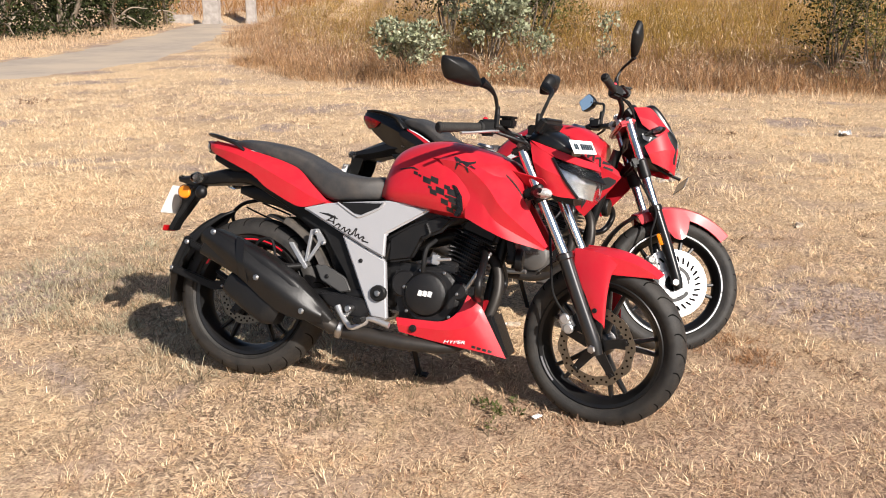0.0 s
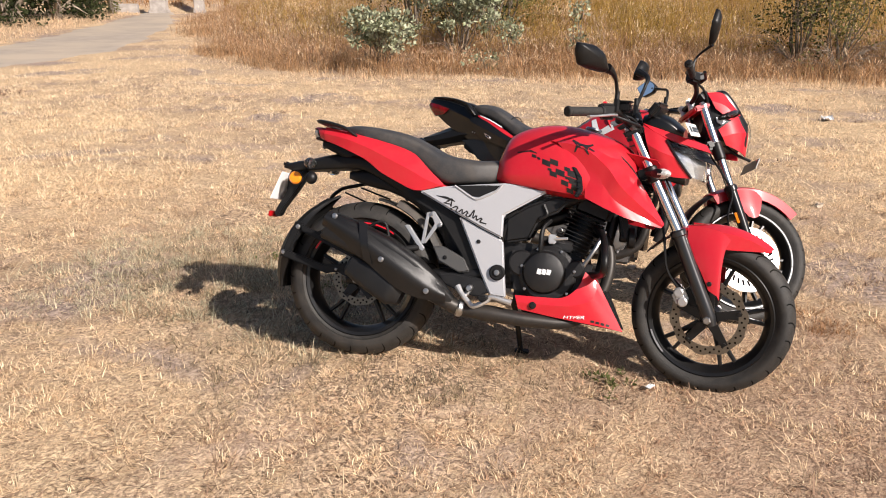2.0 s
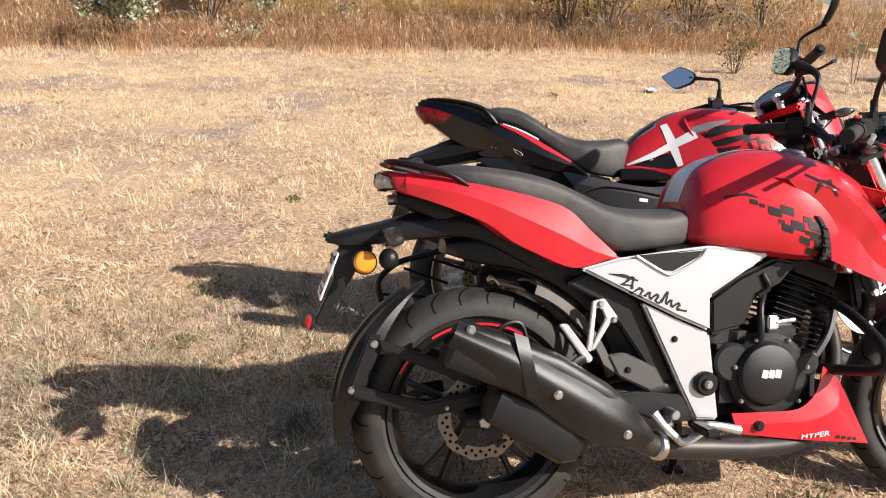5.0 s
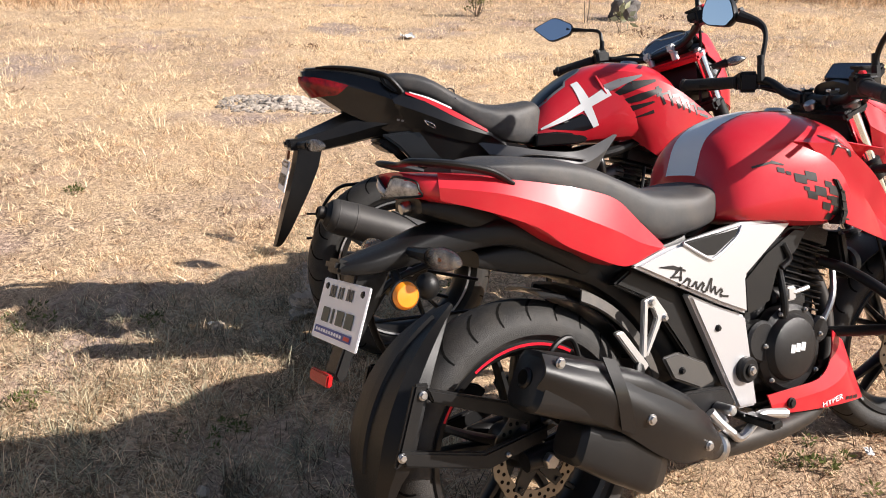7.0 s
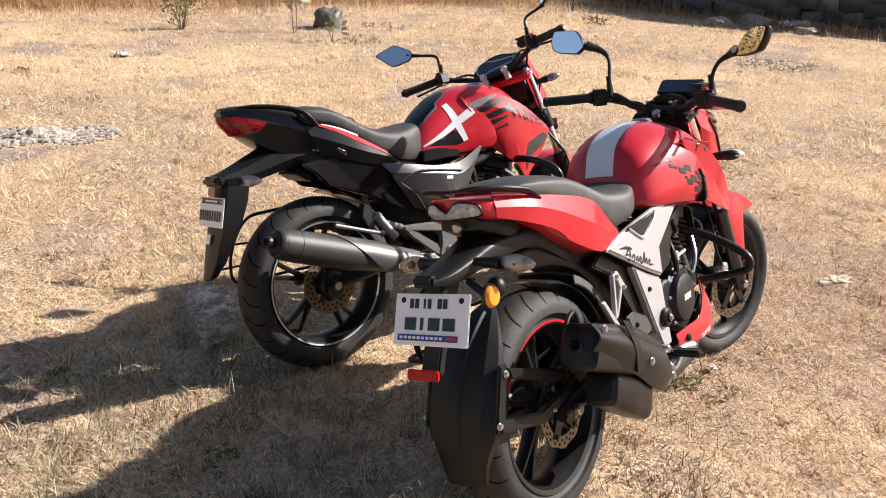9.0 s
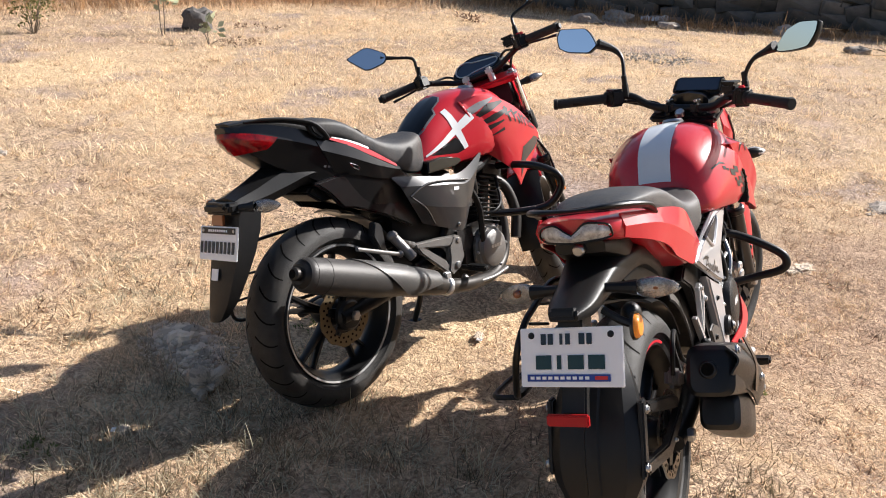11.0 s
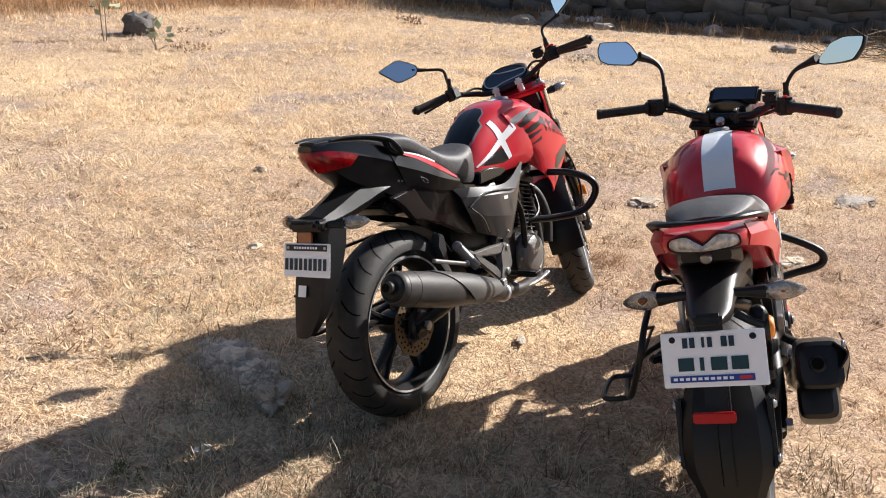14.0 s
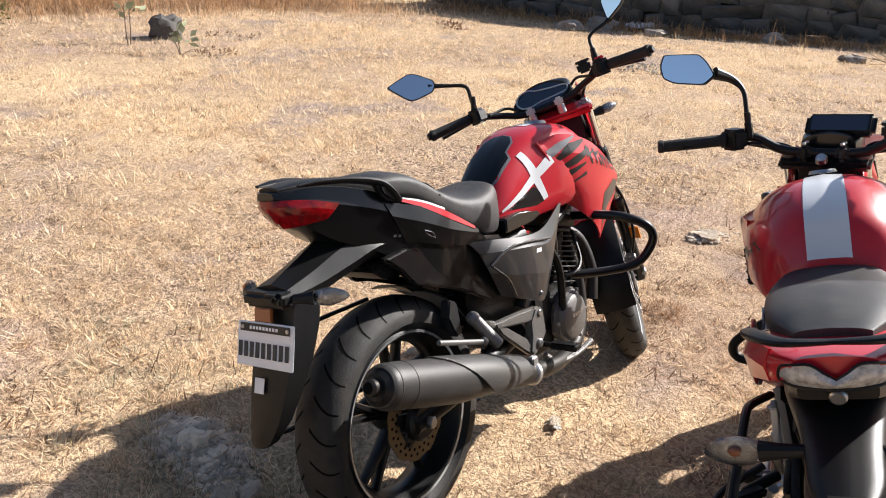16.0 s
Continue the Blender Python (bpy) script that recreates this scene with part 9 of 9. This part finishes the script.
def weed(x, y, n, s, mat, seed, label):
    r = np.random.default_rng(seed)
    v, f = leaf_cloud(r.normal(0, 1, (9, 3)) * np.array([s, s, s * 0.12]) + np.array([0, 0, s * 0.2]), np.full(9, s * 0.3), n, s * 0.32, seed, 0.6, 0.4)
    v[:, 2] = np.maximum(v[:, 2], -0.003)
    ob = mesh_object("weed", v, f, mat, False)
    ob.location = (x, y, float(ground_z(x, y)))
    return tagged(ob, label, "weed", kind="stuff")


for i, (x, y, s) in enumerate(((0.08, 3.18, 0.06), (-0.5, 6.8, 0.05), (-1.38, 4.95, 0.05), (-1.2, 5.45, 0.06), (-0.85, 5.2, 0.04), (-1.0, 4.4, 0.05), (0.15, 4.7, 0.04))):
    weed(x, y, 170, s, GREEN_WEED, 90 + i, "small patch of green weeds in dry grass")
for i, (x, y, s) in enumerate(((3.05, 9.75, 0.14), (6.55, 8.0, 0.22), (-6.5, 13.4, 0.22), (7.9, 8.4, 0.2), (10.5, 6.0, 0.3))):
    weed(x, y, 120, s * 0.6, STRAW_BROWN, 110 + i, "dark tuft of dead weeds on the field")

# brush pile and debris at the foot of the wall
pile = tagged(new("brush_pile"), "heap of grey dead branches before the stone wall", "brush pile")
pile.location = (10.1, -0.9, float(ground_z(10.1, -0.9)))
rp = random.Random(4)
tw = []
for i in range(170):
    a = rp.uniform(0, 6.28)
    c = Vector((rp.gauss(0, 0.28), rp.gauss(0, 0.42), 0))
    c.z = max(0.0, 0.34 - 0.35 * (c.x ** 2 / 0.3 + c.y ** 2 / 0.7)) * rp.uniform(0.1, 1.0) + 0.03
    d = Vector((math.cos(a), math.sin(a), rp.uniform(-0.25, 0.4))) * rp.uniform(0.08, 0.26)
    p0, p1 = c - d, c + d
    p0.z, p1.z = max(p0.z, 0.0), max(p1.z, 0.0)
    tw.append(tube([p0, c, p1], rp.uniform(0.003, 0.008), 5, 2))
part("dead_brush", joined(*tw), BARK, pile)["kind"] = "stuff"
for i, (x, y, s) in enumerate(((9.5, -0.1, 0.16), (9.9, 0.5, 0.13), (11.3, 3.0, 0.14), (11.6, 1.2, 0.18), (11.4, 4.3, 0.2), (11.9, -3.0, 0.2), (11.5, -0.6, 0.14), (12.0, 3.8, 0.22))):
    stone("rock", x, y, (s * 1.3, s, s * 0.7), STONE, "weathered field stone near the stone wall", "stone", 130 + i, 0.42, 3, 0.3, "stones near the wall", i)


def uneven(x, y):
    """Tufts of differing height."""
    return 0.74 + 0.34 * np.sin(x * 2.3 + 1.7 * np.sin(y * 1.9)) * np.sin(y * 2.9 + x) + 0.22 * np.sin(x * 6.1 + y * 3.3) * np.sin(y * 7.3 - x * 2.1) + 0.12 * np.sin(x * 15 + 4 * np.sin(y * 5))


# tall grass behind the mown field: russet in front, golden and higher behind
def tall(n, x0, x1, d0, d1, seed, gap=-0.35, clump=0.10):
    r = np.random.default_rng(seed)
    c = n // 14
    cx, cd = r.uniform(x0, x1, c), r.uniform(d0, d1, c)
    k = r.integers(0, c, n)
    x, d = cx[k] + r.normal(0, clump, n), cd[k] + r.normal(0, clump, n)
    e = np.interp(x, EDGE_X, EDGE_Y)
    y = e + d * np.sqrt(1 + (np.interp(x + 0.5, EDGE_X, EDGE_Y) - np.interp(x - 0.5, EDGE_X, EDGE_Y)) ** 2)
    keep = (r.uniform(0, 1, n) < 0.35 + 0.65 * (np.sin(x * 1.7 + y) * np.sin(y * 1.3 - x * 0.6) > gap)) & (x + 5.2 + 0.7 * np.sin(y * 0.9 + 1) + 0.45 * np.sin(y * 2.3 + x) + r.normal(0, 0.25, n) > -(y - 22) * 0.33)
    return x[keep], y[keep]


x, y = tall(52000, -9.0, 13.5, -0.3, 2.8, 201)
blades("tall_grass", x, y, 0.42, 0.0085, (0.1, 1.5), RUSSET, "tangled russet dry grass along the field edge", "grass", 2, seed=301, grow=uneven(x, y), flop=1.4)
x, y = tall(26000, -9.0, 13.5, -0.9, 1.4, 202)
blades("tall_grass", x, y, 0.17, 0.009, (0.2, 1.4), STRAW, "tawny knee-high dry grass along the field edge", "grass", 2, seed=302)
x, y = tall(52000, -8.5, 12.5, 2.4, 9.5, 203, -0.2, 0.16)
ok = np.random.default_rng(9).uniform(0, 1, len(x)) < np.clip((x + 2.5) / 8, 0.12, 1)
x, y = x[ok], y[ok]
blades("tall_grass", x, y, 0.80, 0.0095, (0.1, 1.45), GOLD, "golden tall dry grass on the bank", "grass", 2, seed=303, grow=uneven(x, y), flop=1.4)
x, y = tall(40000, -9.0, 9.0, 0.8, 11.0, 204, -0.2, 0.14)
blades("tall_grass", x, y, 0.62, 0.009, (0.15, 1.5), RUSSET, "russet tall dry grass on the bank", "grass", 2, seed=304, grow=uneven(y, x), flop=1.4)
x, y = tall(42000, -9.0, 12.5, -0.1, 7.0, 205, 0.1, 0.15)
blades("dark_undergrowth", x, y, 0.40, 0.012, (0.3, 1.5), STRAW_BROWN, "dark brown dead undergrowth in tall grass", "grass", 2, seed=306, grow=uneven(x + 3, y))
x, y = tall(12000, -9.0, 12.5, 0.3, 7.0, 206)
blades("seed_heads", x, y, 0.035, 0.011, (0.0, 1.5), STRAW_PALE, "pale dry seed heads among tall grass", "grass", 1, seed=307, z=ground_z(x, y) + 0.22 + 0.35 * np.clip(beyond(x, y) / 4, 0, 1) * uneven(x, y))
# tangled stalks, leaves and heads at every height of the bank
for n, d0, d1, h, mat, seed, lab in ((52000, -0.2, 3.4, 0.36, RUSSET, 211, "tangled russet stalks and seed heads"), (24000, 0.2, 4.0, 0.50, RED_BROWN, 212, "tangled red-brown dead stalks"), (64000, 2.2, 9.5, 0.85, GOLD, 213, "tangled golden stalks and feathery heads"), (16000, 0.0, 8.0, 0.60, STRAW_PALE, 214, "pale bent stalks among tall grass")):
    x, y = tall(n, -9.0, 13.0, d0, d1, seed, -0.3, 0.14)
    rr = np.random.default_rng(seed)
    z = ground_z(x, y) + 0.02 + h * uneven(x, y) * rr.uniform(0, 1, len(x)) ** 0.7
    blades("grass_tangle", x, y, 0.13, 0.011, (0.2, 2.3), mat, lab, "grass", 1, seed=seed + 100, z=z, flop=0.8, most=2.7)
r = np.random.default_rng(71)
y = r.uniform(-8, 6.5, 9000)
x = 12.0 + np.where(y < 3, 0, (y - 3) * 0.42) - np.abs(r.normal(0, 0.35, 9000))
blades("wall_foot_grass", x, y, 0.24, 0.010, (0.1, 1.3), RUSSET, "dry russet grass at the foot of the stone wall", "grass", 2, seed=309, grow=uneven(x, y))
r = np.random.default_rng(77)
x, y = r.uniform(-19, -10.5, 42000), r.uniform(21, 46, 42000)
f = np.interp(y, top[:, 1], top[:, 0])
ok = (x < f - 0.2) & (x > f - 3.9)
blades("verge_grass", x[ok], y[ok], 0.20, 0.014, (0.2, 1.4), STRAW, "tawny dry verge grass beside the lane", "grass", 2, seed=305, grow=0.35 + 1.2 * np.clip((f[ok] - x[ok]) / 3, 0, 1))
# dry bank behind the gate
x, y = r.uniform(-20, -3, 9000), r.uniform(49, 60, 9000)
blades("bank_grass", x, y, 0.8, 0.055, (0.1, 1.3), BANK, "tawny dry grass on the bank behind the gate", "grass", 2, seed=308)
# thin grass growing over the rock behind the rear wheel
x, y = scatter(900, -0.40, 0.10, 4.88, 5.30, 41, 0.03)
blades("short_grass", x, y, 0.055, 0.0030, (0.3, 1.4), STRAW, "sparse dry grass growing over weathered rock", "grass", 2, seed=42, flop=1.7, most=1.9, z=ground_z(x, y) + 0.012)
